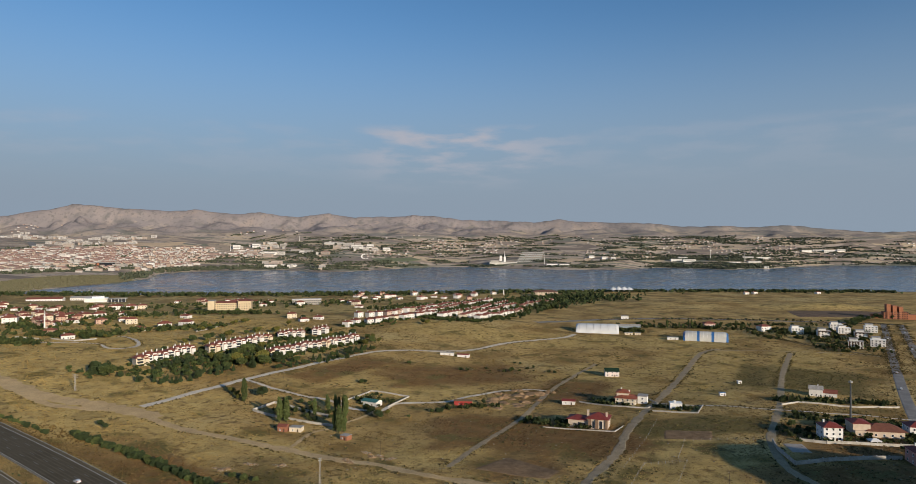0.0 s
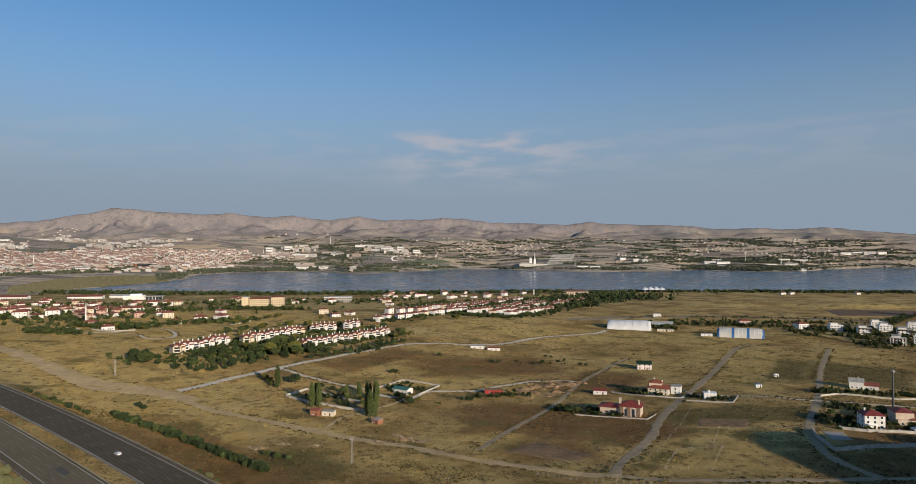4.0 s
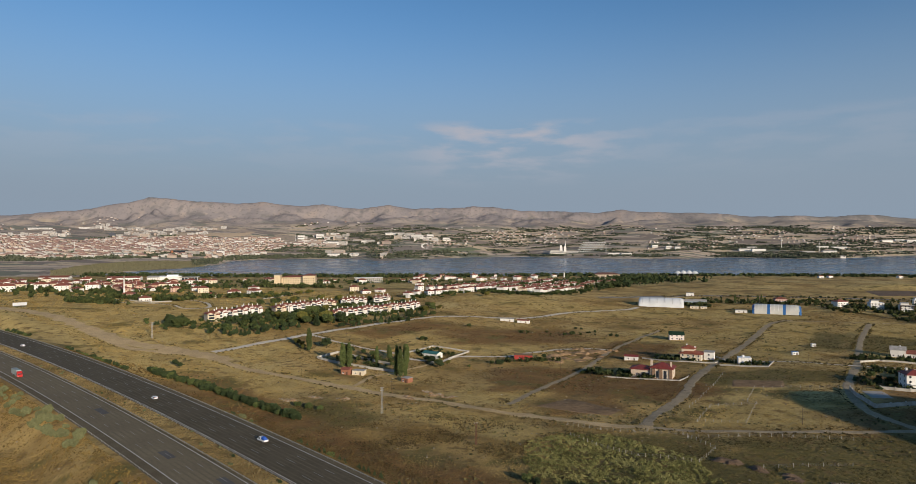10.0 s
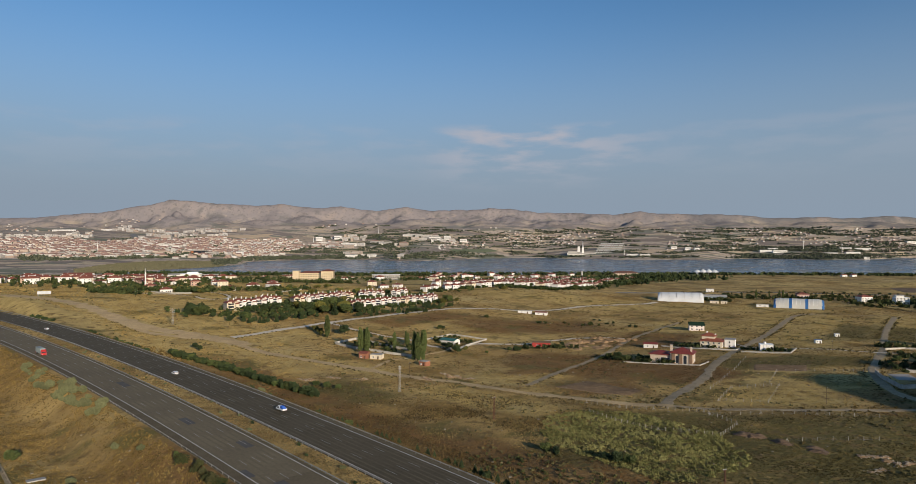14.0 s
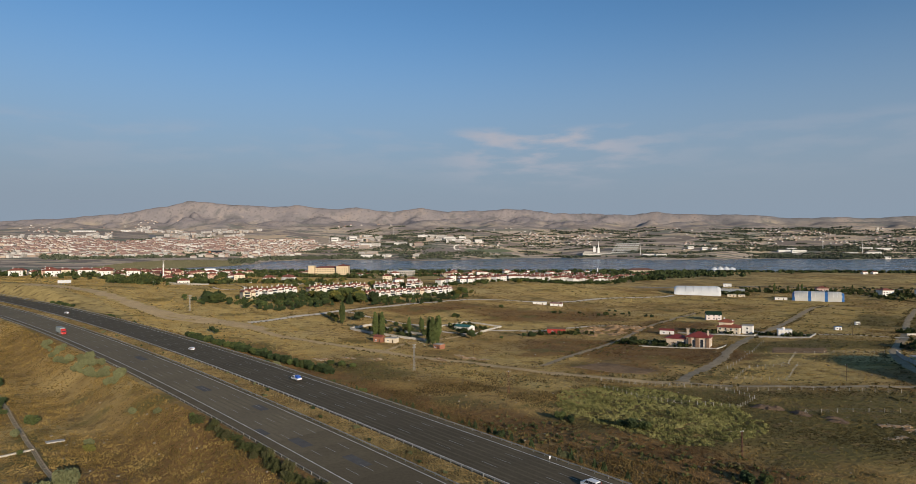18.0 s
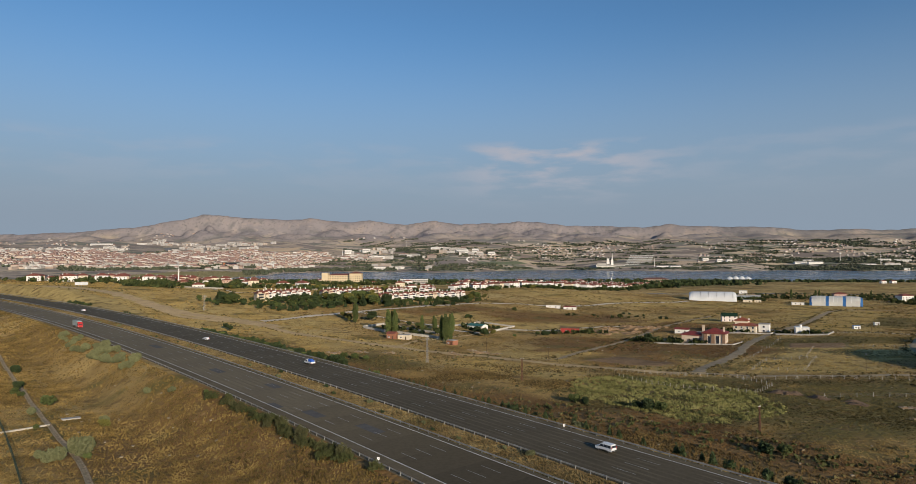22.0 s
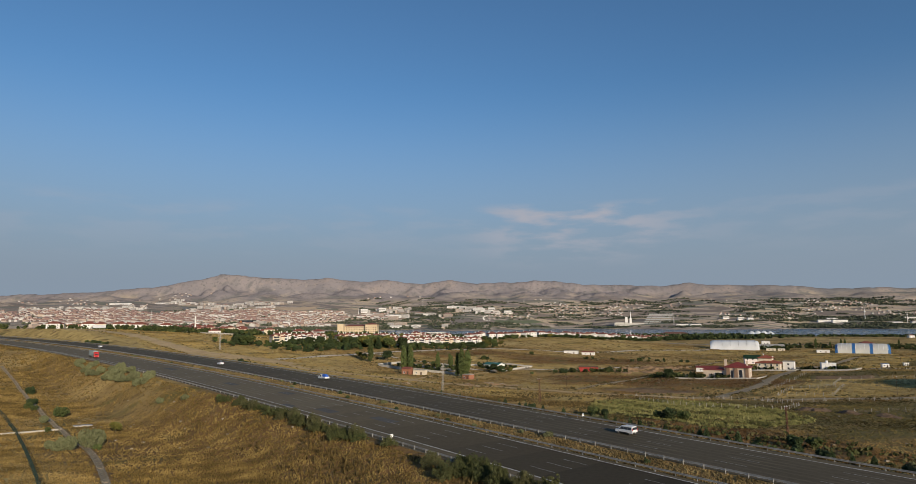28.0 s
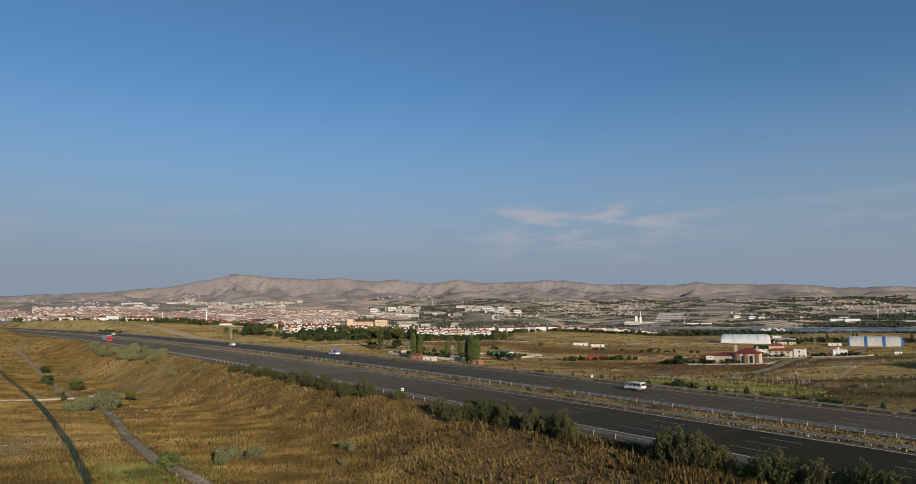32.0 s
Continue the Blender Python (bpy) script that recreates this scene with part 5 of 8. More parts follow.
# modern villas along the street
mods = [(446, 950, 12, "red"), (478, 920, -10, "flat"), (501, 892, -20, "dark"), (548, 925, -20, "flat"), (544, 878, -25, "dark"), (596, 940, -25, "flat"), (487, 797, -30, "stripe"), (524, 812, -30, "flat"), (380, 985, -8, "pink"), (560, 965, -20, "flat")]
for k, (x, y, deg, style) in enumerate(mods):
    t = thing("villa", {"red": "white villa with red roof", "flat": "white modern flat-roofed three-storey villa", "dark": "modern villa with dark frame and flat roof", "stripe": "white villa with brown vertical stripes", "pink": "pinkish house with red roof"}[style] + " beside the street", "villa", "street villas", at=seat(x, y, deg, 6))
    wm = mat("salmon plaster", (0.6, 0.42, 0.36), (0.52, 0.36, 0.31), 4, 0.9) if style == "pink" else M_WHITE
    h = 7 if style in ("red", "pink") else 8.5
    part("wall", Geo().box(0, 0, -2, 16, 13, h + 2), wm, t)
    if style in ("red", "pink"):
        part("roof", Geo().hip(0, 0, h, 16, 13, 2.6, 0.7), M_ROOF, t)
    else:
        part("roof", Geo().box(0, 0, h, 17, 14, 0.35), M_TRIM if style == "flat" else M_CONC, t)
        part("upper_storey", Geo().box(-2, 1, h + 0.35, 9, 8, 2.8), wm, t)
        part("upper_roof", Geo().box(-2, 0.5, h + 3.15, 10.5, 10, 0.3), M_CONC, t)
    if style == "stripe":
        for i in range(5):
            part("stripe_panel", Geo().box(-6.4 + i * 3.2, -6.6, 0, 1.3, 0.2, h), mat("brown panel", (0.10, 0.05, 0.035), None, rough=0.7) if i == 0 and k == 6 else M_WOOD, t)
    if style == "dark":
        part("dark_frame", Geo().box(-7.4, -7.6, -1, 0.6, 2.4, h + 1).box(7.4, -7.6, -1, 0.6, 2.4, h + 1).box(0, -7.6, h - 0.4, 15.4, 2.4, 0.5), M_WOOD, t)
    part("balcony", Geo().box(3, -7.3, 3.4, 7, 1.6, 0.2).box(3, -8.05, 3.6, 7, 0.08, 0.9), M_TRIM, t)
    bays(t, 16, 13, 3 if h > 8 else 2, 0, 2.8, 4, 3, 1.7, 1.6, False, 0.8, "fr")
# the orange school-like block by the boulevard
OR = thing("apartment_block", "tall orange brick block with towers and low wings", "building", at=seat(745, 1110, -20, 15))
part("wall", Geo().box(0, 0, -2, 36, 16, 14), M_ORANGE, OR)
for i, x in enumerate((-12, -2, 8)):
    part("tower", Geo().box(x * 0.9, -2, -2, 6, 14, 27 - 2 * i), M_ORANGE, OR)
part("wing", Geo().box(36, 0, -2, 36, 16, 10), M_ORANGE, OR)
part("wing", Geo().box(-27, 2, -2, 16, 12, 9), M_ORANGE, OR)
bays(OR, 36, 18, 4, 0, 3.4, 10, 4, 1.6, 1.8, False, 0.8, "fr")

# ================= trees and shrubs =================
def leaf_cloud(rng, n, place, size, tall=1.0):
    """Many small leaf sprays at places given by place(rng)."""
    g = Geo()
    v, f = g.v, g.f
    for _ in range(n):
        c = place(rng)
        s = size * rng.uniform(0.6, 1.35)
        a, t = rng.uniform(0, 2 * math.pi), rng.uniform(-0.9, 0.9)
        ux, uy, uz = math.cos(a) * s, math.sin(a) * s, t * s * 0.4
        b = a + 1.57 + rng.uniform(-0.6, 0.6)
        wx, wy, wz = math.cos(b) * s * 0.55, math.sin(b) * s * 0.55, rng.uniform(0.35, 1.0) * s * tall
        k = len(v)
        v += [(c[0] - ux, c[1] - uy, c[2] - uz), (c[0] + wx, c[1] + wy, c[2] - wz * 0.5), (c[0] + ux, c[1] + uy, c[2] + uz), (c[0] - wx, c[1] - wy, c[2] + wz)]
        f += [(k, k + 1, k + 2), (k, k + 2, k + 3)]
    return g


def blobs(rng, list_):
    """A place on or near the skin of one of several lumps (x, y, z, rx, rz)."""
    x, y, z, rx, rz = rng.choices(list_, [b[3] * b[3] for b in list_])[0]
    th, ph = rng.uniform(0, 2 * math.pi), math.acos(rng.uniform(-1, 1))
    r = rng.uniform(0.55, 1.05) ** 0.6
    return (x + rx * r * math.sin(ph) * math.cos(th), y + rx * r * math.sin(ph) * math.sin(th), z + rz * r * math.cos(ph))


def limbs(rng, h, spread, r, n=5):
    g = Geo().tube((0, 0, -0.6), (0, 0, h * 0.55), r, r * 0.55, 7).tube((0, 0, h * 0.55), (rng.uniform(-0.3, 0.3), rng.uniform(-0.3, 0.3), h * 0.85), r * 0.55, r * 0.15, 6)
    for k in range(n):
        a, z = k * 2.4 + rng.uniform(0, 1), h * rng.uniform(0.25, 0.6)
        g.tube((0, 0, z), (math.cos(a) * spread * 0.7, math.sin(a) * spread * 0.7, z + spread * rng.uniform(0.5, 0.9)), r * 0.4, r * 0.1, 5)
    return g


def tree(name, label, cat, group, seed, lumps, n, size, h, spread, r, leaf, tall=1.0):
    rng = random.Random(seed)
    t = thing(name, label, cat, group)
    part("trunk", limbs(rng, h, spread, r), M_BARK, t)
    part("crown", leaf_cloud(rng, n, lambda q: blobs(q, lumps), size, tall), leaf, t)
    return t


def round_lumps(seed, R, h, k=7):
    rng = random.Random(seed)
    out = [(0, 0, h * 0.62, R * 0.75, h * 0.30)]
    for i in range(k):
        a = i * 2.4
        out.append((math.cos(a) * R * 0.55, math.sin(a) * R * 0.55, h * rng.uniform(0.42, 0.8), R * rng.uniform(0.35, 0.55), h * rng.uniform(0.14, 0.22)))
    return out


def bush_lumps(seed, R, h, k=6):
    rng = random.Random(seed)
    return [(rng.uniform(-0.6, 0.6) * R, rng.uniform(-0.6, 0.6) * R, h * rng.uniform(0.3, 0.6), R * rng.uniform(0.35, 0.55), h * rng.uniform(0.3, 0.5)) for _ in range(k)]


def feather_lumps(seed, R, h, k=95):
    """Loose feathery sprays of uneven height round a low middle."""
    rng = random.Random(seed)
    out = []
    for _ in range(k):
        a, d = rng.uniform(0, 2 * math.pi), R * rng.random() ** 0.6 * rng.uniform(0.7, 1.15)
        crest = h * (1.0 - 0.5 * min(1.0, d / R) ** 2) * rng.uniform(0.3, 1.0)
        out.append((math.cos(a) * d, math.sin(a) * d, crest * rng.uniform(0.45, 0.9), R * rng.uniform(0.07, 0.2), h * rng.uniform(0.08, 0.2)))
    return out


G_ROW = "garden trees by the terraces"
POP = [tree("poplar", "tall columnar green poplar", "tree", "poplars", s, [(0.25 * math.sin(i * 2.1), 0.25 * math.cos(i * 1.7), 2.2 + i * 1.55, 1.5 * math.sin(0.5 + 2.4 * (i + 0.5) / 9) + 0.4, 1.5) for i in range(9)], 1500, 0.42, 15, 1.2, 0.28, M_LEAF, 1.6) for s in (1, 2)]
RND = [tree("tree", "broad green deciduous tree", "tree", G_ROW, 10 + s, round_lumps(s, 4.2, 8.5), 1100, 0.55, 8.5, 3.4, 0.26, (M_LEAF, M_LEAF_D, M_LEAF_Y)[s % 3]) for s in range(3)]
CON = [tree("pine_tree", "dark green pine tree", "tree", G_ROW, 20 + s, [(0, 0, 1.2 + i * 1.15, 2.7 * (1 - i / 7.5), 1.0) for i in range(7)], 900, 0.5, 8, 1.4, 0.2, M_LEAF_D) for s in range(2)]
SHR = [tree("shrub", "dark green roadside shrub", "shrub", "roadside shrubs", 30 + s, bush_lumps(s, 1.5, 2.1), 900, 0.2, 1.6, 1.0, 0.07, (M_LEAF_D, M_LEAF, M_LEAF_D)[s]) for s in range(3)]
M_OLIVE = [mat("olive leaves", c, d, 0.9, 0.85, rnd=0.2) for c, d in (((0.044, 0.052, 0.017), (0.095, 0.096, 0.034)), ((0.058, 0.060, 0.023), (0.112, 0.107, 0.045)), ((0.036, 0.046, 0.014), (0.080, 0.087, 0.028)))]
OLV = [tree("willow_shrub", "olive-green upright willow shrub beside the guard rail", "shrub", "shrubs beside the guard rail", 40 + s, feather_lumps(7 + s, (3.2, 2.6, 3.6, 2.2)[s], (4.2, 5.2, 3.4, 4.6)[s]), (6200, 5200, 6400, 4200)[s], 0.085, 3.2, 1.8, 0.06, M_OLIVE[s % 3], 2.2) for s in range(4)]
SAG = [tree("sage_bush", "round grey-green sagebrush on dry grass", "shrub", "sagebrush on the slope", 50 + s, bush_lumps(17 + s, 2.0, 2.4, 8), 2600, 0.14, 1.6, 1.2, 0.07, M_SAGE, 2.4) for s in range(2)]
used, grown = {}, []


def plant(kinds, x, y, scale=1.0, rng=random, sz=None):
    k = rng.choice(kinds)
    m = pose(x, y, top(x, y), 0, 0, rng.uniform(0, 360))
    if k.name not in used:
        used[k.name] = k
        o = k
        o.matrix_basis = m
    else:
        k.scale = (1, 1, 1)
        o = copy_thing(k, m)
    grown.append((o, (scale, scale, sz or scale)))
    return o


def along_line(pts, step, rng, wob=1.0):
    for (x0, y0), (x1, y1) in zip(pts, pts[1:]):
        n = max(1, int(math.hypot(x1 - x0, y1 - y0) / step))
        for k in range(n):
            f = (k + rng.random()) / n
            yield x0 + (x1 - x0) * f + rng.uniform(-wob, wob), y0 + (y1 - y0) * f + rng.uniform(-wob, wob)


rng = random.Random(77)
# poplars and trees of the two walled gardens
for x, y, s in ((-162, 493, 1.15), (-123, 448, 1.1), (-118.5, 449, 1.1), (-121, 452, 1.0), (-79, 431, 1.15), (-76, 433, 0.95), (-82, 434, 1.0), (-103, 468, 0.8), (-98, 487, 0.7), (-92, 488, 0.72), (-88, 480, 0.75), (-84, 478, 0.85), (-81, 470, 0.95), (-95, 478, 0.65)):
    plant(POP, x, y, s, rng)
for x, y, s in ((-153, 509, 1.0), (-172, 505, 0.6), (-178, 512, 0.7), (-168, 498, 0.5), (-156, 519, 0.6), (-57, 468, 0.75), (-59, 474, 0.7), (-64, 480, 0.75), (-52, 478, 0.5), (-70, 488, 0.5), (-112, 492, 0.55), (-120, 497, 0.5), (-106, 482, 0.5), (-90, 460, 0.45), (-100, 455, 0.45), (-130, 500, 0.55)):
    plant(RND, x, y, s, rng)
# trees round the terraces
for x, y in along_line([(-300, 540), (-262, 530), (-245, 540), (-215, 575), (-198, 620), (-183, 616), (-150, 640), (-118, 690), (-100, 735)], 8.0, rng, 4):
    plant(CON + RND[:2], x, y, rng.uniform(0.5, 0.85), rng)
for x, y in along_line([(-262, 560), (-243, 590), (-228, 625), (-215, 640)], 8.0, rng, 8):
    plant(CON + RND, x, y, rng.uniform(0.8, 1.3), rng)
for x, y in along_line([(-225, 640), (-195, 700), (-160, 770), (-125, 810)], 6.0, rng, 7):
    plant(RND, x, y, rng.uniform(0.8, 1.2), rng)
for x, y in along_line([(-300, 600), (-285, 665), (-258, 725), (-235, 770), (-205, 820), (-150, 850)], 14, rng, 5):
    plant(RND + CON[:1], x, y, rng.uniform(0.5, 0.9), rng)
for x, y in along_line([(-110, 745), (-98, 770), (-110, 800)], 6, rng, 5):
    plant(RND, x, y, rng.uniform(0.6, 0.9), rng)
for x, y in along_line([(-330, 545), (-310, 535), (-290, 525)], 5, rng, 5):
    plant(RND[:2] + CON, x, y, rng.uniform(0.35, 0.6), rng)
# tall trees in front of, between and behind the terraces
for line, st, wob, lo, hi, kinds in (([(-306, 546), (-284, 536)], 2.4, 7, 0.9, 1.35, CON + RND[:2]), ([(-262, 522), (-229, 530), (-205, 588)], 4.4, 5, 0.5, 0.8, CON + RND[1:2]), ([(-234, 612), (-192, 598), (-180, 640)], 4.6, 8, 0.9, 1.35, RND + CON[:1]), ([(-172, 598), (-132, 640), (-96, 716)], 6.0, 4, 0.5, 0.75, CON + RND[:2]), ([(-296, 700), (-262, 800), (-193, 826)], 12, 6, 0.7, 1.1, RND)):
    for x, y in along_line(line, st, rng, wob):
        plant(kinds, x, y, rng.uniform(lo, hi), rng)
# estate woods and street trees
for x, y in along_line([(45, 955), (75, 1020), (118, 1105), (165, 1195), (200, 1280), (215, 1330)], 22, rng, 9):
    plant(RND[:2] + CON, x, y, rng.uniform(0.7, 1.15), rng)
for line, st in (([(-150, 905), (-100, 960), (-40, 1060), (40, 1190)], 26), ([(-20, 960), (60, 1150)], 32), ([(-60, 900), (0, 955)], 18)):
    for x, y in along_line(line, st, rng, 9):
        plant(RND + CON[:1], x, y, rng.uniform(0.6, 1.0), rng)
# trees among the settlement
for _ in range(14):
    f = rng.random()
    plant(RND + CON[:1], -880 + 640 * f + rng.uniform(-60, 60), 880 + 190 * (1 - abs(f - 0.5)) + rng.uniform(-90, 110), rng.uniform(0.5, 1.05), rng)
for line, st in (([(-455, 735), (-420, 715), (-385, 720)], 6), ([(-405, 770), (-380, 790), (-345, 830), (-320, 850)], 5), ([(-320, 800), (-312, 870), (-300, 930)], 6), ([(-600, 800), (-520, 780), (-470, 745)], 18)):
    for x, y in along_line(line, st, rng, 6):
        plant(RND, x, y, rng.uniform(0.4, 0.8), rng)
# behind the halls and along the villa street
for x, y in along_line([(270, 1000), (320, 985), (380, 985), (430, 975)], 6, rng, 5):
    plant(POP[:1] + RND[:2] + CON, x, y, rng.uniform(0.5, 0.9), rng)
for x, y in along_line([(440, 960), (520, 955), (575, 912), (528, 850), (492, 790)], 9, rng, 8):
    plant(RND[:2] + CON, x, y, rng.uniform(0.4, 0.8), rng)
for x, y in along_line([(600, 1000), (660, 1075), (720, 1110), (800, 1120)], 7, rng, 9):
    plant(RND[:2], x, y, rng.uniform(0.7, 1.1), rng)
for x, y in along_line([(330, 1080), (450, 1080), (560, 1075), (660, 1058)], 14, rng, 3):
    plant(SHR, x, y, rng.uniform(1.0, 1.6), rng)
for x, y in along_line([(246, 500), (262, 513), (288, 512), (312, 505), (338, 506)], 4, rng, 2):
    plant(RND[1:2] + CON, x, y, rng.uniform(0.35, 0.55), rng)
for x, y in along_line([(205, 410), (212, 425), (240, 430), (275, 425), (300, 400)], 6, rng, 4):
    plant(RND[:2] + CON, x, y, rng.uniform(0.35, 0.7), rng)
for x, y in along_line([(250, 376), (285, 372)], 6, rng, 3):
    plant(SHR, x, y, rng.uniform(0.8, 1.3), rng)
for x, y in ((172, 485), (176, 480), (168, 490), (55, 452), (64, 449), (70, 455), (60, 457), (108, 520), (114, 516), (20, 515), (25, 510), (33, 512), (-8, 514)):
    plant(SHR + RND[1:2], x, y, rng.uniform(0.35, 0.9), rng)
# hedges and shrubs along the highway
for x, y in along_line([(-240, 404), (-196, 380), (-146, 345), (-111, 319)], 2.1, rng, 1.8):
    plant(SHR, x, y, rng.uniform(1.3, 2.1), rng)
for x, y in along_line([(-315, 428), (-287, 420), (-253, 403)], 2.6, rng, 1.4):
    plant(SHR, x, y, rng.uniform(0.9, 1.4), rng)
for x, y in along_line([(-407, 483), (-366, 459)], 3.5, rng, 2):
    plant(SHR, x, y, rng.uniform(0.8, 1.3), rng)
plant(RND[1:2], -231, 420, 0.55, rng)
plant(RND[1:2], -226, 417, 0.45, rng)
for u in np.arange(80, 330, 5.2):
    p = on_road(u + rng.uniform(-1, 1), 8.0 + rng.uniform(-1.5, 3.0))
    if rng.random() < 0.4:
        plant(SHR[:2] + SAG[:1], p.x, p.y, rng.uniform(0.5, 1.1), rng)
for u in np.arange(-40, 80, 5.0):
    p = on_road(u + rng.uniform(-1, 1), 9.0 + rng.uniform(-1.5, 4.0))
    plant(SAG[:1] + SHR, p.x, p.y, rng.uniform(0.6, 1.3), rng)
CYP = [tree("conifer_shrub", "small pointed dark conifer beside the highway", "shrub", "young conifers along the highway", 70 + s, [(0, 0, 0.5 + i * 0.42, 0.85 * (1 - i / 6.5), 0.4) for i in range(6)], 620, 0.17, 2.6, 0.5, 0.07, M_LEAF_D, 1.6) for s in range(2)]
for u in np.arange(44, 232, 3.6):
    p = on_road(u + rng.uniform(-1.0, 1.0), 8.4 + rng.uniform(-0.7, 0.8))
    if rng.random() < 0.86:
        plant(CYP, p.x, p.y, rng.uniform(0.75, 1.15), rng)
# olive willows below the near guard rail
for u in np.arange(66, 215, 2.6):
    p = on_road(u + rng.uniform(-1, 1), -52.0 + rng.uniform(-2.5, 1.0))
    dense = 0.9 if u > 128 else 0.12
    if rng.random() < dense:
        plant(OLV if u < 180 else OLV + SHR, p.x, p.y, rng.uniform(0.4, 0.76), rng)
for x, y, s in ((-20, 115, 1.15), (-17, 112, 1.0), (-14, 107, 0.9), (-10, 105, 0.75), (-6, 102, 0.75), (-23, 112, 0.8), (-9.8, 103.3, 0.8), (-7.0, 101.8, 0.7), (-4.7, 99.8, 0.9), (8.0, 88.6, 0.85), (9.6, 87.2, 1.0), (11.1, 85.4, 0.9), (12.7, 84.5, 0.75), (13.8, 83.2, 0.6), (17.6, 80.2, 0.7), (18.7, 78.9, 0.85), (19.7, 78.4, 0.6), (21.1, 76.6, 0.55), (22.1, 76.0, 0.7), (23.9, 74.7, 0.65), (25.1, 73.4, 0.85), (26.2, 72.8, 0.7), (27.2, 71.5, 0.75), (28.3, 70.9, 0.7), (29.2, 70.2, 0.75)):
    plant(OLV, x, y, s, rng)
for _ in range(46):
    u, o = rng.uniform(285, 405), -rng.uniform(52, 60)
    p = on_road(u, o)
    plant(SAG, p.x, p.y, rng.uniform(0.6, 1.4), rng)
for x, y, s in ((-247, 262, 1.4), (-244, 259, 1.3), (-221, 236, 1.2), (-216, 230, 1.0), (-204, 219, 0.9), (-209, 222, 1.1), (-250, 266, 1.0)):
    plant(SHR, x, y, s * 1.1, rng)
plant(SHR[1:2], -184.5, 210, 1.9, rng)
plant(SAG, -124, 154, 1.9, rng)
plant(SAG, -125, 145, 1.3, rng)
plant(SAG, -131, 147, 0.8, rng)
plant(RND[2:3], -140, 182, 0.42, rng)
plant(SHR[1:2], -54, 79, 1.05, rng)
for x, y, s in ((-50, 86, 0.8), (-47, 88, 0.7), (-49, 83, 0.6), (-37.7, 98, 0.5), (-36, 96, 0.4), (-160, 178, 0.7), (-148, 192, 0.8), (-145, 210, 0.8), (-131, 203, 0.7), (-33, 86, 0.35), (-120, 150, 0.7), (-178, 196, 0.9)):
    plant(SAG + SHR[1:2], x, y, s, rng)
# bushes in the open field and in the median
for x, y, s in ((-84, 569, 1.8), (-82, 572, 1.5), (-15, 489, 1.7), (-12, 492, 1.5), (-20, 488, 1.3), (-36, 475, 0.9), (-50, 662, 1.6), (3, 240, 1.5), (7, 237, 1.3), (27, 229, 1.7), (31, 227, 1.5), (24, 231, 1.2), (-120, 345, 1.4), (-113, 342, 1.6), (-106, 340, 1.2), (50, 178, 1.5), (54, 176, 1.3), (95, 640, 1.2), (90, 645, 1.2), (60, 690, 1.0), (66, 688, 1.0)):
    plant(SHR, x, y, s, rng)
for u in np.arange(60, 460, 9.0):
    p = on_road(u + rng.uniform(-3, 3), -22.5 + rng.uniform(-3, 3))
    if rng.random() < 0.7:
        plant(SHR[:1] + SAG[:1], p.x, p.y, rng.uniform(0.22, 0.5), rng)
for o, by in grown:
    o.scale = by

# ================= far shore: town, woods, fields =================
def top_np(x, y):
    i = np.clip(np.searchsorted(XS, x) - 1, 0, len(XS) - 2)
    j = np.clip(np.searchsorted(YS, y) - 1, 0, len(YS) - 2)
    a, b = (x - XS[i]) / (XS[i + 1] - XS[i]), (y - YS[j]) / (YS[j + 1] - YS[j])
    return GZ[j, i] * (1 - a) * (1 - b) + GZ[j, i + 1] * a * (1 - b) + GZ[j + 1, i] * (1 - a) * b + GZ[j + 1, i + 1] * a * b


def mesh_np(name, verts, faces, material):
    """A mesh from arrays of places and of faces with equal numbers of corners."""
    me = bpy.data.meshes.new(name)
    n = faces.shape[1]
    me.vertices.add(len(verts))
    me.vertices.foreach_set("co", np.ascontiguousarray(verts, np.float32).ravel())
    me.loops.add(faces.size)
    me.loops.foreach_set("vertex_index", np.ascontiguousarray(faces, np.int32).ravel())
    me.polygons.add(len(faces))
    me.polygons.foreach_set("loop_start", np.arange(0, faces.size, n, dtype=np.int32))
    me.polygons.foreach_set("use_smooth", np.zeros(len(faces), bool))
    me.materials.append(material)
    me.update(calc_edges=True)
    return me


def island(name, c1, c2, rough=0.9):
    """A material that differs from piece to piece of one mesh."""
    m = bpy.data.materials.new(name)
    m.use_nodes = True
    n, l = m.node_tree.nodes, m.node_tree.links
    b = n["Principled BSDF"]
    b.inputs["Roughness"].default_value = rough
    b.inputs["Specular IOR Level"].default_value = 0.2
    geo = n.new("ShaderNodeNewGeometry")
    x = n.new("ShaderNodeMix")
    x.data_type = "RGBA"
    x.inputs[6].default_value, x.inputs[7].default_value = (*c1, 1), (*c2, 1)
    l.new(geo.outputs["Random Per Island"], x.inputs[0])
    l.new(x.outputs[2], b.inputs["Base Color"])
    return m


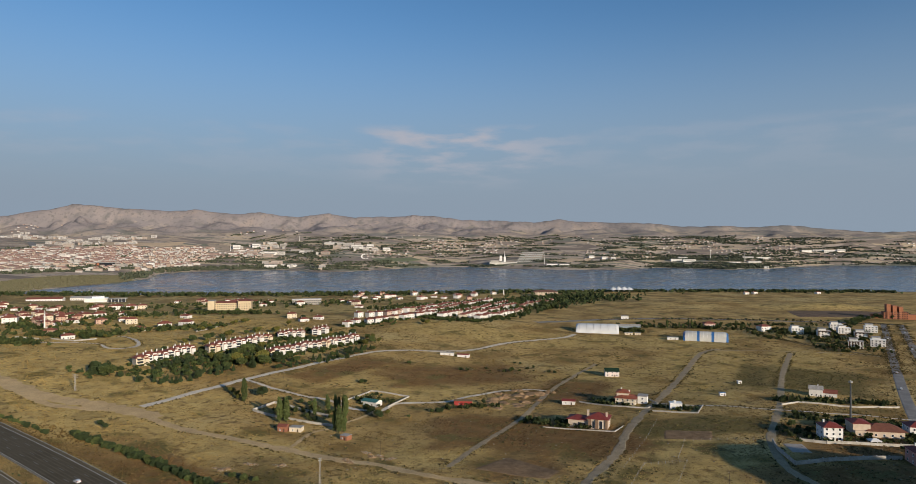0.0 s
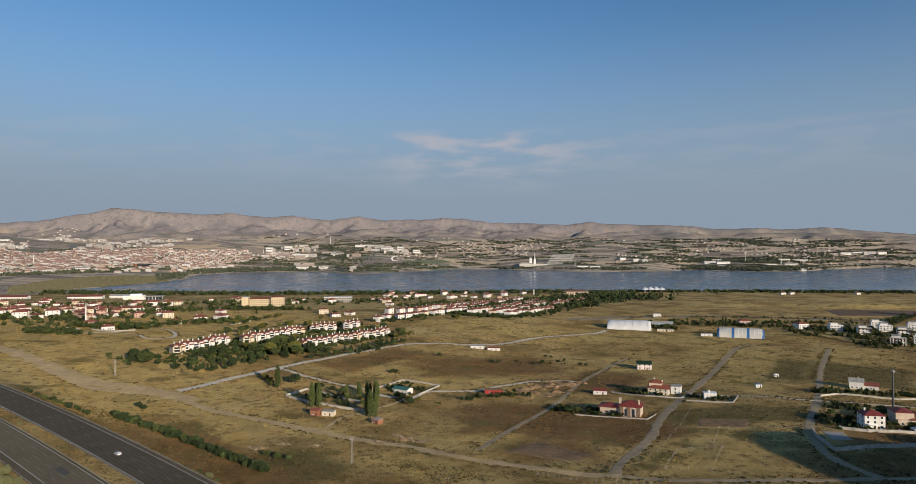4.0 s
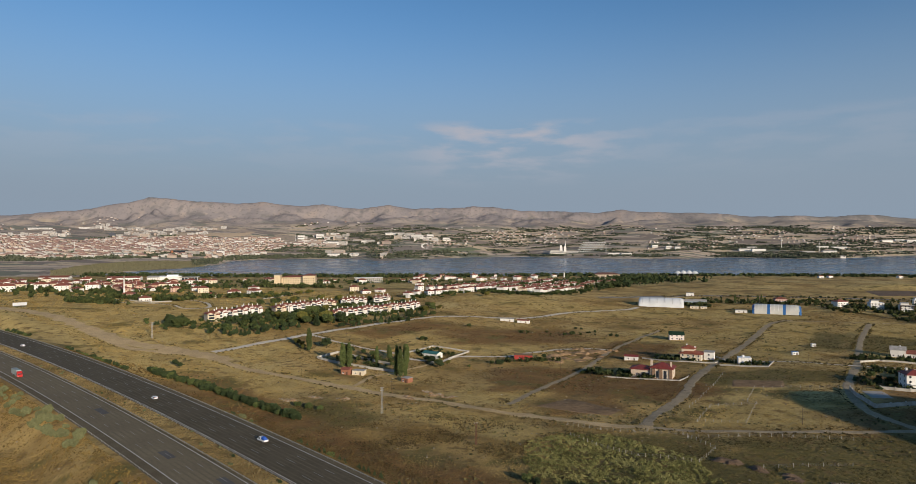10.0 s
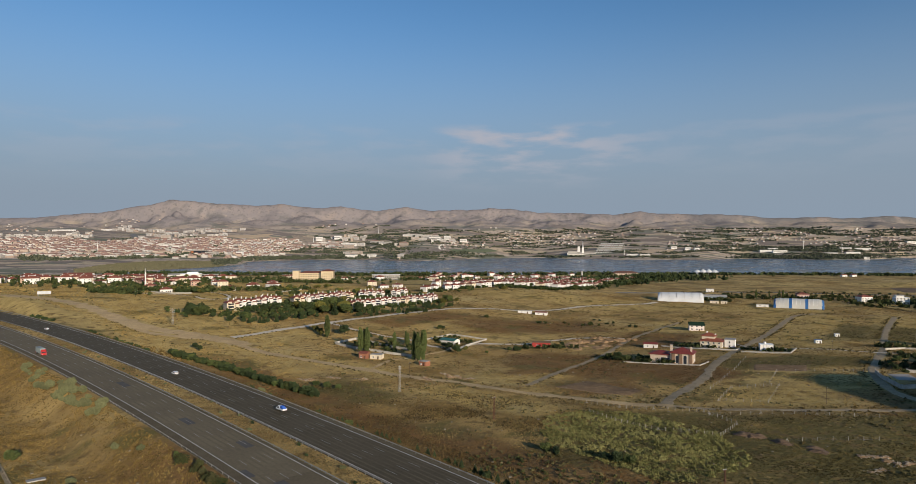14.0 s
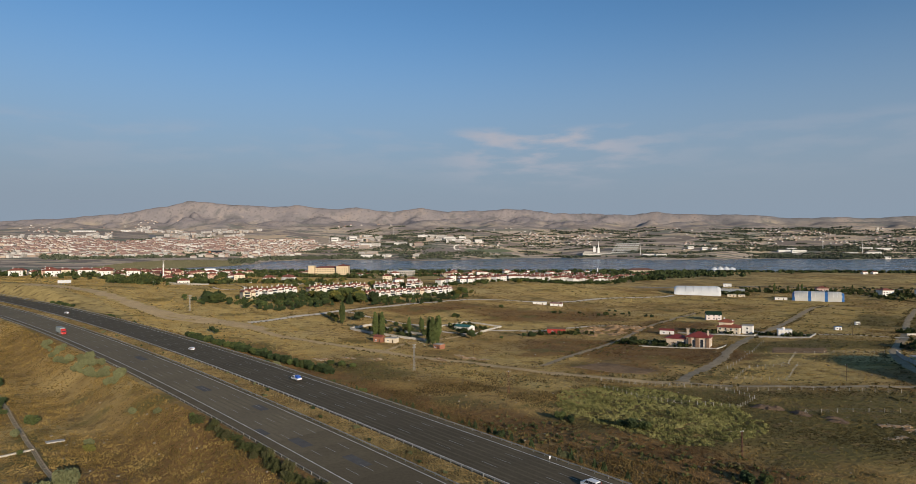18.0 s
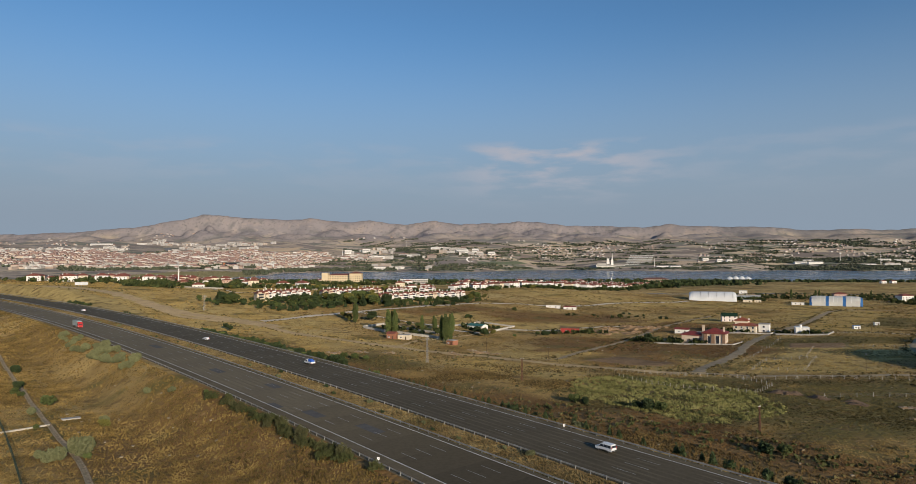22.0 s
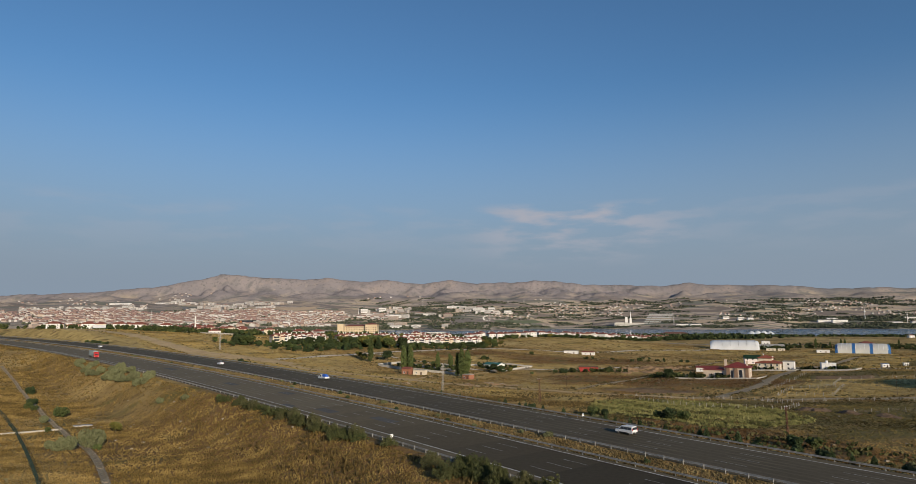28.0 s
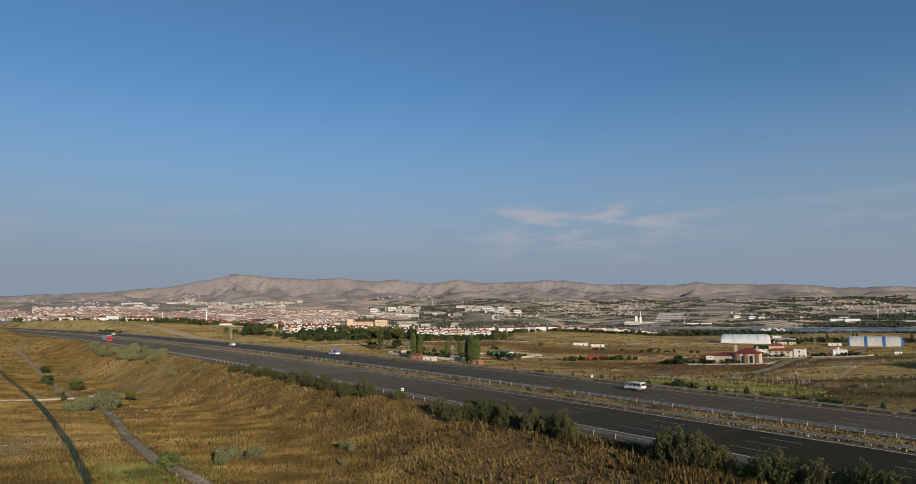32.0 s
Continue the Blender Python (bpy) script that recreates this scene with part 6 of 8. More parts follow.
def many_boxes(x, y, z, sx, sy, sz, turn):
    c, s = np.cos(turn), np.sin(turn)
    v = []
    for dz in (0, 1):
        for a, b in ((-0.5, -0.5), (0.5, -0.5), (0.5, 0.5), (-0.5, 0.5)):
            v.append(np.stack([x + a * sx * c - b * sy * s, y + a * sx * s + b * sy * c, z + dz * sz], -1))
    v = np.stack(v, 1)
    f = np.array([(4, 5, 6, 7), (0, 1, 5, 4), (1, 2, 6, 5), (2, 3, 7, 6), (3, 0, 4, 7)])
    return v.reshape(-1, 3), (f[None] + 8 * np.arange(len(x))[:, None, None]).reshape(-1, 4)


def many_hips(x, y, z, sx, sy, rise, turn):
    c, s = np.cos(turn), np.sin(turn)
    v = []
    for a, b in ((-0.5, -0.5), (0.5, -0.5), (0.5, 0.5), (-0.5, 0.5)):
        v.append(np.stack([x + a * sx * c - b * sy * s, y + a * sx * s + b * sy * c, z], -1))
    for a in (-0.25, 0.25):
        v.append(np.stack([x + a * sx * c, y + a * sx * s, z + rise], -1))
    v = np.stack(v, 1)
    f = np.array([(0, 1, 5, 4), (2, 3, 4, 5), (1, 2, 5, 5), (3, 0, 4, 4)])
    tri = np.array([(0, 1, 5), (0, 5, 4), (2, 3, 4), (2, 4, 5), (1, 2, 5), (3, 0, 4)])
    return v.reshape(-1, 3), (tri[None] + 6 * np.arange(len(x))[:, None, None]).reshape(-1, 3)


R = np.random.default_rng(4)


def far_y(k, s):
    """How far off a place lies across the lake: s runs from the shore (0) to the foot of the hills (1)."""
    far, foot = np.interp(k, FAR_K, FAR_Y), far_frame(np.asarray(k) * 4000.0, 4000.0)[2]
    return far + s * (foot - far)


def far_spots(n, k0, k1, s0, s1, clump=0.0):
    k, s = R.uniform(k0, k1, n), R.uniform(s0, s1, n)
    if clump:
        ck, cs = R.uniform(k0, k1, max(2, n // 14)), R.uniform(s0, s1, max(2, n // 14))
        w = R.integers(0, len(ck), n)
        k, s = ck[w] + R.normal(0, clump, n), np.clip(cs[w] + R.normal(0, clump * 0.7, n), s0, s1)
    y = far_y(k, s)
    return k * y, y


def street_spots(k0, k1, s0, s1, gap_x, gap_y, share, turn):
    """Building plots along straight streets inside a stretch of bearings and distances."""
    ka, sa = np.meshgrid(np.linspace(k0, k1, 30), np.linspace(s0, s1, 12))
    ya = far_y(ka, sa)
    cx, cy = (ka * ya).mean(), ya.mean()
    reach = max(np.ptp(ka * ya), np.ptp(ya))
    a, b = np.meshgrid(np.arange(-reach, reach, gap_x), np.arange(-reach, reach, gap_y))
    a, b = a.ravel() + R.normal(0, gap_x * 0.12, a.size), b.ravel() + R.normal(0, gap_y * 0.10, a.size)
    x, y = cx + a * math.cos(turn) - b * math.sin(turn), cy + a * math.sin(turn) + b * math.cos(turn)
    y = np.maximum(y, 800)
    k = x / y
    far, foot = np.interp(k, FAR_K, FAR_Y), far_frame(k * 4000.0, np.full(len(k), 4000.0))[2]
    s = (y - far) / (foot - far)
    wob = 0.03 * np.sin(x / 130) + 0.02 * np.sin(x / 47)
    patch = np.sin(x / 88 + 1.4 * np.sin(y / 120)) * np.sin(y / 75 + 1.1 * np.sin(x / 140))
    ok = (k > k0) & (k < k1) & (s + wob > s0) & (s + wob < s1) & (y < 4760) & (R.random(len(x)) < share + 0.35 * patch)
    return x[ok], y[ok]


M_PALEWALL, M_OCHREWALL = island("pale town walls", (0.36, 0.335, 0.31), (0.60, 0.57, 0.54)), island("ochre town walls", (0.36, 0.28, 0.23), (0.50, 0.42, 0.35))
M_FARROOF, M_FLATROOF = island("far roof tiles", (0.34, 0.215, 0.175), (0.25, 0.165, 0.14)), island("flat roof felt", (0.36, 0.35, 0.34), (0.55, 0.53, 0.51))
M_FARGLASS = mat("far window bands", (0.16, 0.16, 0.17), (0.22, 0.21, 0.21), 40, 0.6)


def town(label, rows, sx, sy, sz, roofed, ochre, windows=False):
    """One quarter of the far town: walls, roofs and, on slab blocks, bands of windows."""
    xy = [street_spots(*row) for row in rows]
    x, y = np.concatenate([a for a, _ in xy]), np.concatenate([b for _, b in xy])
    turn = np.concatenate([np.full(len(p[0]), row[-1]) for p, row in zip(xy, rows)]) + R.choice([0, 0, 0, 1.571], len(x))
    n, z = len(x), top_np(x, y)
    w, d, h = R.uniform(*sx, n), R.uniform(*sy, n), R.uniform(*sz, n)
    warm = R.random(n) < ochre
    for pick, m_ in ((~warm, M_PALEWALL), (warm, M_OCHREWALL)):
        if pick.any():
            v, f = many_boxes(x[pick], y[pick], z[pick] - 6, w[pick], d[pick], h[pick] + 6, turn[pick])
            tagged(new("far_town", mesh_np("far_town", v, f, m_)), label, "town", kind="stuff")
    red = R.random(n) < roofed
    if red.any():
        v, f = many_hips(x[red], y[red], z[red] + h[red], w[red] + 1.6, d[red] + 1.6, R.uniform(3.0, 5.2, red.sum()), turn[red])
        tagged(new("far_roofs", mesh_np("far_roofs", v, f, M_FARROOF)), "red-brown tiled roofs of the far town", "roofs", kind="stuff")
    v, f = many_boxes(x[~red], y[~red], z[~red] + h[~red], w[~red] + 0.8, d[~red] + 0.8, np.full((~red).sum(), 0.8), turn[~red])
    tagged(new("far_roofs", mesh_np("far_roofs", v, f, M_FLATROOF)), "flat grey roofs of the far town", "roofs", kind="stuff")
    if windows:
        vs, fs, k0 = [], [], 0
        for storey in range(6):
            p = h > 3.2 + storey * 3.0
            v, f = many_boxes(x[p], y[p], z[p] + 1.0 + storey * 3.0, w[p] * 0.86, d[p] + 0.5, np.full(p.sum(), 1.3), turn[p])
            vs.append(v), fs.append(f + k0)
            k0 += len(v)
        tagged(new("far_windows", mesh_np("far_windows", np.concatenate(vs), np.concatenate(fs), M_FARGLASS)), "rows of windows of the far apartment blocks", "windows", kind="stuff")


town("dense old town of pale plastered houses across the lake", [(-0.80, -0.53, 0.36, 0.70, 27, 27, 0.80, 0.12), (-0.55, -0.37, 0.32, 0.70, 27, 27, 0.80, 0.2), (-0.40, -0.30, 0.34, 0.60, 29, 32, 0.6, 0.1), (-1.12, -0.78, 0.40, 0.74, 29, 31, 0.7, 0.3)], (12, 30), (10, 15), (4.5, 10), 0.8, 0.35)
town("lower lakeside quarter of the far town", [(-0.95, -0.52, 0.25, 0.36, 33, 36, 0.62, 0.1), (-0.50, -0.40, 0.16, 0.33, 38, 38, 0.5, 0.1)], (16, 42), (10, 15), (6, 11), 0.6, 0.3)
town("white apartment blocks in long rows above the far town", [(-0.69, -0.46, 0.94, 0.975, 30, 60, 1.0, 0.02), (-0.63, -0.52, 0.80, 0.89, 34, 50, 0.6, 0.05), (-0.98, -0.73, 0.74, 0.86, 36, 48, 0.55, 0.2), (-0.545, -0.49, 0.93, 0.96, 36, 30, 0.9, 0.0), (-0.525, -0.495, 0.74, 0.80, 30, 40, 0.9, 0.0), (-0.42, -0.405, 0.88, 0.92, 26, 40, 1.0, 0.0)], (20, 34), (11, 14), (9, 14), 0.1, 0.12, True)
town("pale slab blocks and offices among trees across the lake", [(-0.36, -0.26, 0.60, 0.78, 48, 62, 0.55, 0.06), (-0.33, -0.20, 0.36, 0.56, 52, 60, 0.5, 0.0), (-0.20, -0.10, 0.58, 0.76, 56, 70, 0.45, 0.02), (-0.31, -0.16, 0.06, 0.18, 60, 60, 0.35, 0.0), (-0.66, -0.55, 0.60, 0.80, 60, 70, 0.25, 0.1)], (26, 62), (12, 18), (9, 17), 0.25, 0.3, True)
town("villages of small white houses across the lake", [(-0.05, 0.06, 0.50, 0.82, 22, 34, 0.5, 0.3), (-0.14, -0.02, 0.42, 0.66, 24, 34, 0.42, 0.1), (0.19, 0.30, 0.30, 0.58, 26, 36, 0.36, 0.3), (0.30, 0.52, 0.50, 0.98, 28, 36, 0.22, 0.2), (-0.34, -0.24, 1.04, 1.12, 34, 30, 0.3, 0.1), (0.50, 0.72, 0.2, 0.9, 34, 44, 0.2, 0.2), (-0.2, 0.3, 0.7, 1.0, 34, 44, 0.16, 0.0), (-1.0, -0.6, 0.98, 1.12, 50, 40, 0.16, 0.0)], (8, 14), (7, 10), (3, 5.5), 0.6, 0.25)


def far_wood(name, x, y, h, w, material, label, m=7, cat="woods"):
    """Tree crowns far off, each an uneven tuft of sprays."""
    n = len(x)
    z = top_np(x, y)
    px, py = np.repeat(x, m) + R.normal(0, 1, n * m) * np.repeat(w, m) * 0.3, np.repeat(y, m) + R.normal(0, 1, n * m) * np.repeat(w, m) * 0.3
    pz = np.repeat(z, m) + R.uniform(0.15, 0.85, n * m) * np.repeat(h, m)
    s = R.uniform(0.25, 0.5, n * m) * np.repeat(w, m)
    a = R.uniform(0, 6.28, n * m)
    dx, dy = np.cos(a) * s, np.sin(a) * s
    v = np.stack([np.stack([px - dx, py - dy, pz], -1), np.stack([px + dy * 0.4, py - dx * 0.4, pz - s * 0.7], -1), np.stack([px + dx, py + dy, pz], -1), np.stack([px - dy * 0.4, py + dx * 0.4, pz + s * 0.9], -1)], 1).reshape(-1, 3)
    f = (np.array([(0, 1, 2), (0, 2, 3)])[None] + 4 * np.arange(n * m)[:, None, None]).reshape(-1, 3)
    tagged(new(name, mesh_np(name, v, f, material)), label, cat, kind="stuff")


# leaf green greyed and lifted, so the haze sits in the colour
M_FARLEAF = island("hazed far foliage", (0.052, 0.066, 0.046), (0.098, 0.106, 0.068))
fx, fy = [], []
for row in ((900, -0.86, -0.50, 0.22, 0.31, 0.0), (500, -1.1, -0.5, 0.30, 0.80, 0.012), (700, -0.52, -0.26, 0.02, 0.14, 0.0), (520, -0.40, -0.20, 0.22, 0.46, 0.012), (420, -0.30, -0.14, 0.5, 0.80, 0.010), (360, -0.24, -0.09, 0.02, 0.28, 0.010), (260, -0.12, 0.06, 0.35, 0.8, 0.012), (160, -0.1, 0.18, 0.0, 0.10, 0.008), (150, 0.10, 0.22, 0.02, 0.14, 0.006),
            (900, 0.26, 0.47, 0.28, 0.44, 0.010), (1000, 0.30, 0.48, 0.01, 0.15, 0.009), (420, 0.36, 0.55, 0.78, 0.96, 0.010), (300, 0.28, 0.42, 0.9, 1.02, 0.008), (420, 0.44, 0.72, 0.25, 0.60, 0.012), (700, 0.1, 0.72, 0.4, 1.0, 0.007), (500, -0.2, 0.3, 0.4, 0.95, 0.006), (300, 0.45, 0.75, 0.02, 0.16, 0.010), (120, -0.5, 0.1, 0.9, 1.05, 0.004)):
    a, b = far_spots(*row)
    fx.append(a), fy.append(b)
for _ in range(150):
    k, s0, n = R.uniform(-0.35, 0.75), R.uniform(0.1, 1.0), int(R.integers(10, 34))
    kk = k + np.arange(n) * R.uniform(0.0012, 0.0026)
    ss = np.clip(s0 + np.arange(n) * R.uniform(-0.006, 0.006) + R.normal(0, 0.004, n), 0.01, 1.05)
    yy = far_y(kk, ss)
    fx.append(kk * yy), fy.append(yy)
fx, fy = np.concatenate(fx), np.concatenate(fy)
ok = fy < 4780
fx, fy = fx[ok], fy[ok]
far_wood("far_trees", fx, fy, R.uniform(3, 9, len(fx)), R.uniform(6, 14, len(fx)), M_FARLEAF, "groves, hedges and orchards across the lake")
# woods along the near shore
n = 1500
sx_ = R.uniform(-1150, 1150, n)
sy_ = near_shore(sx_) - np.abs(R.normal(0, 34, n)) - 8
clear = ~((np.abs(sx_ - 425) < 45) & (sy_ < 1735))
low = np.where(sx_ > 230, 0.62, 1.0)
far_wood("shore_trees", sx_[clear], sy_[clear], (R.uniform(4, 10, n) * low)[clear], R.uniform(5, 9, n)[clear], island("shore foliage", (0.022, 0.038, 0.014), (0.06, 0.07, 0.025)), "belt of trees along the near lake shore")
n = 420
a = R.uniform(0, 0.75, n)
far_wood("park_trees", 110 + 300 * a + R.normal(0, 45, n), 1330 + 330 * a + R.normal(0, 60, n), R.uniform(7, 13, n), R.uniform(6, 10, n), island("park foliage", (0.022, 0.036, 0.014), (0.05, 0.062, 0.022)), "wooded park on the rise by the lake")
# reeds at the lake's western end
n = 6000
k, y = R.uniform(-0.76, -0.50, n), R.uniform(0, 1, n)
far = np.interp(k, FAR_K, FAR_Y)
yy = far + y * (170 + 160 * np.sin((k + 0.76) * 12))
far_wood("reed_bed", k * yy, yy, R.uniform(1, 2.0, n), R.uniform(3, 6.5, n), island("reeds", (0.118, 0.114, 0.068), (0.165, 0.152, 0.092)), "olive reed bed at the lake's western end")
# villas and boathouses on the near shore
shore_house = small_house("small white lakeside house with red roof", 12, 9, 5, M_WHITE, M_ROOF, "lakeside houses", 2, floors=1)
for i, (x, y) in enumerate(((735, 1660), (760, 1668), (40, 1660), (90, 1655), (-60, 1665), (920, 1665))):
    m = seat(x, y, 10 + i * 7 % 30, 4)
    if i == 0:
        shore_house.matrix_basis = m
    else:
        copy_thing(shore_house, m)
club = thing("club_house", "brown lakeside club house on a wooded rise", "building", at=seat(215, 1615, 5, 12))
part("wall", Geo().box(0, 0, -2, 60, 22, 12), M_BEIGE, club)
part("roof", Geo().hip(0, 0, 10, 60, 22, 4, 1.2), mat("brown shingles", (0.16, 0.08, 0.06), (0.12, 0.06, 0.045), 3, 0.9), club)
bays(club, 60, 22, 3, 0, 3.2, 14, 4, 2.2, 1.8, sides="f")
obelisk = thing("obelisk", "slim white obelisk among the shore trees", "monument", at=seat(115, 1640, 0, 0))
part("shaft", Geo().box(0, 0, -1, 2.6, 2.6, 13, 0.3, 0.7), M_WHITE, obelisk)
part("cap", Geo().box(0, 0, 12, 1.8, 1.8, 2, 0.3, 0.05), M_WHITE, obelisk)
# landmarks across the lake
def landmark(name, label, k, s, build, cat):
    y = float(far_y(k, s))
    t = thing(name, label, cat, at=pose(k * y, y, top(k * y, y), 0, 0, 0))
    build(t)


def stadium(t):
    part("podium", Geo().box(-10, 0, -12, 150, 40, 20), M_GREYSHEET, t)
    part("window_band", Geo().box(-10, -20.2, 2, 140, 0.5, 3), M_FARGLASS, t)
    part("hall", Geo().box(-56, 10, 8, 46, 24, 8), M_CONC, t)
    part("tower", Geo().box(0, 10, 0, 13, 13, 36, 0, 0.8).tube((0, 10, 36), (0, 10, 70), 3.5, 0.6, 8), M_WHITE, t)
    part("stair_block", Geo().box(-22, 12, 12, 16, 14, 30, 0, 0.7), M_WHITE, t)
    for i in range(10):
        g = Geo()
        for j in range(6):
            g.gable(70 + i * 13 + j * 8, 8 + j * 22, 6 + j * 9.5, 9, 18, 5, 0.3)
        part("vault", g, M_GREYSHEET, t)


landmark("exhibition_hall", "white complex with a slim tower and rows of vaulted roofs", 0.072, 0.17, stadium, "building")
for k, s, h in ((0.133, 0.16, 56), (0.388, 0.34, 70), (0.441, 0.22, 70), (-0.72, 0.4, 44), (-0.244, 0.86, 44), (-0.35, 0.6, 40)):
    landmark("mast", "tall slim mast across the lake", k, s, lambda t, h=h: (part("shaft", Geo().tube((0, 0, -2), (0, 0, h * 0.7), 1.6, 0.8, 6), M_WHITE, t), part("antenna", Geo().tube((0, 0, h * 0.7), (0, 0, h), 0.5, 0.2, 5), M_WHITE, t)), "mast")
for k, s, w, h in ((0.535, 0.56, 60, 9), (0.552, 0.57, 60, 10), (0.57, 0.55, 70, 12), (0.588, 0.58, 50, 12), (0.335, 0.25, 60, 9), (0.355, 0.24, 70, 10), (0.345, 0.33, 50, 8), (0.445, 0.36, 60, 8), (0.468, 0.34, 80, 8), (0.425, 0.19, 60, 8), (0.455, 0.21, 70, 8), (0.473, 0.02, 26, 7), (0.145, 0.10, 60, 12), (0.163, 0.11, 50, 11), (0.225, 0.33, 30, 12), (0.238, 0.31, 26, 12), (0.205, 0.37, 30, 11), (-0.235, 0.52, 60, 12), (-0.255, 0.10, 44, 12), (-0.288, 0.09, 60, 12), (-0.155, 0.67, 70, 18), (-0.135, 0.68, 40, 22), (-0.11, 0.60, 40, 16), (-0.44, 0.55, 70, 12), (-0.48, 0.29, 70, 12), (-0.34, 0.66, 40, 22), (-0.31, 0.68, 44, 22), (-0.292, 0.46, 90, 16), (-0.78, 1.0, 150, 8), (-0.70, 1.02, 90, 8), (-0.64, 0.27, 60, 10), (-0.19, 0.77, 120, 10)):
    landmark("works_hall", "long pale flat hall across the lake", k, s, lambda t, w=w, h=h: (part("wall", Geo().box(0, 0, -6, w, 22, h + 6), M_WHITE, t), part("roof", Geo().gable(0, 0, h, w, 22, 2.2, 0.6), M_CONC, t), part("window_band", Geo().box(0, -11.1, h * 0.35, w * 0.9, 0.4, h * 0.22), M_FARGLASS, t)), "works hall")
landmark("stadium_hall", "dark glazed hall with a pale roof by the far shore", -0.545, 0.30, lambda t: (part("wall", Geo().box(0, 0, -4, 80, 34, 17), M_GLASS, t), part("roof", Geo().box(0, 0, 13, 88, 42, 1.6), M_CONC, t), part("red_panel", Geo().box(-14, -17.4, 3, 10, 0.6, 9), M_ORANGE, t), part("grey_annex", Geo().box(68, 0, -4, 50, 30, 13), M_CONC, t)), "hall")


def far_field(name, label, k0, k1, s0, s1, material, cat, slant=0.0):
    """A field laid over the far plain, with slanting sides."""
    rows_ = []
    for j in range(9):
        s = s0 + (s1 - s0) * j / 8
        row = []
        for i in range(15):
            k = k0 + (k1 - k0) * i / 14 + slant * j / 8
            y = float(far_y(k, s)) + 6 * math.sin(i * 1.1)
            row.append((k * y, y, top(k * y, y) + (-1.0 if i in (0, 14) or j in (0, 8) else 1.6)))
        rows_.append(row)
    g = Geo()
    for a, b in zip(rows_, rows_[1:]):
        g.sheet(a, b)
    solid(name, g, material, label, cat, kind="structure", smooth=True)


M_STUBBLE = mat("ochre stubble", (0.56, 0.42, 0.28), (0.49, 0.37, 0.25), 60, 1.0, fine=0.2)
M_FARPLOUGH = mat("dark far tilth", (0.24, 0.20, 0.165), (0.29, 0.24, 0.195), 40, 1.0, fine=0.2)
M_FARGREEN = mat("irrigated green", (0.13, 0.155, 0.085), (0.165, 0.18, 0.105), 40, 1.0, fine=0.2)
for word, k0, k1, s0, s1, m_, sl in (("ochre stubble field above the far shore", -0.265, -0.205, 0.18, 0.40, M_STUBBLE, -0.012), ("dark ploughed field above the far shore", -0.20, -0.13, 0.20, 0.42, M_FARPLOUGH, 0.0), ("irrigated green field above the far shore", -0.12, -0.05, 0.24, 0.36, M_FARGREEN, -0.02), ("ochre stubble hill above the far town", -0.56, -0.43, 0.76, 0.86, M_STUBBLE, 0.02), ("ochre stubble field on the far plain", 0.13, 0.20, 0.24, 0.36, M_STUBBLE, 0.01), ("irrigated green field beside the far shore", -0.33, -0.22, 0.20, 0.27, M_FARGREEN, 0.0), ("dark tilth on the far plain", 0.02, 0.10, 0.60, 0.68, M_FARPLOUGH, 0.01), ("dark tilth on the far plain", 0.46, 0.52, 0.3, 0.36, M_FARPLOUGH, 0.01)):
    far_field("field", word, k0, k1, s0, s1, m_, "field", sl)
far_field("road", "grey avenue climbing through the far town", -0.652, -0.640, 0.56, 0.90, M_BOULEVARD, "road", -0.012)
crescent = Geo()
for i in range(13):
    a0 = math.radians(40 + i * 24 - 4)
    thick_ = 7 * math.sin(math.pi * i / 12) + 0.5
    crescent.box(22 * math.cos(a0), 0, 22 * math.sin(a0) * 0.6, thick_, 1.2, 6)
ky = float(far_y(-0.142, 0.34))
solid("hillside_sign", crescent, M_WHITE, "white crescent sign laid out on a dark hillside field", "sign").matrix_basis = pose(-0.142 * ky, ky, top(-0.142 * ky, ky) + 12)

# orchards and garden trees of the settlement and the estate
gx_, gy_ = [], []
for n, ax, ay, bx, by, wide in ((240, -700, 800, -470, 790, 40), (120, -460, 715, -395, 735, 9), (60, -400, 760, -318, 868, 6), (150, -900, 1010, -520, 1130, 26), (50, -560, 890, -470, 900, 9), (50, -500, 955, -420, 985, 16), (220, -520, 1150, -200, 1420, 60), (60, -430, 1010, -310, 1040, 8), (70, -470, 650, -425, 640, 7)):
    f = R.uniform(0, 1, n)
    gx_.append(ax + (bx - ax) * f + R.normal(0, wide, n))
    gy_.append(ay + (by - ay) * f + R.normal(0, wide, n))
gx_, gy_ = np.concatenate(gx_), np.concatenate(gy_)
far_wood("settlement_trees", gx_, gy_, R.uniform(2.5, 7, len(gx_)), R.uniform(3, 6, len(gx_)), island("garden foliage", (0.022, 0.036, 0.012), (0.070, 0.080, 0.026)), "garden trees and hedges between the settlement houses", 14)
n = 640
a, b = R.uniform(0, 1, n), R.uniform(-1, 1, n)
far_wood("estate_trees", -60 + 170 * a + 110 * b, 1110 + 230 * a - 60 * b, R.uniform(4, 9.5, n), R.uniform(4, 6.5, n), island("estate foliage", (0.026, 0.042, 0.014), (0.065, 0.075, 0.025)), "garden trees between the estate terraces", 10)

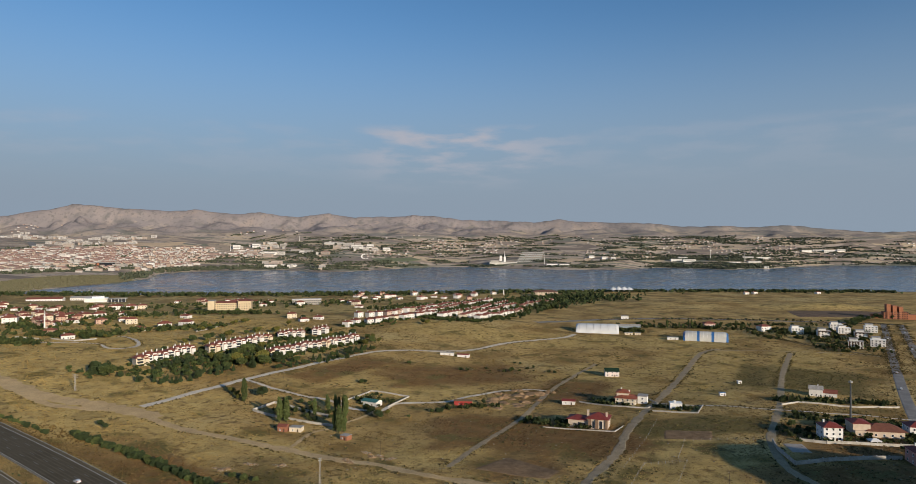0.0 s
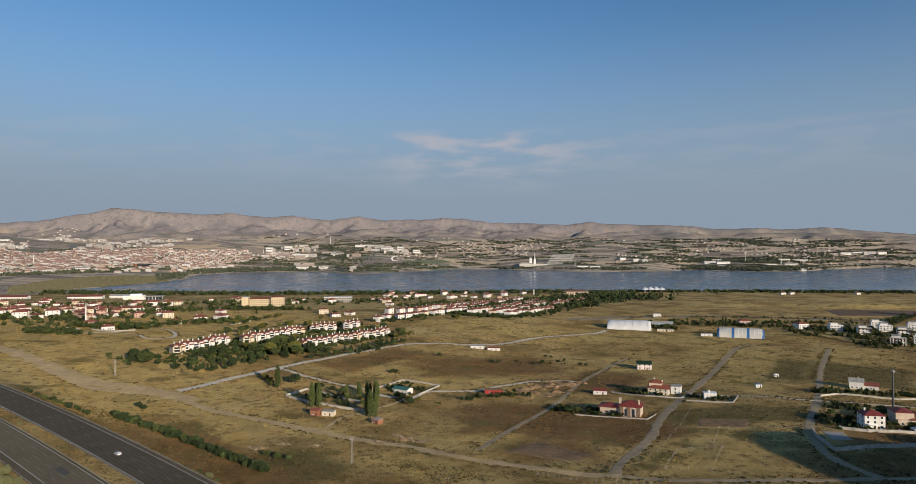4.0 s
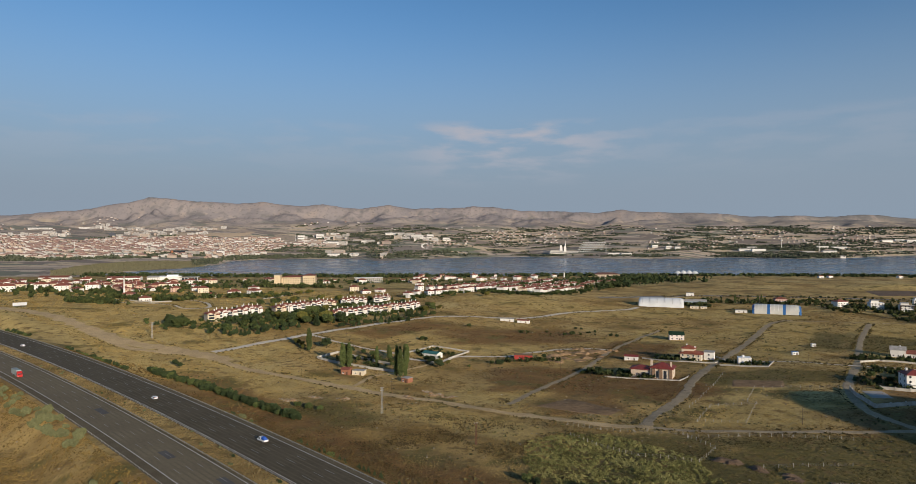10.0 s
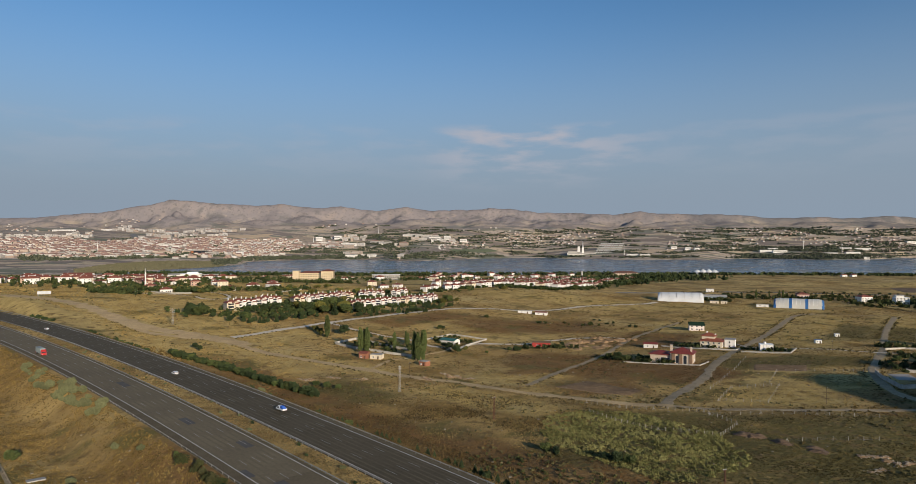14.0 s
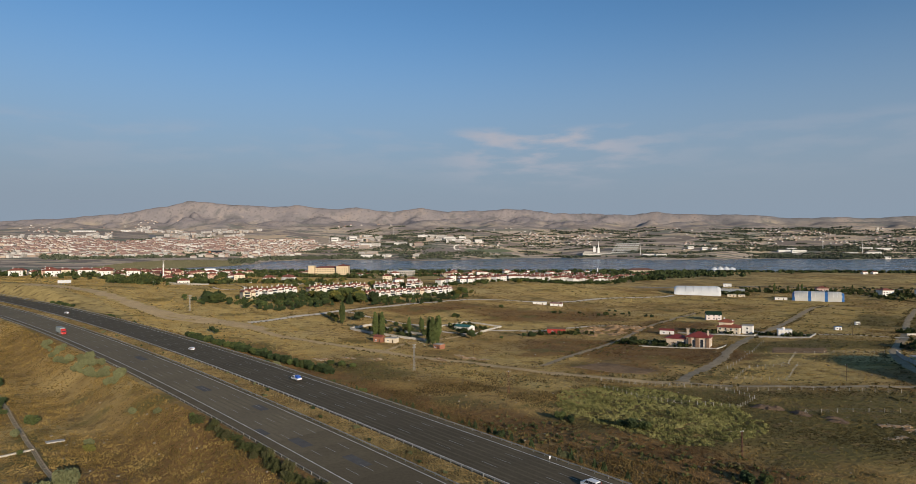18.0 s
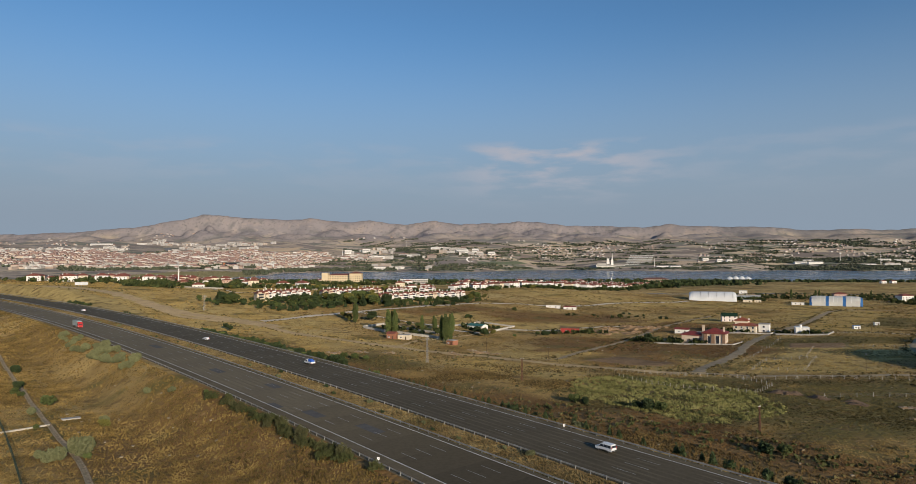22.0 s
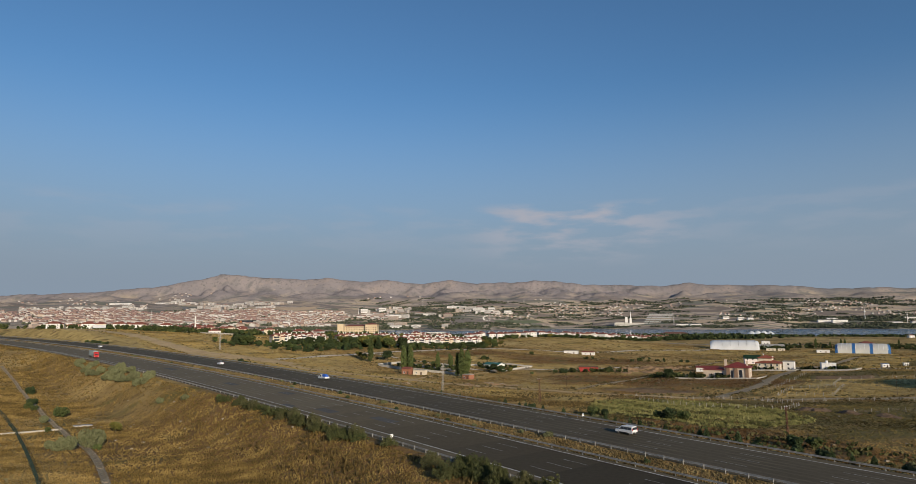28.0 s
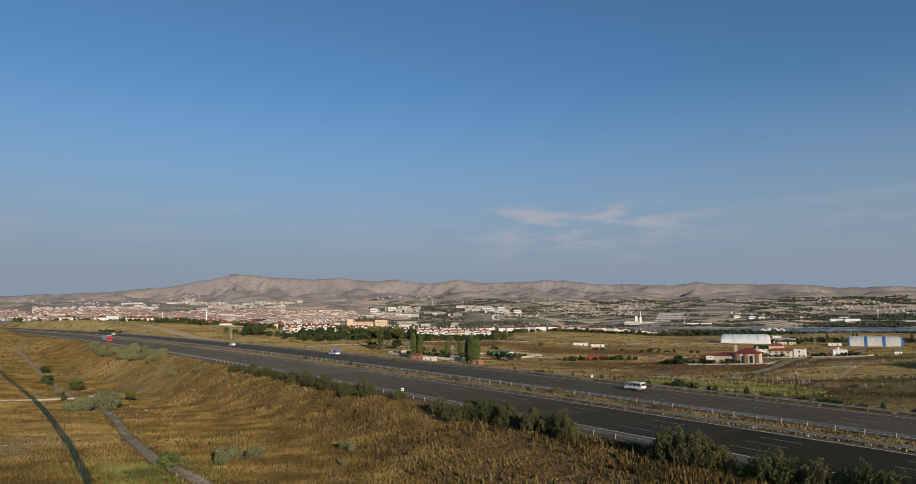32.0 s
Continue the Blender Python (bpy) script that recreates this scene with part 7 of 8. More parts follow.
# tree belts that half hide the terraces
fx, fy = [], []
for line, n, wide in (([(-280, 575), (-256, 652), (-240, 712), (-214, 752), (-188, 800)], 130, 5), ([(-181, 632), (-160, 684), (-134, 733), (-108, 778)], 70, 4), ([(-255, 590), (-225, 640), (-205, 700), (-170, 770)], 150, 12), ([(-300, 560), (-262, 545), (-228, 590), (-205, 625), (-185, 622)], 60, 7), ([(-150, 895), (-110, 925), (-75, 975), (-35, 1040)], 130, 10), ([(-60, 990), (-10, 960), (30, 960), (70, 1030), (130, 1170)], 200, 8)):
    for (x0, y0), (x1, y1) in zip(line, line[1:]):
        m = n // (len(line) - 1)
        f = R.uniform(0, 1, m)
        fx.append(x0 + (x1 - x0) * f + R.normal(0, wide, m))
        fy.append(y0 + (y1 - y0) * f + R.normal(0, wide, m))
fx, fy = np.concatenate(fx), np.concatenate(fy)
far_wood("terrace_trees", fx, fy, R.uniform(1.8, 4.6, len(fx)), R.uniform(2.0, 4.0, len(fx)), island("terrace foliage", (0.022, 0.038, 0.012), (0.070, 0.085, 0.026)), "dense garden trees and hedges along the terraces", 26)

# dark yards: hedges, orchards and beds round the villas
fx, fy = [], []
for n, cx, cy, rx, ry, turn in ((120, 252, 402, 48, 16, 0.0), (70, 262, 440, 36, 10, -0.3), (90, 292, 506, 46, 6, 0.0), (60, 68, 455, 24, 8, -0.35), (26, 118, 508, 16, 7, -0.6), (22, 160, 482, 14, 6, -0.4), (130, 500, 855, 40, 100, -0.35), (90, 470, 905, 60, 40, 0.0), (70, 300, 985, 90, 8, -0.1), (40, 420, 960, 60, 12, -0.2), (40, 252, 945, 16, 20, 0.0), (40, -112, 470, 20, 14, -0.6), (30, -65, 515, 14, 16, -0.5), (60, 450, 1010, 160, 14, -0.05), (16, 40, 655, 40, 12, 0.2), (90, -372, 1034, 50, 7, 0.2), (26, 12, 505, 22, 6, 0.2)):
    a, b = R.uniform(-rx, rx, n), R.uniform(-ry, ry, n)
    fx.append(cx + a * math.cos(turn) - b * math.sin(turn))
    fy.append(cy + a * math.sin(turn) + b * math.cos(turn))
fx, fy = np.concatenate(fx), np.concatenate(fy)
far_wood("yard_greenery", fx, fy, np.where(fy > 700, R.uniform(2.0, 6.0, len(fx)), R.uniform(1.0, 3.6, len(fx))), np.where(fy > 700, R.uniform(2.0, 4.5, len(fx)), R.uniform(1.2, 3.2, len(fx))), island("yard foliage", (0.020, 0.030, 0.010), (0.062, 0.070, 0.022)), "dark hedges, fruit trees and beds round the villas", 18)

# ================= vehicles =================
M_WPAINT = mat("white car paint", (0.72, 0.73, 0.74), (0.62, 0.62, 0.62), 3, 0.3, spec=0.5)
M_RPAINT = mat("red lorry paint", (0.50, 0.025, 0.02), (0.40, 0.02, 0.02), 3, 0.35, spec=0.5)
M_TARP = mat("blue tarpaulin", (0.03, 0.12, 0.50), (0.02, 0.08, 0.36), 0.8, 0.6, bump=0.3)
M_TYRE = mat("tyre rubber", (0.02, 0.02, 0.02), (0.035, 0.035, 0.033), 0.4, 0.9)
M_BLACK = mat("black plastic", (0.03, 0.03, 0.032), (0.045, 0.045, 0.045), 0.6, 0.7)
M_LAMP = mat("clear lamp lens", (0.75, 0.75, 0.72), None, rough=0.15, spec=0.5)
M_TAIL = mat("red lamp lens", (0.45, 0.02, 0.02), None, rough=0.2, spec=0.5)
M_CANVAS = mat("grey-green lorry canvas", (0.30, 0.36, 0.36), (0.22, 0.27, 0.27), 2.5, 0.7, fine=0.15)


def lean(z, w, waist, tuck):
    return w / 2 * (1 - tuck * max(0.0, z - waist))


def body_shell(prof, w, waist=1.0, tuck=0.16):
    """A vehicle's shell: a side profile drawn out across, sides leaning in above the waist, corners eased."""
    cx, cz = sum(p[0] for p in prof) / len(prof), sum(p[1] for p in prof) / len(prof)
    rings = []
    for side, ease in ((-1, 0.955), (-0.93, 1.0), (0.93, 1.0), (1, 0.955)):
        rings.append([(cx + (x - cx) * ease, side * lean(z, w, waist, tuck), cz + (z - cz) * ease) for x, z in prof])
    g, n = Geo(), len(prof)
    g.add([p for r in rings for p in r], [(k * n + i, k * n + (i + 1) % n, (k + 1) * n + (i + 1) % n, (k + 1) * n + i) for k in range(3) for i in range(n)])
    g.f += [tuple(range(n - 1, -1, -1)), tuple(range(3 * n, 4 * n))]
    return g


def side_pane(poly, w, side, waist=1.0, tuck=0.16):
    a = [(x, side * (lean(z, w, waist, tuck) + 0.004), z) for x, z in poly]
    b = [(x, side * (lean(z, w, waist, tuck) + 0.016), z) for x, z in poly]
    n = len(poly)
    return Geo().add(a + b, [tuple(range(n)), tuple(range(2 * n - 1, n - 1, -1))] + [(i, (i + 1) % n, n + (i + 1) % n, n + i) for i in range(n)])


def cross_pane(p, q, w, out):
    """A wind- or rear screen between two profile points."""
    (x0, z0), (x1, z1) = p, q
    y0, y1 = lean(z0, w, 1.0, 0.16) * 0.86, lean(z1, w, 1.0, 0.16) * 0.84
    a = [(x0, -y0, z0), (x0, y0, z0), (x1, y1, z1), (x1, -y1, z1)]
    b = [(x + out, y, z + 0.012) for x, y, z in a]
    return Geo().add(a + b, [(0, 1, 2, 3), (7, 6, 5, 4), (0, 4, 5, 1), (1, 5, 6, 2), (2, 6, 7, 3), (3, 7, 4, 0)])


def wheels(t, xs, half, r, wide=0.22):
    for x in xs:
        for s in (-1, 1):
            tyre = part("wheel", Geo().tube((x, s * (half - wide), r), (x, s * half, r), r, r, 14), M_TYRE, t, "black rubber tyre")
            part("rim", Geo().tube((x, s * (half - 0.03), r), (x, s * (half + 0.012), r), r * 0.6, r * 0.55, 10), M_STEEL, tyre)


def passenger_van(label, x, y, ahead, long=4.6, tall=1.85):
    k = long / 4.6
    prof = [(-2.3, 0.38), (-2.33, 0.95), (-2.2, tall - 0.12), (-2.05, tall), (0.35, tall), (0.62, tall - 0.07), (1.28, 1.18), (2.1, 0.98), (2.28, 0.8), (2.3, 0.38)]
    prof = [(a * k, b) for a, b in prof]
    w = 1.82
    t = thing("van", label, "van", "vehicles on the highway", at=on_road_pose(x, y, ahead))
    part("body", body_shell(prof, w), M_WPAINT, t)
    for s in (-1, 1):
        for poly in ([(-2.05, 1.08), (-1.15, 1.08), (-1.15, tall - 0.22), (-1.95, tall - 0.22)], [(-1.05, 1.08), (-0.1, 1.08), (-0.1, tall - 0.22), (-1.05, tall - 0.22)], [(0.0, 1.08), (1.12, 1.08), (0.62, tall - 0.24), (0.0, tall - 0.22)]):
            part("side_window", side_pane([(a * k, b) for a, b in poly], w, s), M_GLASS, t)
        part("mirror", Geo().box(0.95 * k, s * 1.0, 1.05, 0.14, 0.2, 0.16), M_BLACK, t)
        part("headlight", Geo().box(2.16 * k, s * 0.66, 0.78, 0.2, 0.3, 0.16), M_LAMP, t)
        part("tail_light", Geo().box(-2.27 * k, s * 0.80, 0.95, 0.12, 0.12, 0.5), M_TAIL, t)
        part("sill", Geo().box(0, s * 0.885, 0.36, 2.2 * k, 0.06, 0.14), M_BLACK, t)
    part("windscreen", cross_pane((1.2 * k, 1.24), (0.70 * k, tall - 0.13), w, 0.03), M_GLASS, t)
    part("rear_window", cross_pane((-2.28 * k, 1.16), (-2.215 * k, tall - 0.2), w, -0.035), M_GLASS, t)
    part("bumper", Geo().box(-2.3 * k, 0, 0.38, 0.14, 1.66, 0.28), M_BLACK, t)
    part("bumper", Geo().box(2.28 * k, 0, 0.36, 0.14, 1.62, 0.26), M_BLACK, t)
    part("number_plate", Geo().box(-2.385 * k, 0, 0.5, 0.02, 0.5, 0.11), M_TRIM, t)
    wheels(t, (-1.45 * k, 1.42 * k), 0.9, 0.32)
    return t


def road_place(x, y):
    off, u = highway_off(x, y)
    return float(u), float(off)


def on_road_pose(x, y, ahead):
    """Upright on the carriageway, facing along the highway (1) or back (-1)."""
    u, off = road_place(x, y)
    p, q = on_road(u, off, 0.115), on_road(u + 4 * ahead, off, 0.115)
    d = q - p
    return Matrix.Translation(p) @ Matrix.Rotation(math.atan2(d.y, d.x), 4, "Z") @ Matrix.Rotation(-math.atan2(d.z, d.to_2d().length), 4, "Y")


def pickup(x, y, ahead):
    t = thing("pickup_truck", "white pickup truck carrying a load under blue tarpaulin", "truck", "vehicles on the highway", at=on_road_pose(x, y, ahead))
    w = 1.85
    part("cab", body_shell([(0.1, 0.5), (0.1, 1.85), (0.25, 1.95), (1.25, 1.95), (1.9, 1.2), (2.55, 1.05), (2.65, 0.5)], w), M_WPAINT, t)
    for s in (-1, 1):
        part("side_window", side_pane([(0.35, 1.15), (1.65, 1.15), (1.2, 1.78), (0.35, 1.78)], w, s), M_GLASS, t)
        part("headlight", Geo().box(2.58, s * 0.68, 0.82, 0.12, 0.3, 0.16), M_LAMP, t)
        part("drop_side", Geo().box(-1.45, s * 0.94, 0.78, 3.0, 0.06, 0.5), M_WPAINT, t)
        part("tail_light", Geo().box(-2.97, s * 0.8, 0.62, 0.06, 0.22, 0.12), M_TAIL, t)
    part("windscreen", cross_pane((1.85, 1.26), (1.34, 1.86), w, 0.03), M_GLASS, t)
    part("bed", Geo().box(-1.45, 0, 0.66, 3.0, 1.9, 0.12).box(-2.95, 0, 0.78, 0.06, 1.84, 0.5), M_WPAINT, t)
    load = Geo()
    for a, b, c, sx, sy, sz, tw in ((-1.5, 0, 0.78, 2.8, 1.7, 0.85, 0), (-1.2, 0.1, 1.55, 1.8, 1.3, 0.65, 0.1), (-2.2, -0.15, 1.5, 1.0, 1.2, 0.35, -0.15)):
        load.box(a, b, c, sx, sy, sz, tw, 0.8)
    part("load", load, M_TARP, t, "bulky load wrapped in blue tarpaulin")
    wheels(t, (-1.9, 1.75), 0.93, 0.36)


def lorry(x, y, ahead, paint, label):
    t = thing("lorry", label, "lorry", "vehicles on the highway", at=on_road_pose(x, y, ahead))
    w = 2.5
    part("cab", body_shell([(3.9, 0.7), (3.9, 3.1), (4.1, 3.35), (5.2, 3.35), (5.9, 2.6), (6.05, 1.5), (6.1, 0.55)], w, 1.6, 0.05), paint, t)
    for s in (-1, 1):
        part("side_window", side_pane([(4.6, 1.75), (5.75, 1.75), (5.55, 2.6), (4.6, 2.6)], w, s, 1.6, 0.05), M_GLASS, t)
        part("mirror", Geo().box(5.6, s * 1.42, 1.9, 0.14, 0.2, 0.7), M_BLACK, t)
        part("headlight", Geo().box(6.08, s * 0.95, 0.8, 0.1, 0.36, 0.22), M_LAMP, t)
        part("tail_light", Geo().box(-5.72, s * 1.05, 0.75, 0.06, 0.3, 0.14), M_TAIL, t)
        part("fuel_tank", Geo().box(2.2, s * 1.05, 0.45, 1.3, 0.4, 0.5), M_STEEL, t)
    part("windscreen", cross_pane((6.05, 1.7), (5.82, 2.65), w, 0.03), M_GLASS, t)
    part("bumper", Geo().box(6.08, 0, 0.4, 0.2, 2.4, 0.35), paint, t)
    part("chassis", Geo().box(-0.8, 0, 0.75, 9.8, 0.9, 0.3), M_BLACK, t)
    part("cargo_box", Geo().box(-1.0, 0, 1.05, 9.4, 2.5, 2.75), M_CANVAS, t, "grey-green canvas cargo cover")
    for k in range(7):
        for s in (-1, 1):
            part("stake", Geo().box(-5.4 + k * 1.47, s * 1.265, 1.1, 0.07, 0.05, 2.65), M_STEEL, t)
    wheels(t, (-4.2, -2.9, 4.9), 1.22, 0.5, 0.3)


passenger_van("white estate van driving on the highway", 8.5, 151.5, 1)
pickup(-99, 244, 1)
lorry(-279, 339, -1, M_RPAINT, "lorry with red cab and grey-green cargo cover")
passenger_van("small white car on the highway", -175, 299, 1, 4.2, 1.5)
passenger_van("small white car far along the highway", -342, 421, 1, 4.2, 1.5)

# ================= poles and signs =================
M_RUST = mat("rusty steel", (0.16, 0.075, 0.045), (0.09, 0.045, 0.03), 0.7, 0.85, fine=0.3)


def lattice_pole(name, label, x, y, h, w, material, arms=2, arm=2.2, turn=0.0):
    """A square tapering lattice mast with cross-arms and insulators."""
    t = thing(name, label, "power pole", "power poles", at=pose(x, y, top(x, y), 0, 0, turn))
    for a, b in ((-1, -1), (1, -1), (1, 1), (-1, 1)):
        part("leg", Geo().tube((a * w / 2, b * w / 2, -0.6), (a * w / 4, b * w / 4, h), 0.09, 0.06, 5), material, t)
    n = max(6, int(h / 1.1))
    g = Geo()
    for k in range(n):
        z0, z1 = h * k / n, h * (k + 1) / n
        r0, r1 = w / 2 - w / 4 * z0 / h, w / 2 - w / 4 * z1 / h
        for a, b, c, d in ((-1, -1, 1, -1), (1, -1, 1, 1), (1, 1, -1, 1), (-1, 1, -1, -1)):
            if k % 2:
                a, b, c, d = c, d, a, b
            g.tube((a * r0, b * r0, z0), (c * r1, d * r1, z1), 0.035, 0.035, 4)
    tagged(part("bracing", g, material, t), kind="stuff")
    for k in range(arms):
        z = h - 0.25 - k * 1.3
        bar = part("cross_arm", Geo().box(0, 0, z, arm, 0.14, 0.16), material, t)
        for s in (-0.46, 0, 0.46):
            part("insulator", Geo().tube((s * arm, 0, z + 0.16), (s * arm, 0, z + 0.5), 0.07, 0.09, 6), M_TRIM, bar)
    return t


def plain_pole(label, x, y, h, r, material, arm=1.2, turn=0.0, mat_arm=None):
    t = thing("utility_pole", label, "pole", "slim poles in the fields", at=pose(x, y, top(x, y), 0, 0, turn))
    part("shaft", Geo().tube((0, 0, -0.6), (0, 0, h), r, r * 0.65, 8), material, t)
    if arm:
        part("cross_arm", Geo().box(0, 0, h - 0.6, arm, 0.12, 0.12), mat_arm or material, t)
        for s in (-0.4, 0.4):
            part("insulator", Geo().tube((s * arm, 0, h - 0.48), (s * arm, 0, h - 0.2), 0.05, 0.07, 6), M_TRIM, t)
    return t


lattice_pole("lattice_pole", "pale concrete lattice power pole in the field", -71.4, 336, 13.6, 1.0, M_CONC, 2, 1.7, 35)
lattice_pole("lattice_pole", "rusty steel lattice power pole in dry grass", -18.6, 284.6, 9.6, 0.7, M_RUST, 1, 1.6, 20)
lattice_pole("lattice_pole", "slim rusty lattice pole near the highway", 54.8, 200.7, max(7.5, 16.3 - top(54.8, 200.7)), 0.42, M_RUST, 1, 1.0, 30)
lattice_pole("lattice_pole", "pale lattice pylon with three cross-arms", -289, 491, 12.5, 1.1, M_CONC, 3, 3.4, 10)
for x, y, h in ((-46, 386, 9), (-9, 358, 7.5), (135, 324, 8), (-75, 381, 8), (30, 470, 7.5), (200, 470, 8), (-150, 560, 8)):
    plain_pole("slim weathered wooden utility pole", x, y, h, 0.10, M_WOOD, 1.0, 25)
mast = thing("lamp_mast", "tall dark grey steel mast with a lamp head", "lamp mast", at=pose(266, 441, top(266, 441)))
part("shaft", Geo().tube((0, 0, -0.8), (0, 0, 27), 0.72, 0.42, 10), mat("dark grey mast steel", (0.10, 0.11, 0.12), (0.07, 0.075, 0.08), 2, 0.6, 0.3), mast)
part("lamp_head", Geo().tube((0, 0, 26.6), (0, 0, 27.6), 1.3, 1.3, 12).box(0, 0, 27.6, 0.6, 0.6, 0.6), M_STEEL, mast)
part("base_plate", Geo().box(0, 0, -0.5, 1.4, 1.4, 0.7), M_CONC, mast)
for x, y, turn, label in ((-39.5, 135, 40, "small white marker sign behind the guard rail"), (-0.7, 165.5, 40, "small white marker sign on the verge")):
    u, off = road_place(x, y)
    z = top(x, y)
    s = thing("road_sign", label, "road sign", "highway marker signs", at=pose(x, y, z, 0, 0, turn))
    part("post", Geo().tube((0, 0, -0.4), (0, 0, 1.9), 0.045, 0.045, 6), M_STEEL, s)
    part("plate", Geo().box(0, -0.06, 1.35, 0.6, 0.04, 0.6), M_TRIM, s)
    part("dark_bar", Geo().box(0, -0.085, 1.55, 0.34, 0.012, 0.09).box(0, -0.085, 1.72, 0.34, 0.012, 0.09), M_BLACK, s)
bz = top(-459, 562)
board = thing("billboard", "wide white billboard on steel posts by the highway", "billboard", at=pose(-459, 562, bz, 0, 0, 38))
part("panel", Geo().box(0, 0, 2.0, 11, 0.35, 2.8), mat("weathered board", (0.55, 0.56, 0.58), (0.46, 0.47, 0.49), 5, 0.7, fine=0.1), board)
for k in range(5):
    part("post", Geo().box(-4.6 + k * 2.3, 0.33, -0.8, 0.3, 0.3, 5.4), M_STEEL, board)

# ================= fences =================
M_POST = mat("pale concrete post", (0.42, 0.39, 0.34), (0.32, 0.29, 0.25), 1, 0.9, fine=0.2)
POST_MESH = mesh_of("post", Geo().box(0, 0, -0.3, 0.14, 0.14, 1.95, 0.2, 0.85), M_POST)
BRACE_MESH = mesh_of("brace", Geo().tube((0, 0, 1.25), (0.9, 0, -0.15), 0.06, 0.06, 5), M_CONC)


def fence(pts, step=3.2, label="row of grey concrete fence posts with wire", tall=1.0):
    f = thing("fence", label, "fence", "field fences")
    wire = Geo()
    last = None
    for i, ((x0, y0), (x1, y1)) in enumerate(zip(pts, pts[1:])):
        n = max(1, round(math.hypot(x1 - x0, y1 - y0) / step))
        turn = math.atan2(y1 - y0, x1 - x0)
        for k in range(n + (i == len(pts) - 2)):
            x, y = x0 + (x1 - x0) * k / n, y0 + (y1 - y0) * k / n
            p = Vector((x, y, top(x, y)))
            o = new("post", POST_MESH)
            o.parent, o.location, o.rotation_euler = f, p, (rng.uniform(-0.06, 0.06), rng.uniform(-0.06, 0.06), turn)
            o.scale = (1, 1, tall)
            if k == 0:
                for a in (0, math.pi):
                    b = new("brace", BRACE_MESH)
                    b.parent, b.location, b.rotation_euler.z = f, p, turn + a
            if last is not None:
                for h in (0.5, 1.0, 1.4):
                    wire.tube(last + Vector((0, 0, h * tall)), p + Vector((0, 0, h * tall)), 0.012, 0.012, 3)
            last = p
    part("wire", wire, M_STEEL, f)


rng = random.Random(21)
fence([(88.7, 333), (111, 330), (128, 364), (104, 364), (88.7, 333)], 4.0)
fence([(24, 305), (34, 290), (49, 274), (72, 268)], 3.0)
fence([(24, 323), (39, 316), (54, 312), (76, 310)], 3.0)
fence([(77, 304), (100, 307), (123, 305), (147, 301)], 5.0)
fence([(95, 263), (130, 267)], 6.0)
fence([(76, 310), (84, 288), (72, 268)], 3.5)
fence([(92, 361), (119, 411), (137, 449)], 6.5)
fence([(126, 372), (140, 402), (185, 396)], 5.0)

# ================= field below the highway =================
M_CHAN = mat("old channel concrete", (0.42, 0.335, 0.215), (0.25, 0.19, 0.115), 1.2, 0.95, bump=0.2, fine=0.4)
M_MESH = mat("green coated wire", (0.022, 0.040, 0.033), (0.016, 0.030, 0.024), 2, 0.6)


def channel(pts, wide=1.5):
    """A small open concrete ditch: floor, two upright walls with flat tops, laid in lengths."""
    c = thing("trim", "old concrete irrigation channel sunk in dry grass", "channel", kind="structure")
    line = smooth_line(pts, 5.0)
    LANES.extend((p.x, p.y, 1.7) for p in smooth_line(pts, 1.5))
    for i, (a, b) in enumerate(zip(line, line[1:])):
        d = (b - a).normalized()
        w = Vector((d.y, -d.x, 0))
        ends = []
        for p in (a, b - d * 0.06):
            z = max(top(p.x, p.y), top((p + w).x, (p + w).y), top((p - w).x, (p - w).y)) + 0.05
            q = Vector((p.x, p.y, z))
            prof = [(-wide / 2 - 0.22, -0.4), (-wide / 2 - 0.22, 0.28), (-wide / 2, 0.28), (-wide / 2 + 0.12, 0.05), (wide / 2 - 0.12, 0.05), (wide / 2, 0.28), (wide / 2 + 0.22, 0.28), (wide / 2 + 0.22, -0.4)]
            ends.append([q + w * o + Vector((0, 0, h + 0.05 * math.sin(i * 1.7))) for o, h in prof])
        g = Geo().sheet(ends[0], ends[1])
        g.f += [tuple(range(7, -1, -1)), tuple(range(8, 16))]
        part("channel_length", g, M_CHAN, c)


channel([(-332, 330), (-288, 294), (-244, 256), (-208, 225), (-176, 197), (-150, 174), (-114, 141), (-75, 99), (-55, 80), (-46, 73), (-30, 60)], 0.95)


def mesh_fence(pts):
    f = thing("mesh_fence", "green wire mesh fence across the dry field", "fence")
    line = smooth_line(pts, 3.0)
    post = mesh_of("fence_post", Geo().box(0, 0, -0.4, 0.09, 0.09, 2.2), M_MESH)
    for a, b in zip(line, line[1:]):
        p, q = Vector((a.x, a.y, top(a.x, a.y))), Vector((b.x, b.y, top(b.x, b.y)))
        o = new("fence_post", post)
        o.parent, o.location = f, p
        g = Geo()
        for k in range(6):
            h = Vector((0, 0, 0.12 + 0.32 * k))
            g.tube(p + h, q + h, 0.009, 0.009, 3)
        for k in range(1, 10):
            r = p.lerp(q, k / 10)
            g.tube(r + Vector((0, 0, 0.1)), r + Vector((0, 0, 1.75)), 0.007, 0.007, 3)
        part("mesh_panel", g, M_MESH, f)


mesh_fence([(-252, 243), (-176, 181), (-97, 107), (-66, 77), (-52, 63), (-40, 52)])


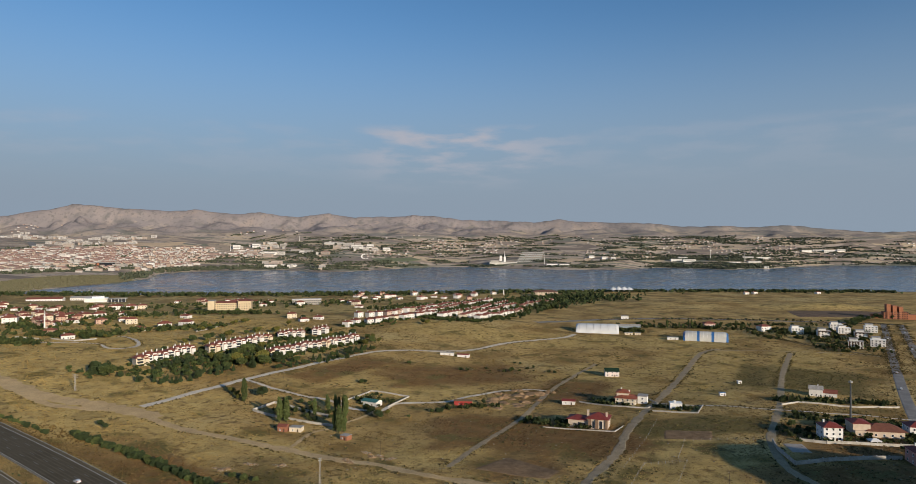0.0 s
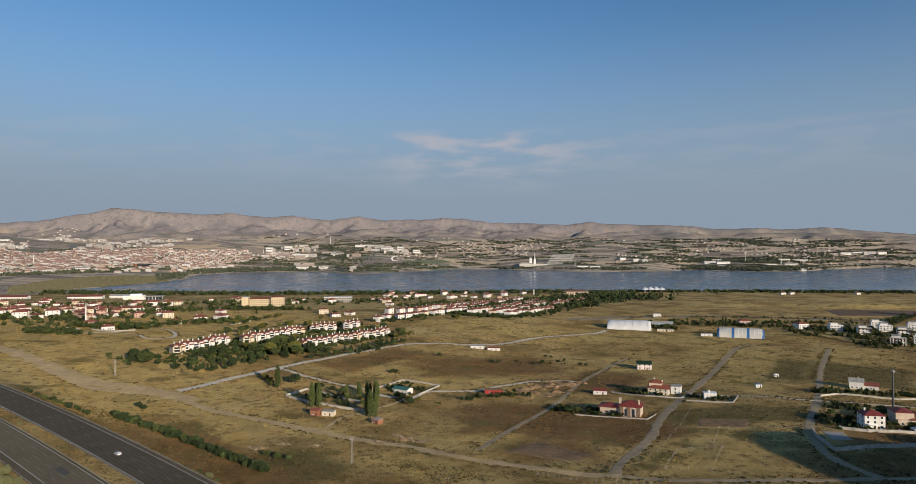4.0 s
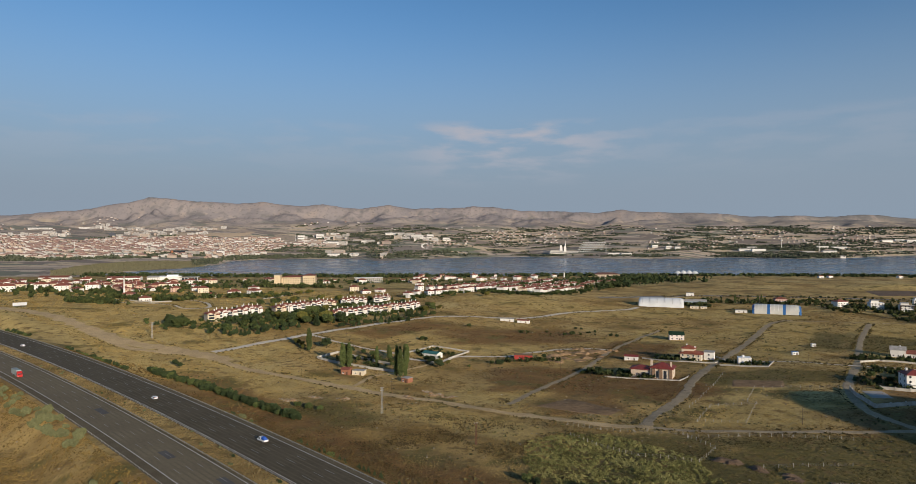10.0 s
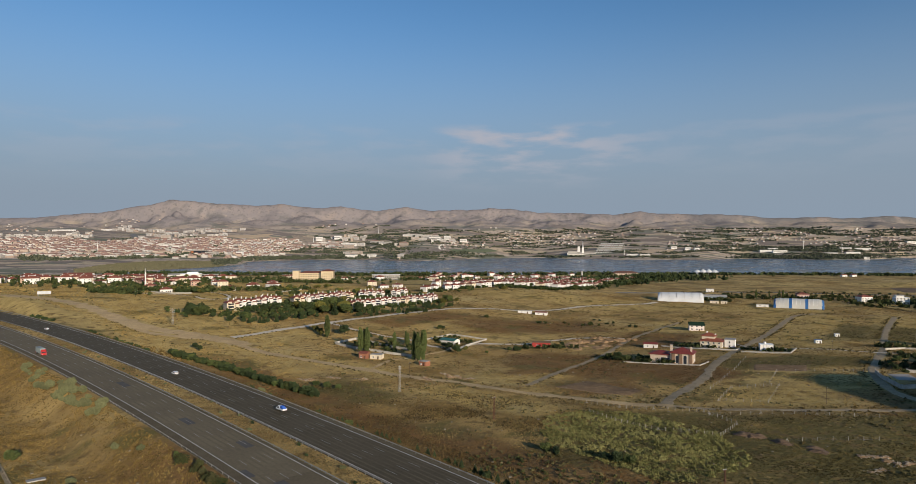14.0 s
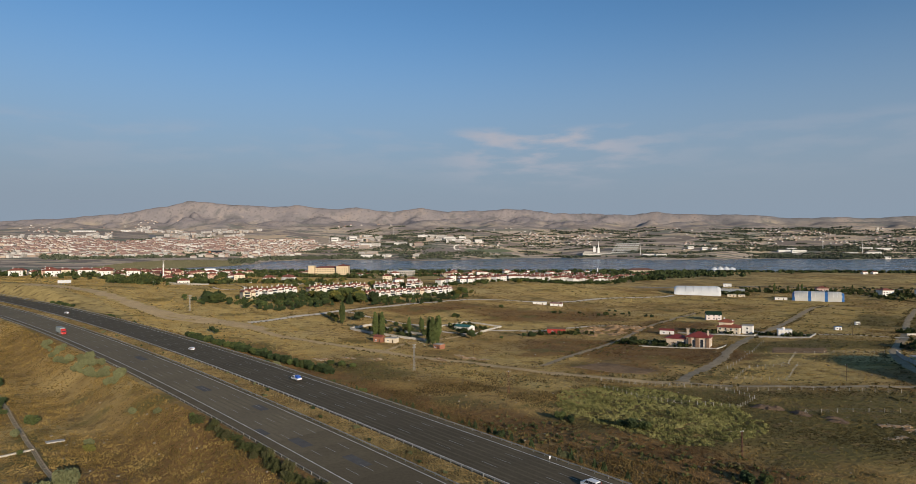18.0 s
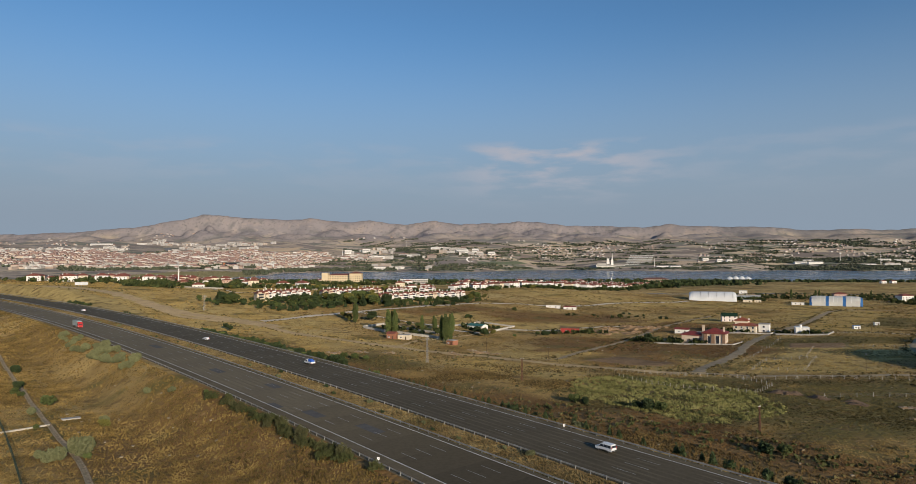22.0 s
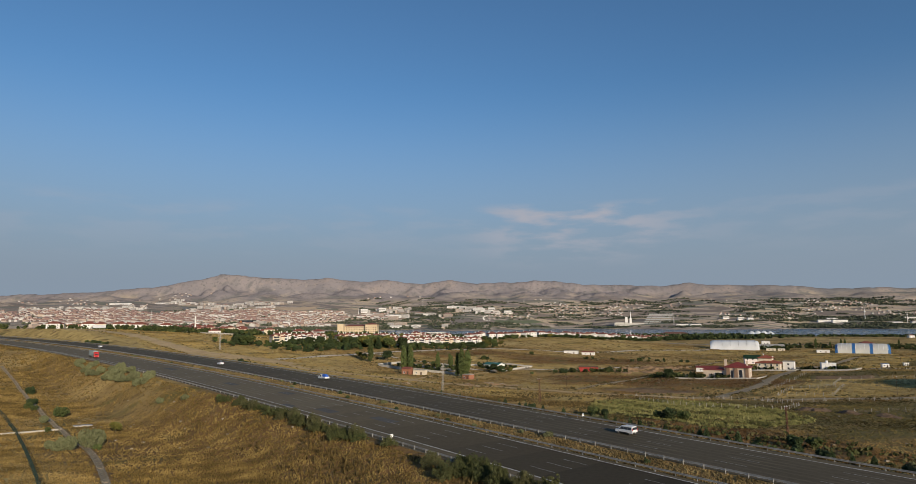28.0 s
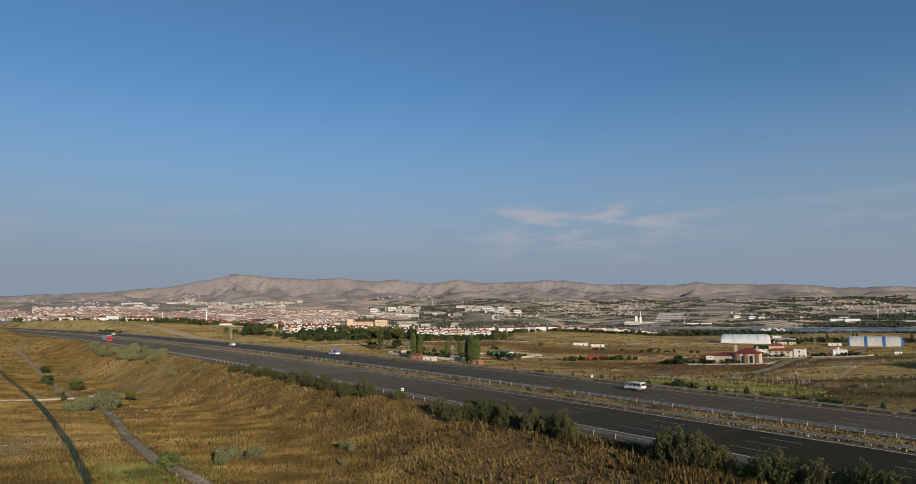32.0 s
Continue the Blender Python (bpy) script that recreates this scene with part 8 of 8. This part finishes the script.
def ribbon_beam(name, label, pts, wide, high, material, cat):
    g = Geo()
    for (x0, y0), (x1, y1) in zip(pts, pts[1:]):
        d = Vector((x1 - x0, y1 - y0, 0)).normalized()
        w = Vector((d.y, -d.x, 0)) * wide / 2
        a, b = Vector((x0, y0, top(x0, y0))), Vector((x1, y1, top(x1, y1)))
        lo, hi = Vector((0, 0, -0.2)), Vector((0, 0, high))
        g.add([a - w + lo, a + w + lo, a + w + hi, a - w + hi, b - w + lo, b + w + lo, b + w + hi, b - w + hi], [(0, 1, 2, 3), (7, 6, 5, 4), (0, 4, 5, 1), (1, 5, 6, 2), (2, 6, 7, 3), (3, 7, 4, 0)])
    return solid(name, g, material, label, cat)


ribbon_beam("concrete_beam", "pale concrete beam lying in the dry field", [(-168, 158), (-164, 171), (-160, 183)], 0.7, 0.45, mat("pale concrete", (0.55, 0.50, 0.42), (0.45, 0.41, 0.34), 2, 0.9, fine=0.2), "beam")
ribbon_beam("concrete_slab", "broken pale concrete slab beside the channel", [(-162.5, 191), (-159, 195)], 2.4, 0.5, M_CONC, "slab")


def heap(x, y, r, h, material, label, seed, n=80):
    """Several low uneven mounds run together, strewn with broken lumps."""
    q = random.Random(seed)
    t = thing("rubble_heap", label, "heap", "heaps beside the track", at=pose(x, y, top(x, y) - 0.1, 0, 0, q.uniform(-40, 40)))
    g = Geo()
    crowns = [(q.uniform(-1.6, 1.6) * r, q.uniform(-0.7, 0.7) * r, r * q.uniform(0.4, 0.8), h * q.uniform(0.5, 1.1)) for _ in range(5)]
    for cx, cy, cr, ch in crowns:
        rings, m, k0 = 4, 10, len(g.v)
        for k in range(rings):
            f = k / (rings - 1)
            for i in range(m):
                a = 2 * math.pi * i / m
                rr = cr * (1 - f) * q.uniform(0.7, 1.25) + 0.06
                g.v.append((cx + rr * math.cos(a) * 1.3, cy + rr * math.sin(a), ch * math.sin(f * 1.57) * q.uniform(0.8, 1.1) - (0.4 if k == 0 else 0)))
        g.f += [(k0 + k * m + i, k0 + k * m + (i + 1) % m, k0 + (k + 1) * m + (i + 1) % m, k0 + (k + 1) * m + i) for k in range(rings - 1) for i in range(m)]
    part("mound", g, M_CLOD if material is not M_SOIL or y > 400 else M_SOIL, t)
    g = Geo()
    for _ in range(n):
        cx, cy, cr, ch = q.choice(crowns)
        a, d, s = q.uniform(0, 6.28), cr * q.uniform(0.1, 1.7), q.uniform(0.1, 0.45)
        g.box(cx + 1.3 * d * math.cos(a), cy + d * math.sin(a), max(0.0, ch * (1 - (d / cr) ** 2)) - 0.06, s * 1.4, s, s * 0.7, q.uniform(0, 3), q.uniform(0.4, 0.9))
    part("lumps", g, material, t)


M_RUBBLE = mat("pale rubble", (0.40, 0.35, 0.28), (0.26, 0.215, 0.155), 0.8, 0.95, fine=0.3)
for i, (x, y, r, h) in enumerate(((-64, 375, 3.0, 1.0), (-48, 384, 3.4, 1.2), (-41, 378, 2.4, 0.9), (-100, 362, 2.6, 0.9), (-131, 356, 2.8, 0.9), (-117, 365, 2.2, 0.7), (-55, 390, 2.2, 0.8), (118, 245, 3, 0.7), (124, 238, 2.5, 0.6), (112, 232, 2.2, 0.5))):
    heap(x, y, r, h, M_RUBBLE, "grey rubble heap dumped on dry grass", 60 + i)
for i, (x, y, r, h) in enumerate(((26, 520, 6, 1.8), (36, 532, 6.5, 2.1), (50, 541, 6, 1.7), (62, 548, 6.6, 2.1), (73, 553, 5.4, 1.6), (46, 512, 5.4, 1.5), (60, 524, 5.6, 1.6), (38, 548, 5, 1.4), (54, 556, 5.5, 1.6), (30, 506, 4.5, 1.2), (88, 268, 4.5, 1.2), (96, 256, 5, 1.1))):
    heap(x, y, r, h, M_SOIL, "brown earth mound on dry grass", 80 + i, 12)


# ================= ploughed plots, yards and boulevard cars =================
def plot(name, label, corners, material, cat, furrow=0.12, gap=1.4, lift=0.14):
    """A four-cornered plot; its surface rises and falls in furrows."""
    (ax, ay), (bx, by), (cx, cy), (dx, dy) = corners
    n = int(max(math.hypot(bx - ax, by - ay), math.hypot(cx - dx, cy - dy)) / (gap / 2))
    m = 14
    rows_ = []
    for i in range(n + 1):
        f = i / n
        row = []
        for k in range(m + 1):
            e = k / m
            x = (ax * (1 - f) + bx * f) * (1 - e) + (dx * (1 - f) + cx * f) * e
            y = (ay * (1 - f) + by * f) * (1 - e) + (dy * (1 - f) + cy * f) * e
            x, y = x + rng.uniform(-0.3, 0.3), y + rng.uniform(-0.3, 0.3)
            rim = i in (0, n) or k in (0, m)
            row.append((x, y, top(x, y) + (-0.2 if rim else lift + (furrow if i % 2 else 0) * rng.uniform(0.5, 1.2))))
            LANES.append((x, y, 1.6))
        rows_.append(row)
    g = Geo()
    for a, b in zip(rows_, rows_[1:]):
        g.sheet(a, b)
    solid(name, g.weld(), material, label, cat, kind="structure")


M_PLOUGH = mat("dry ploughed earth", (0.25, 0.172, 0.105), (0.17, 0.118, 0.072), 4, 0.95, bump=0.4, fine=0.5, spec=0.05)
plot("field", "ploughed purple-brown plot beside the dirt track", [(7, 363), (28, 386), (57, 357), (49, 345)], M_PLOUGH, "ploughed field")
plot("field", "dug brown beds inside a fenced plot", [(128, 408), (134, 426), (164, 418), (158, 401)], M_PLOUGH, "ploughed field")
plot("field", "dark ploughed field near the lake", [(590, 1130), (615, 1228), (795, 1218), (765, 1122)], M_SOIL, "ploughed field", 0.3, 9, 0.5)
plot("yard", "pale concrete yard inside the compound wall", [(191, 372), (193, 388), (204, 386), (202, 370)], mat("yard concrete", (0.40, 0.37, 0.33), (0.32, 0.29, 0.26), 3, 0.9, fine=0.2), "yard", 0.0, 2.0, 0.16)

saloon = None
for i, (x, y) in enumerate(((432, 640), (470, 655), (520, 782), (548, 785), (575, 870), (640, 932), (668, 976), (385, 565))):
    turn = math.degrees(math.atan2(0.857, 0.516)) + (180 if i % 2 else 0)
    m = pose(x, y, top(x, y) + 0.13, 0, 0, turn)
    if saloon is None:
        saloon = passenger_van("small white car on the grey boulevard", 60, 160, 1, 4.3, 1.5)
        tagged(saloon, "small white car on the grey boulevard", "car", "cars on the boulevard")
        saloon.matrix_basis = m
    else:
        copy_thing(saloon, m)

# ================= grass and scrub =================
def grass_material(name, dark, mid, pale, patch=9.0, single=0.4, tone=(0.955, 1.003, 1.0)):
    """Dry grass: each tuft its own tone, in drifts of lighter and darker growth."""
    m = bpy.data.materials.new(name)
    m.use_nodes = True
    n, l = m.node_tree.nodes, m.node_tree.links
    b = n["Principled BSDF"]
    b.inputs["Roughness"].default_value = 0.9
    b.inputs["Specular IOR Level"].default_value = 0.1
    dark, mid, pale = (tuple(c * k * w for c, w in zip(q, tone)) for q, k in ((dark, 0.9), (mid, 1.0), (pale, 1.08)))
    r = n.new("ShaderNodeValToRGB")
    r.color_ramp.elements[0].color, r.color_ramp.elements[1].color = (*dark, 1), (*pale, 1)
    r.color_ramp.elements[0].position, r.color_ramp.elements[1].position = 0.15, 0.9
    r.color_ramp.elements.new(0.5).color = (*mid, 1)
    tc = n.new("ShaderNodeTexCoord").outputs["Object"]
    t = n.new("ShaderNodeTexNoise")
    t.inputs["Scale"].default_value, t.inputs["Detail"].default_value = 1 / patch, 5
    l.new(tc, t.inputs["Vector"])
    mr = n.new("ShaderNodeMapRange")
    mr.inputs[1].default_value, mr.inputs[2].default_value = 0.35, 0.65
    l.new(t.outputs[0], mr.inputs[0])
    x = n.new("ShaderNodeMix")
    x.inputs[0].default_value = single
    l.new(mr.outputs[0], x.inputs[2])
    l.new(n.new("ShaderNodeNewGeometry").outputs["Random Per Island"], x.inputs[3])
    l.new(x.outputs[0], r.inputs[0])
    l.new(r.outputs[0], b.inputs["Base Color"])
    return m


R = np.random.default_rng(11)


def drift(x, y, s):
    """Uneven growth between 0 and 1, with drifts of about s metres."""
    a, b = x / s, y / s
    return 0.5 + 0.22 * np.sin(a * 1.3 + 1.7 * np.sin(b * 0.9)) + 0.18 * np.sin(b * 1.9 + 1.3 * np.sin(a * 1.1 + 2)) + 0.1 * np.sin(3.1 * a + 2.7 * b)


# places kept free of grass
CELL, CX0, CY0 = 1.0, -700, 20
taken = np.zeros((1040, 1120), bool)


def keep_free(x, y, r):
    i0, i1 = int((x - r - CX0) / CELL), int((x + r - CX0) / CELL) + 1
    j0, j1 = int((y - r - CY0) / CELL), int((y + r - CY0) / CELL) + 1
    taken[max(j0, 0):max(j1, 0), max(i0, 0):max(i1, 0)] = True


for x, y, r in LANES:
    keep_free(x, y, max(0.5, r - 1.0))
for ob in list(bpy.data.objects):
    if ob.parent is None and ob.name.split(".")[0] in ("house", "hut", "villa", "shed", "arched_hall", "terraced_house", "warehouse", "hall"):
        keep_free(ob.matrix_basis.translation.x, ob.matrix_basis.translation.y, 22 if "hall" in ob.name else 6)


def open_ground(x, y):
    i = np.clip(((x - CX0) / CELL).astype(int), 0, taken.shape[1] - 1)
    j = np.clip(((y - CY0) / CELL).astype(int), 0, taken.shape[0] - 1)
    return ~taken[j, i]


def tufts(name, label, x, y, h, w, material, blades=3, bow=0.8):
    """Tufts of grass: a ring of pointed blades round each root."""
    n = len(x)
    z = top_np(x, y)
    a0 = R.uniform(0, 6.28, n)
    v = np.zeros((n, 2 * blades, 3))
    for k in range(blades):
        a = a0 + 2 * np.pi * k / blades + R.uniform(-0.3, 0.3, n)
        v[:, k] = np.stack([x + np.cos(a) * w * 0.5, y + np.sin(a) * w * 0.5, z - 0.05], -1)
        b = a + np.pi / blades
        out = w * bow * R.uniform(0.2, 1.0, n)
        v[:, blades + k] = np.stack([x + np.cos(b) * out, y + np.sin(b) * out, z + h * R.uniform(0.55, 1.15, n)], -1)
    f = np.array([(k, (k + 1) % blades, blades + k) for k in range(blades)])
    f = (f[None] + 2 * blades * np.arange(n)[:, None, None]).reshape(-1, 3)
    tagged(new(name, mesh_np(name, v.reshape(-1, 3), f, material)), label, "grass", kind="stuff")


N = 640000
gy = np.exp(R.uniform(np.log(42), np.log(980), N))
gx = R.uniform(-1.3, 0.82, N) * gy
off, along = highway_off(gx, gy)
free = open_ground(gx, gy)
grow = drift(gx, gy, 17) + 0.35 * (drift(gx, gy, 4.3) - 0.5)
keep = R.random(N)

near = free & (off < -51.5) & (keep < 0.12 + 1.15 * grow)
x, y = gx[near], gy[near]
d = np.hypot(x, y)
tall = 0.7 + 0.8 * drift(x, y, 23)
tall = (0.20 + 0.0006 * d) * tall * R.uniform(0.5, 1.3, len(x))
wide = (0.10 + 0.0017 * d) * R.uniform(0.7, 1.5, len(x))
q = zone_at(ZONES[0][1], x, y) + 0.9 * (drift(x, y, 13) - 0.5) + R.normal(0, 0.15, len(x)) > 0.42
tufts("field_grass", "tall rust-brown dry grass on the slope", x[~q], y[~q], tall[~q], wide[~q], grass_material("rust-brown grass", (0.098, 0.072, 0.028), (0.158, 0.112, 0.042), (0.262, 0.192, 0.078), 7, 0.3, (1.03, 0.985, 0.86)))
tufts("slope_grass", "paler golden dry grass on the slope", x[q], y[q], 0.8 * tall[q], wide[q], grass_material("pale slope grass", (0.145, 0.101, 0.038), (0.205, 0.144, 0.055), (0.29, 0.214, 0.09), 7, 0.3, (1.03, 0.985, 0.88)))

mid = (off < -19.7) & (off > -27.0) & (keep < 0.8)
x, y = gx[mid], gy[mid]
d = np.hypot(x, y)
tufts("median_grass", "golden dry grass on the median strip", x, y, 0.35 * R.uniform(0.5, 1.3, len(x)), 0.16 + 0.002 * d, grass_material("golden verge grass", (0.125, 0.085, 0.038), (0.180, 0.126, 0.056), (0.24, 0.172, 0.080), 7, 0.25))

verge = free & (off > 3.2) & (off < 34) & (gy < 420) & (keep < 0.15 + 0.9 * grow)
x, y = gx[verge], gy[verge]
d = np.hypot(x, y)
tufts("verge_grass", "dark brown weeds on the highway embankment", x, y, (0.35 + 0.0006 * d) * R.uniform(0.5, 1.4, len(x)), 0.22 + 0.0018 * d, grass_material("embankment weeds", (0.085, 0.052, 0.021), (0.125, 0.080, 0.031), (0.175, 0.117, 0.047), 8))

field = free & (off > 30) & (keep < 0.15 + 0.9 * grow)
x, y = gx[field], gy[field]
d = np.hypot(x, y)
tall = (0.13 + 0.0003 * d) * R.uniform(0.5, 1.4, len(x))
wide = 0.26 + 0.0018 * d
share = [zone_at(spots, x, y) + R.normal(0, 0.12, len(x)) > 0.5 for _, spots in ZONES]
sort = np.where(share[2], 3, np.where(share[1], 2, np.where(share[0], 1, 0)))
for k, (word, name, dark, mid_, pale) in enumerate((
        ("dry brown steppe grass over the fields", "steppe_grass", (0.125, 0.081, 0.031), (0.212, 0.142, 0.054), (0.31, 0.217, 0.087)),
        ("golden stubble grass on the plots", "golden_grass", (0.20, 0.142, 0.054), (0.305, 0.217, 0.082), (0.41, 0.30, 0.118)),
        ("olive weeds and grass on fallow plots", "olive_grass", (0.052, 0.042, 0.016), (0.100, 0.080, 0.031), (0.155, 0.123, 0.049)),
        ("rust-brown dead weeds on bare plots", "rust_grass", (0.085, 0.048, 0.021), (0.145, 0.084, 0.035), (0.205, 0.128, 0.053)))):
    q = sort == k
    tufts(name, word, x[q], y[q], tall[q], wide[q], grass_material(word, dark, mid_, pale, 26, 0.22, (1.01, 1.0, 0.93)))

# pale olive tussocks of the fenced plot
n = 3000
a, b = R.uniform(-46, 46, n), R.uniform(-34, 34, n)
b = np.round(b / 2.8) * 2.8 + R.normal(0, 0.55, n)
x, y = 38 + a * 0.66 - b * 0.75, 262 - a * 0.75 - b * 0.66
ok = (np.abs((x - 38) / 36) ** 3 + np.abs((y - 260) / 50) ** 3) < 1 + 0.5 * (drift(x, y, 8) - 0.5)
ok &= highway_off(x, y)[0] > 16
ok &= R.random(n) < 0.35 + 0.9 * drift(x, y, 11)
x, y = x[ok], y[ok]
tufts("tussock_grass", "rows of pale olive tussock grass in the fenced plot", x, y, R.uniform(0.45, 0.85, len(x)), R.uniform(1.5, 2.7, len(x)), grass_material("olive tussocks", (0.110, 0.104, 0.036), (0.195, 0.178, 0.064), (0.26, 0.230, 0.090), 12), 10, 0.55)

# dark dead weeds on the disturbed ground between the dirt road and the highway
n = 9000
x, y = R.normal(-18, 46, n), R.normal(292, 24, n)
off = highway_off(x, y)[0]
ok = open_ground(x, y) & (off > 14) & (R.random(n) < np.clip(2.2 * drift(x, y, 12) - 0.75, 0, 1)) & ((np.abs((x - 38) / 36) ** 3 + np.abs((y - 260) / 50) ** 3) > 1)
x, y = x[ok], y[ok]
tufts("dead_weeds", "dark rust-brown dead weeds on disturbed ground", x, y, R.uniform(0.35, 0.9, len(x)), R.uniform(0.4, 0.9, len(x)), grass_material("dead weeds", (0.060, 0.040, 0.017), (0.110, 0.074, 0.030), (0.17, 0.12, 0.048), 8), 4)

# fresh green grass beside the channel
n = 1500
a, b = R.normal(0, 1, n), R.normal(0, 1, n)
x, y = -56 + a * 5.5 - b * 2.2, 77 - a * 4.0 - b * 3.0
ok = open_ground(x, y)
tufts("green_grass", "fresh green grass beside the concrete channel", x[ok], y[ok], R.uniform(0.3, 0.6, ok.sum()), R.uniform(0.25, 0.45, ok.sum()), grass_material("fresh grass", (0.06, 0.07, 0.02), (0.12, 0.125, 0.038), (0.20, 0.19, 0.07), 6), 4)

# tall wispy weeds below the near guard rail and down the slope
n = 26000
y = R.uniform(48, 150, n)
x = R.uniform(-0.75, 0.8, n) * y
off = highway_off(x, y)[0]
thick = np.clip(1.1 - (-52.5 - off) / 24, 0, 1) * np.clip(drift(x, y, 6) * 1.7 - 0.35 + 0.006 * x, 0, 1)
ok = open_ground(x, y) & (off < -52.0) & (off > -78) & (R.random(n) < thick)
x, y, off = x[ok], y[ok], off[ok]
tufts("tall_weeds", "tall dark brown weeds below the guard rail", x, y, R.uniform(0.45, 1.15, len(x)), R.uniform(0.22, 0.5, len(x)), grass_material("tall weeds", (0.040, 0.027, 0.011), (0.090, 0.060, 0.022), (0.190, 0.130, 0.052), 5), 5, 1.3)
n = 5200
spots = [on_road(u, -52.2 + o) for u, o in zip(R.uniform(18, 98, n), R.normal(0, 0.7, n))]
x, y = np.array([p.x for p in spots]), np.array([p.y for p in spots])
ok = (highway_off(x, y)[0] < -51.0) & (drift(x, y, 3.4) > 0.62)
x, y = x[ok], y[ok]
tufts("willow_shoots", "upright olive willow shoots below the guard rail", x, y, R.uniform(0.3, 0.8, len(x)), R.uniform(0.2, 0.42, len(x)), grass_material("willow shoots", (0.034, 0.036, 0.013), (0.070, 0.072, 0.026), (0.13, 0.125, 0.05), 3), 5, 1.1)

# low dark scrub
n = 15000
y = np.exp(R.uniform(np.log(70), np.log(950), n))
x = R.uniform(-1.2, 0.80, n) * y
off = highway_off(x, y)[0]
ok = open_ground(x, y) & (off > 5) & (drift(x, y, 31) + 0.5 * (drift(x, y, 7) - 0.5) > 0.63)
x, y = x[ok], y[ok]
far_wood("low_scrub", x, y, R.uniform(0.35, 0.8, len(x)), R.uniform(0.4, 0.9, len(x)) + 0.0012 * y, island("scrub leaves", (0.060, 0.054, 0.022), (0.14, 0.118, 0.048)), "low dark scrub scattered in the dry grass", 7, "scrub")
n = 170
f = R.uniform(0, 1, n)
x, y = -20 + 90 * f + R.normal(0, 7, n), 230 - 62 * f + R.normal(0, 6, n)
ok = highway_off(x, y)[0] > 6
far_wood("embankment_scrub", x[ok], y[ok], R.uniform(0.5, 1.2, ok.sum()), R.uniform(0.5, 1.1, ok.sum()), island("embankment leaves", (0.035, 0.042, 0.015), (0.09, 0.095, 0.032)), "dark olive scrub at the foot of the embankment", 12, "scrub")
# weeds thick along the edges of the dirt roads; their darkness includes bank shade
px, py = [], []
for x0, y0, r in LANES:
    if r > 2.4 and y0 > 250:
        for _ in range(9):
            a, q = R.uniform(0, 6.28), r + abs(R.normal(0, 1.5)) - 0.3
            px.append(x0 + q * math.cos(a))
            py.append(y0 + q * math.sin(a))
px, py = np.array(px), np.array(py)
ok = open_ground(px, py) & (highway_off(px, py)[0] > 6) & (drift(px, py, 14) > 0.35)
px, py = px[ok], py[ok]
far_wood("verge_weeds", px, py, R.uniform(0.3, 0.9, len(px)), R.uniform(0.4, 1.0, len(px)) + 0.0006 * py, island("verge weeds", (0.055, 0.044, 0.017), (0.13, 0.098, 0.038)), "dark weeds along the dirt roads, standing in for bank shade too", 6, "weeds")
# loose stones and litter in the field
n = 700
y = np.exp(R.uniform(np.log(60), np.log(700), n))
x = R.uniform(-0.85, 0.72, n) * y
off = highway_off(x, y)[0]
ok = (off > 6) | ((off < -54) & (y > 150))
x, y = x[ok], y[ok]
s = R.uniform(0.15, 0.5, len(x)) + 0.0006 * y
v, f = many_boxes(x, y, top_np(x, y) - 0.05, s * 1.3, s, s * 0.7, R.uniform(0, 3, len(x)))
tagged(new("field_stones", mesh_np("field_stones", v, f, island("pale stones", (0.15, 0.115, 0.07), (0.30, 0.25, 0.18)))), "pale loose stones in the dry fields", "stones", kind="stuff")
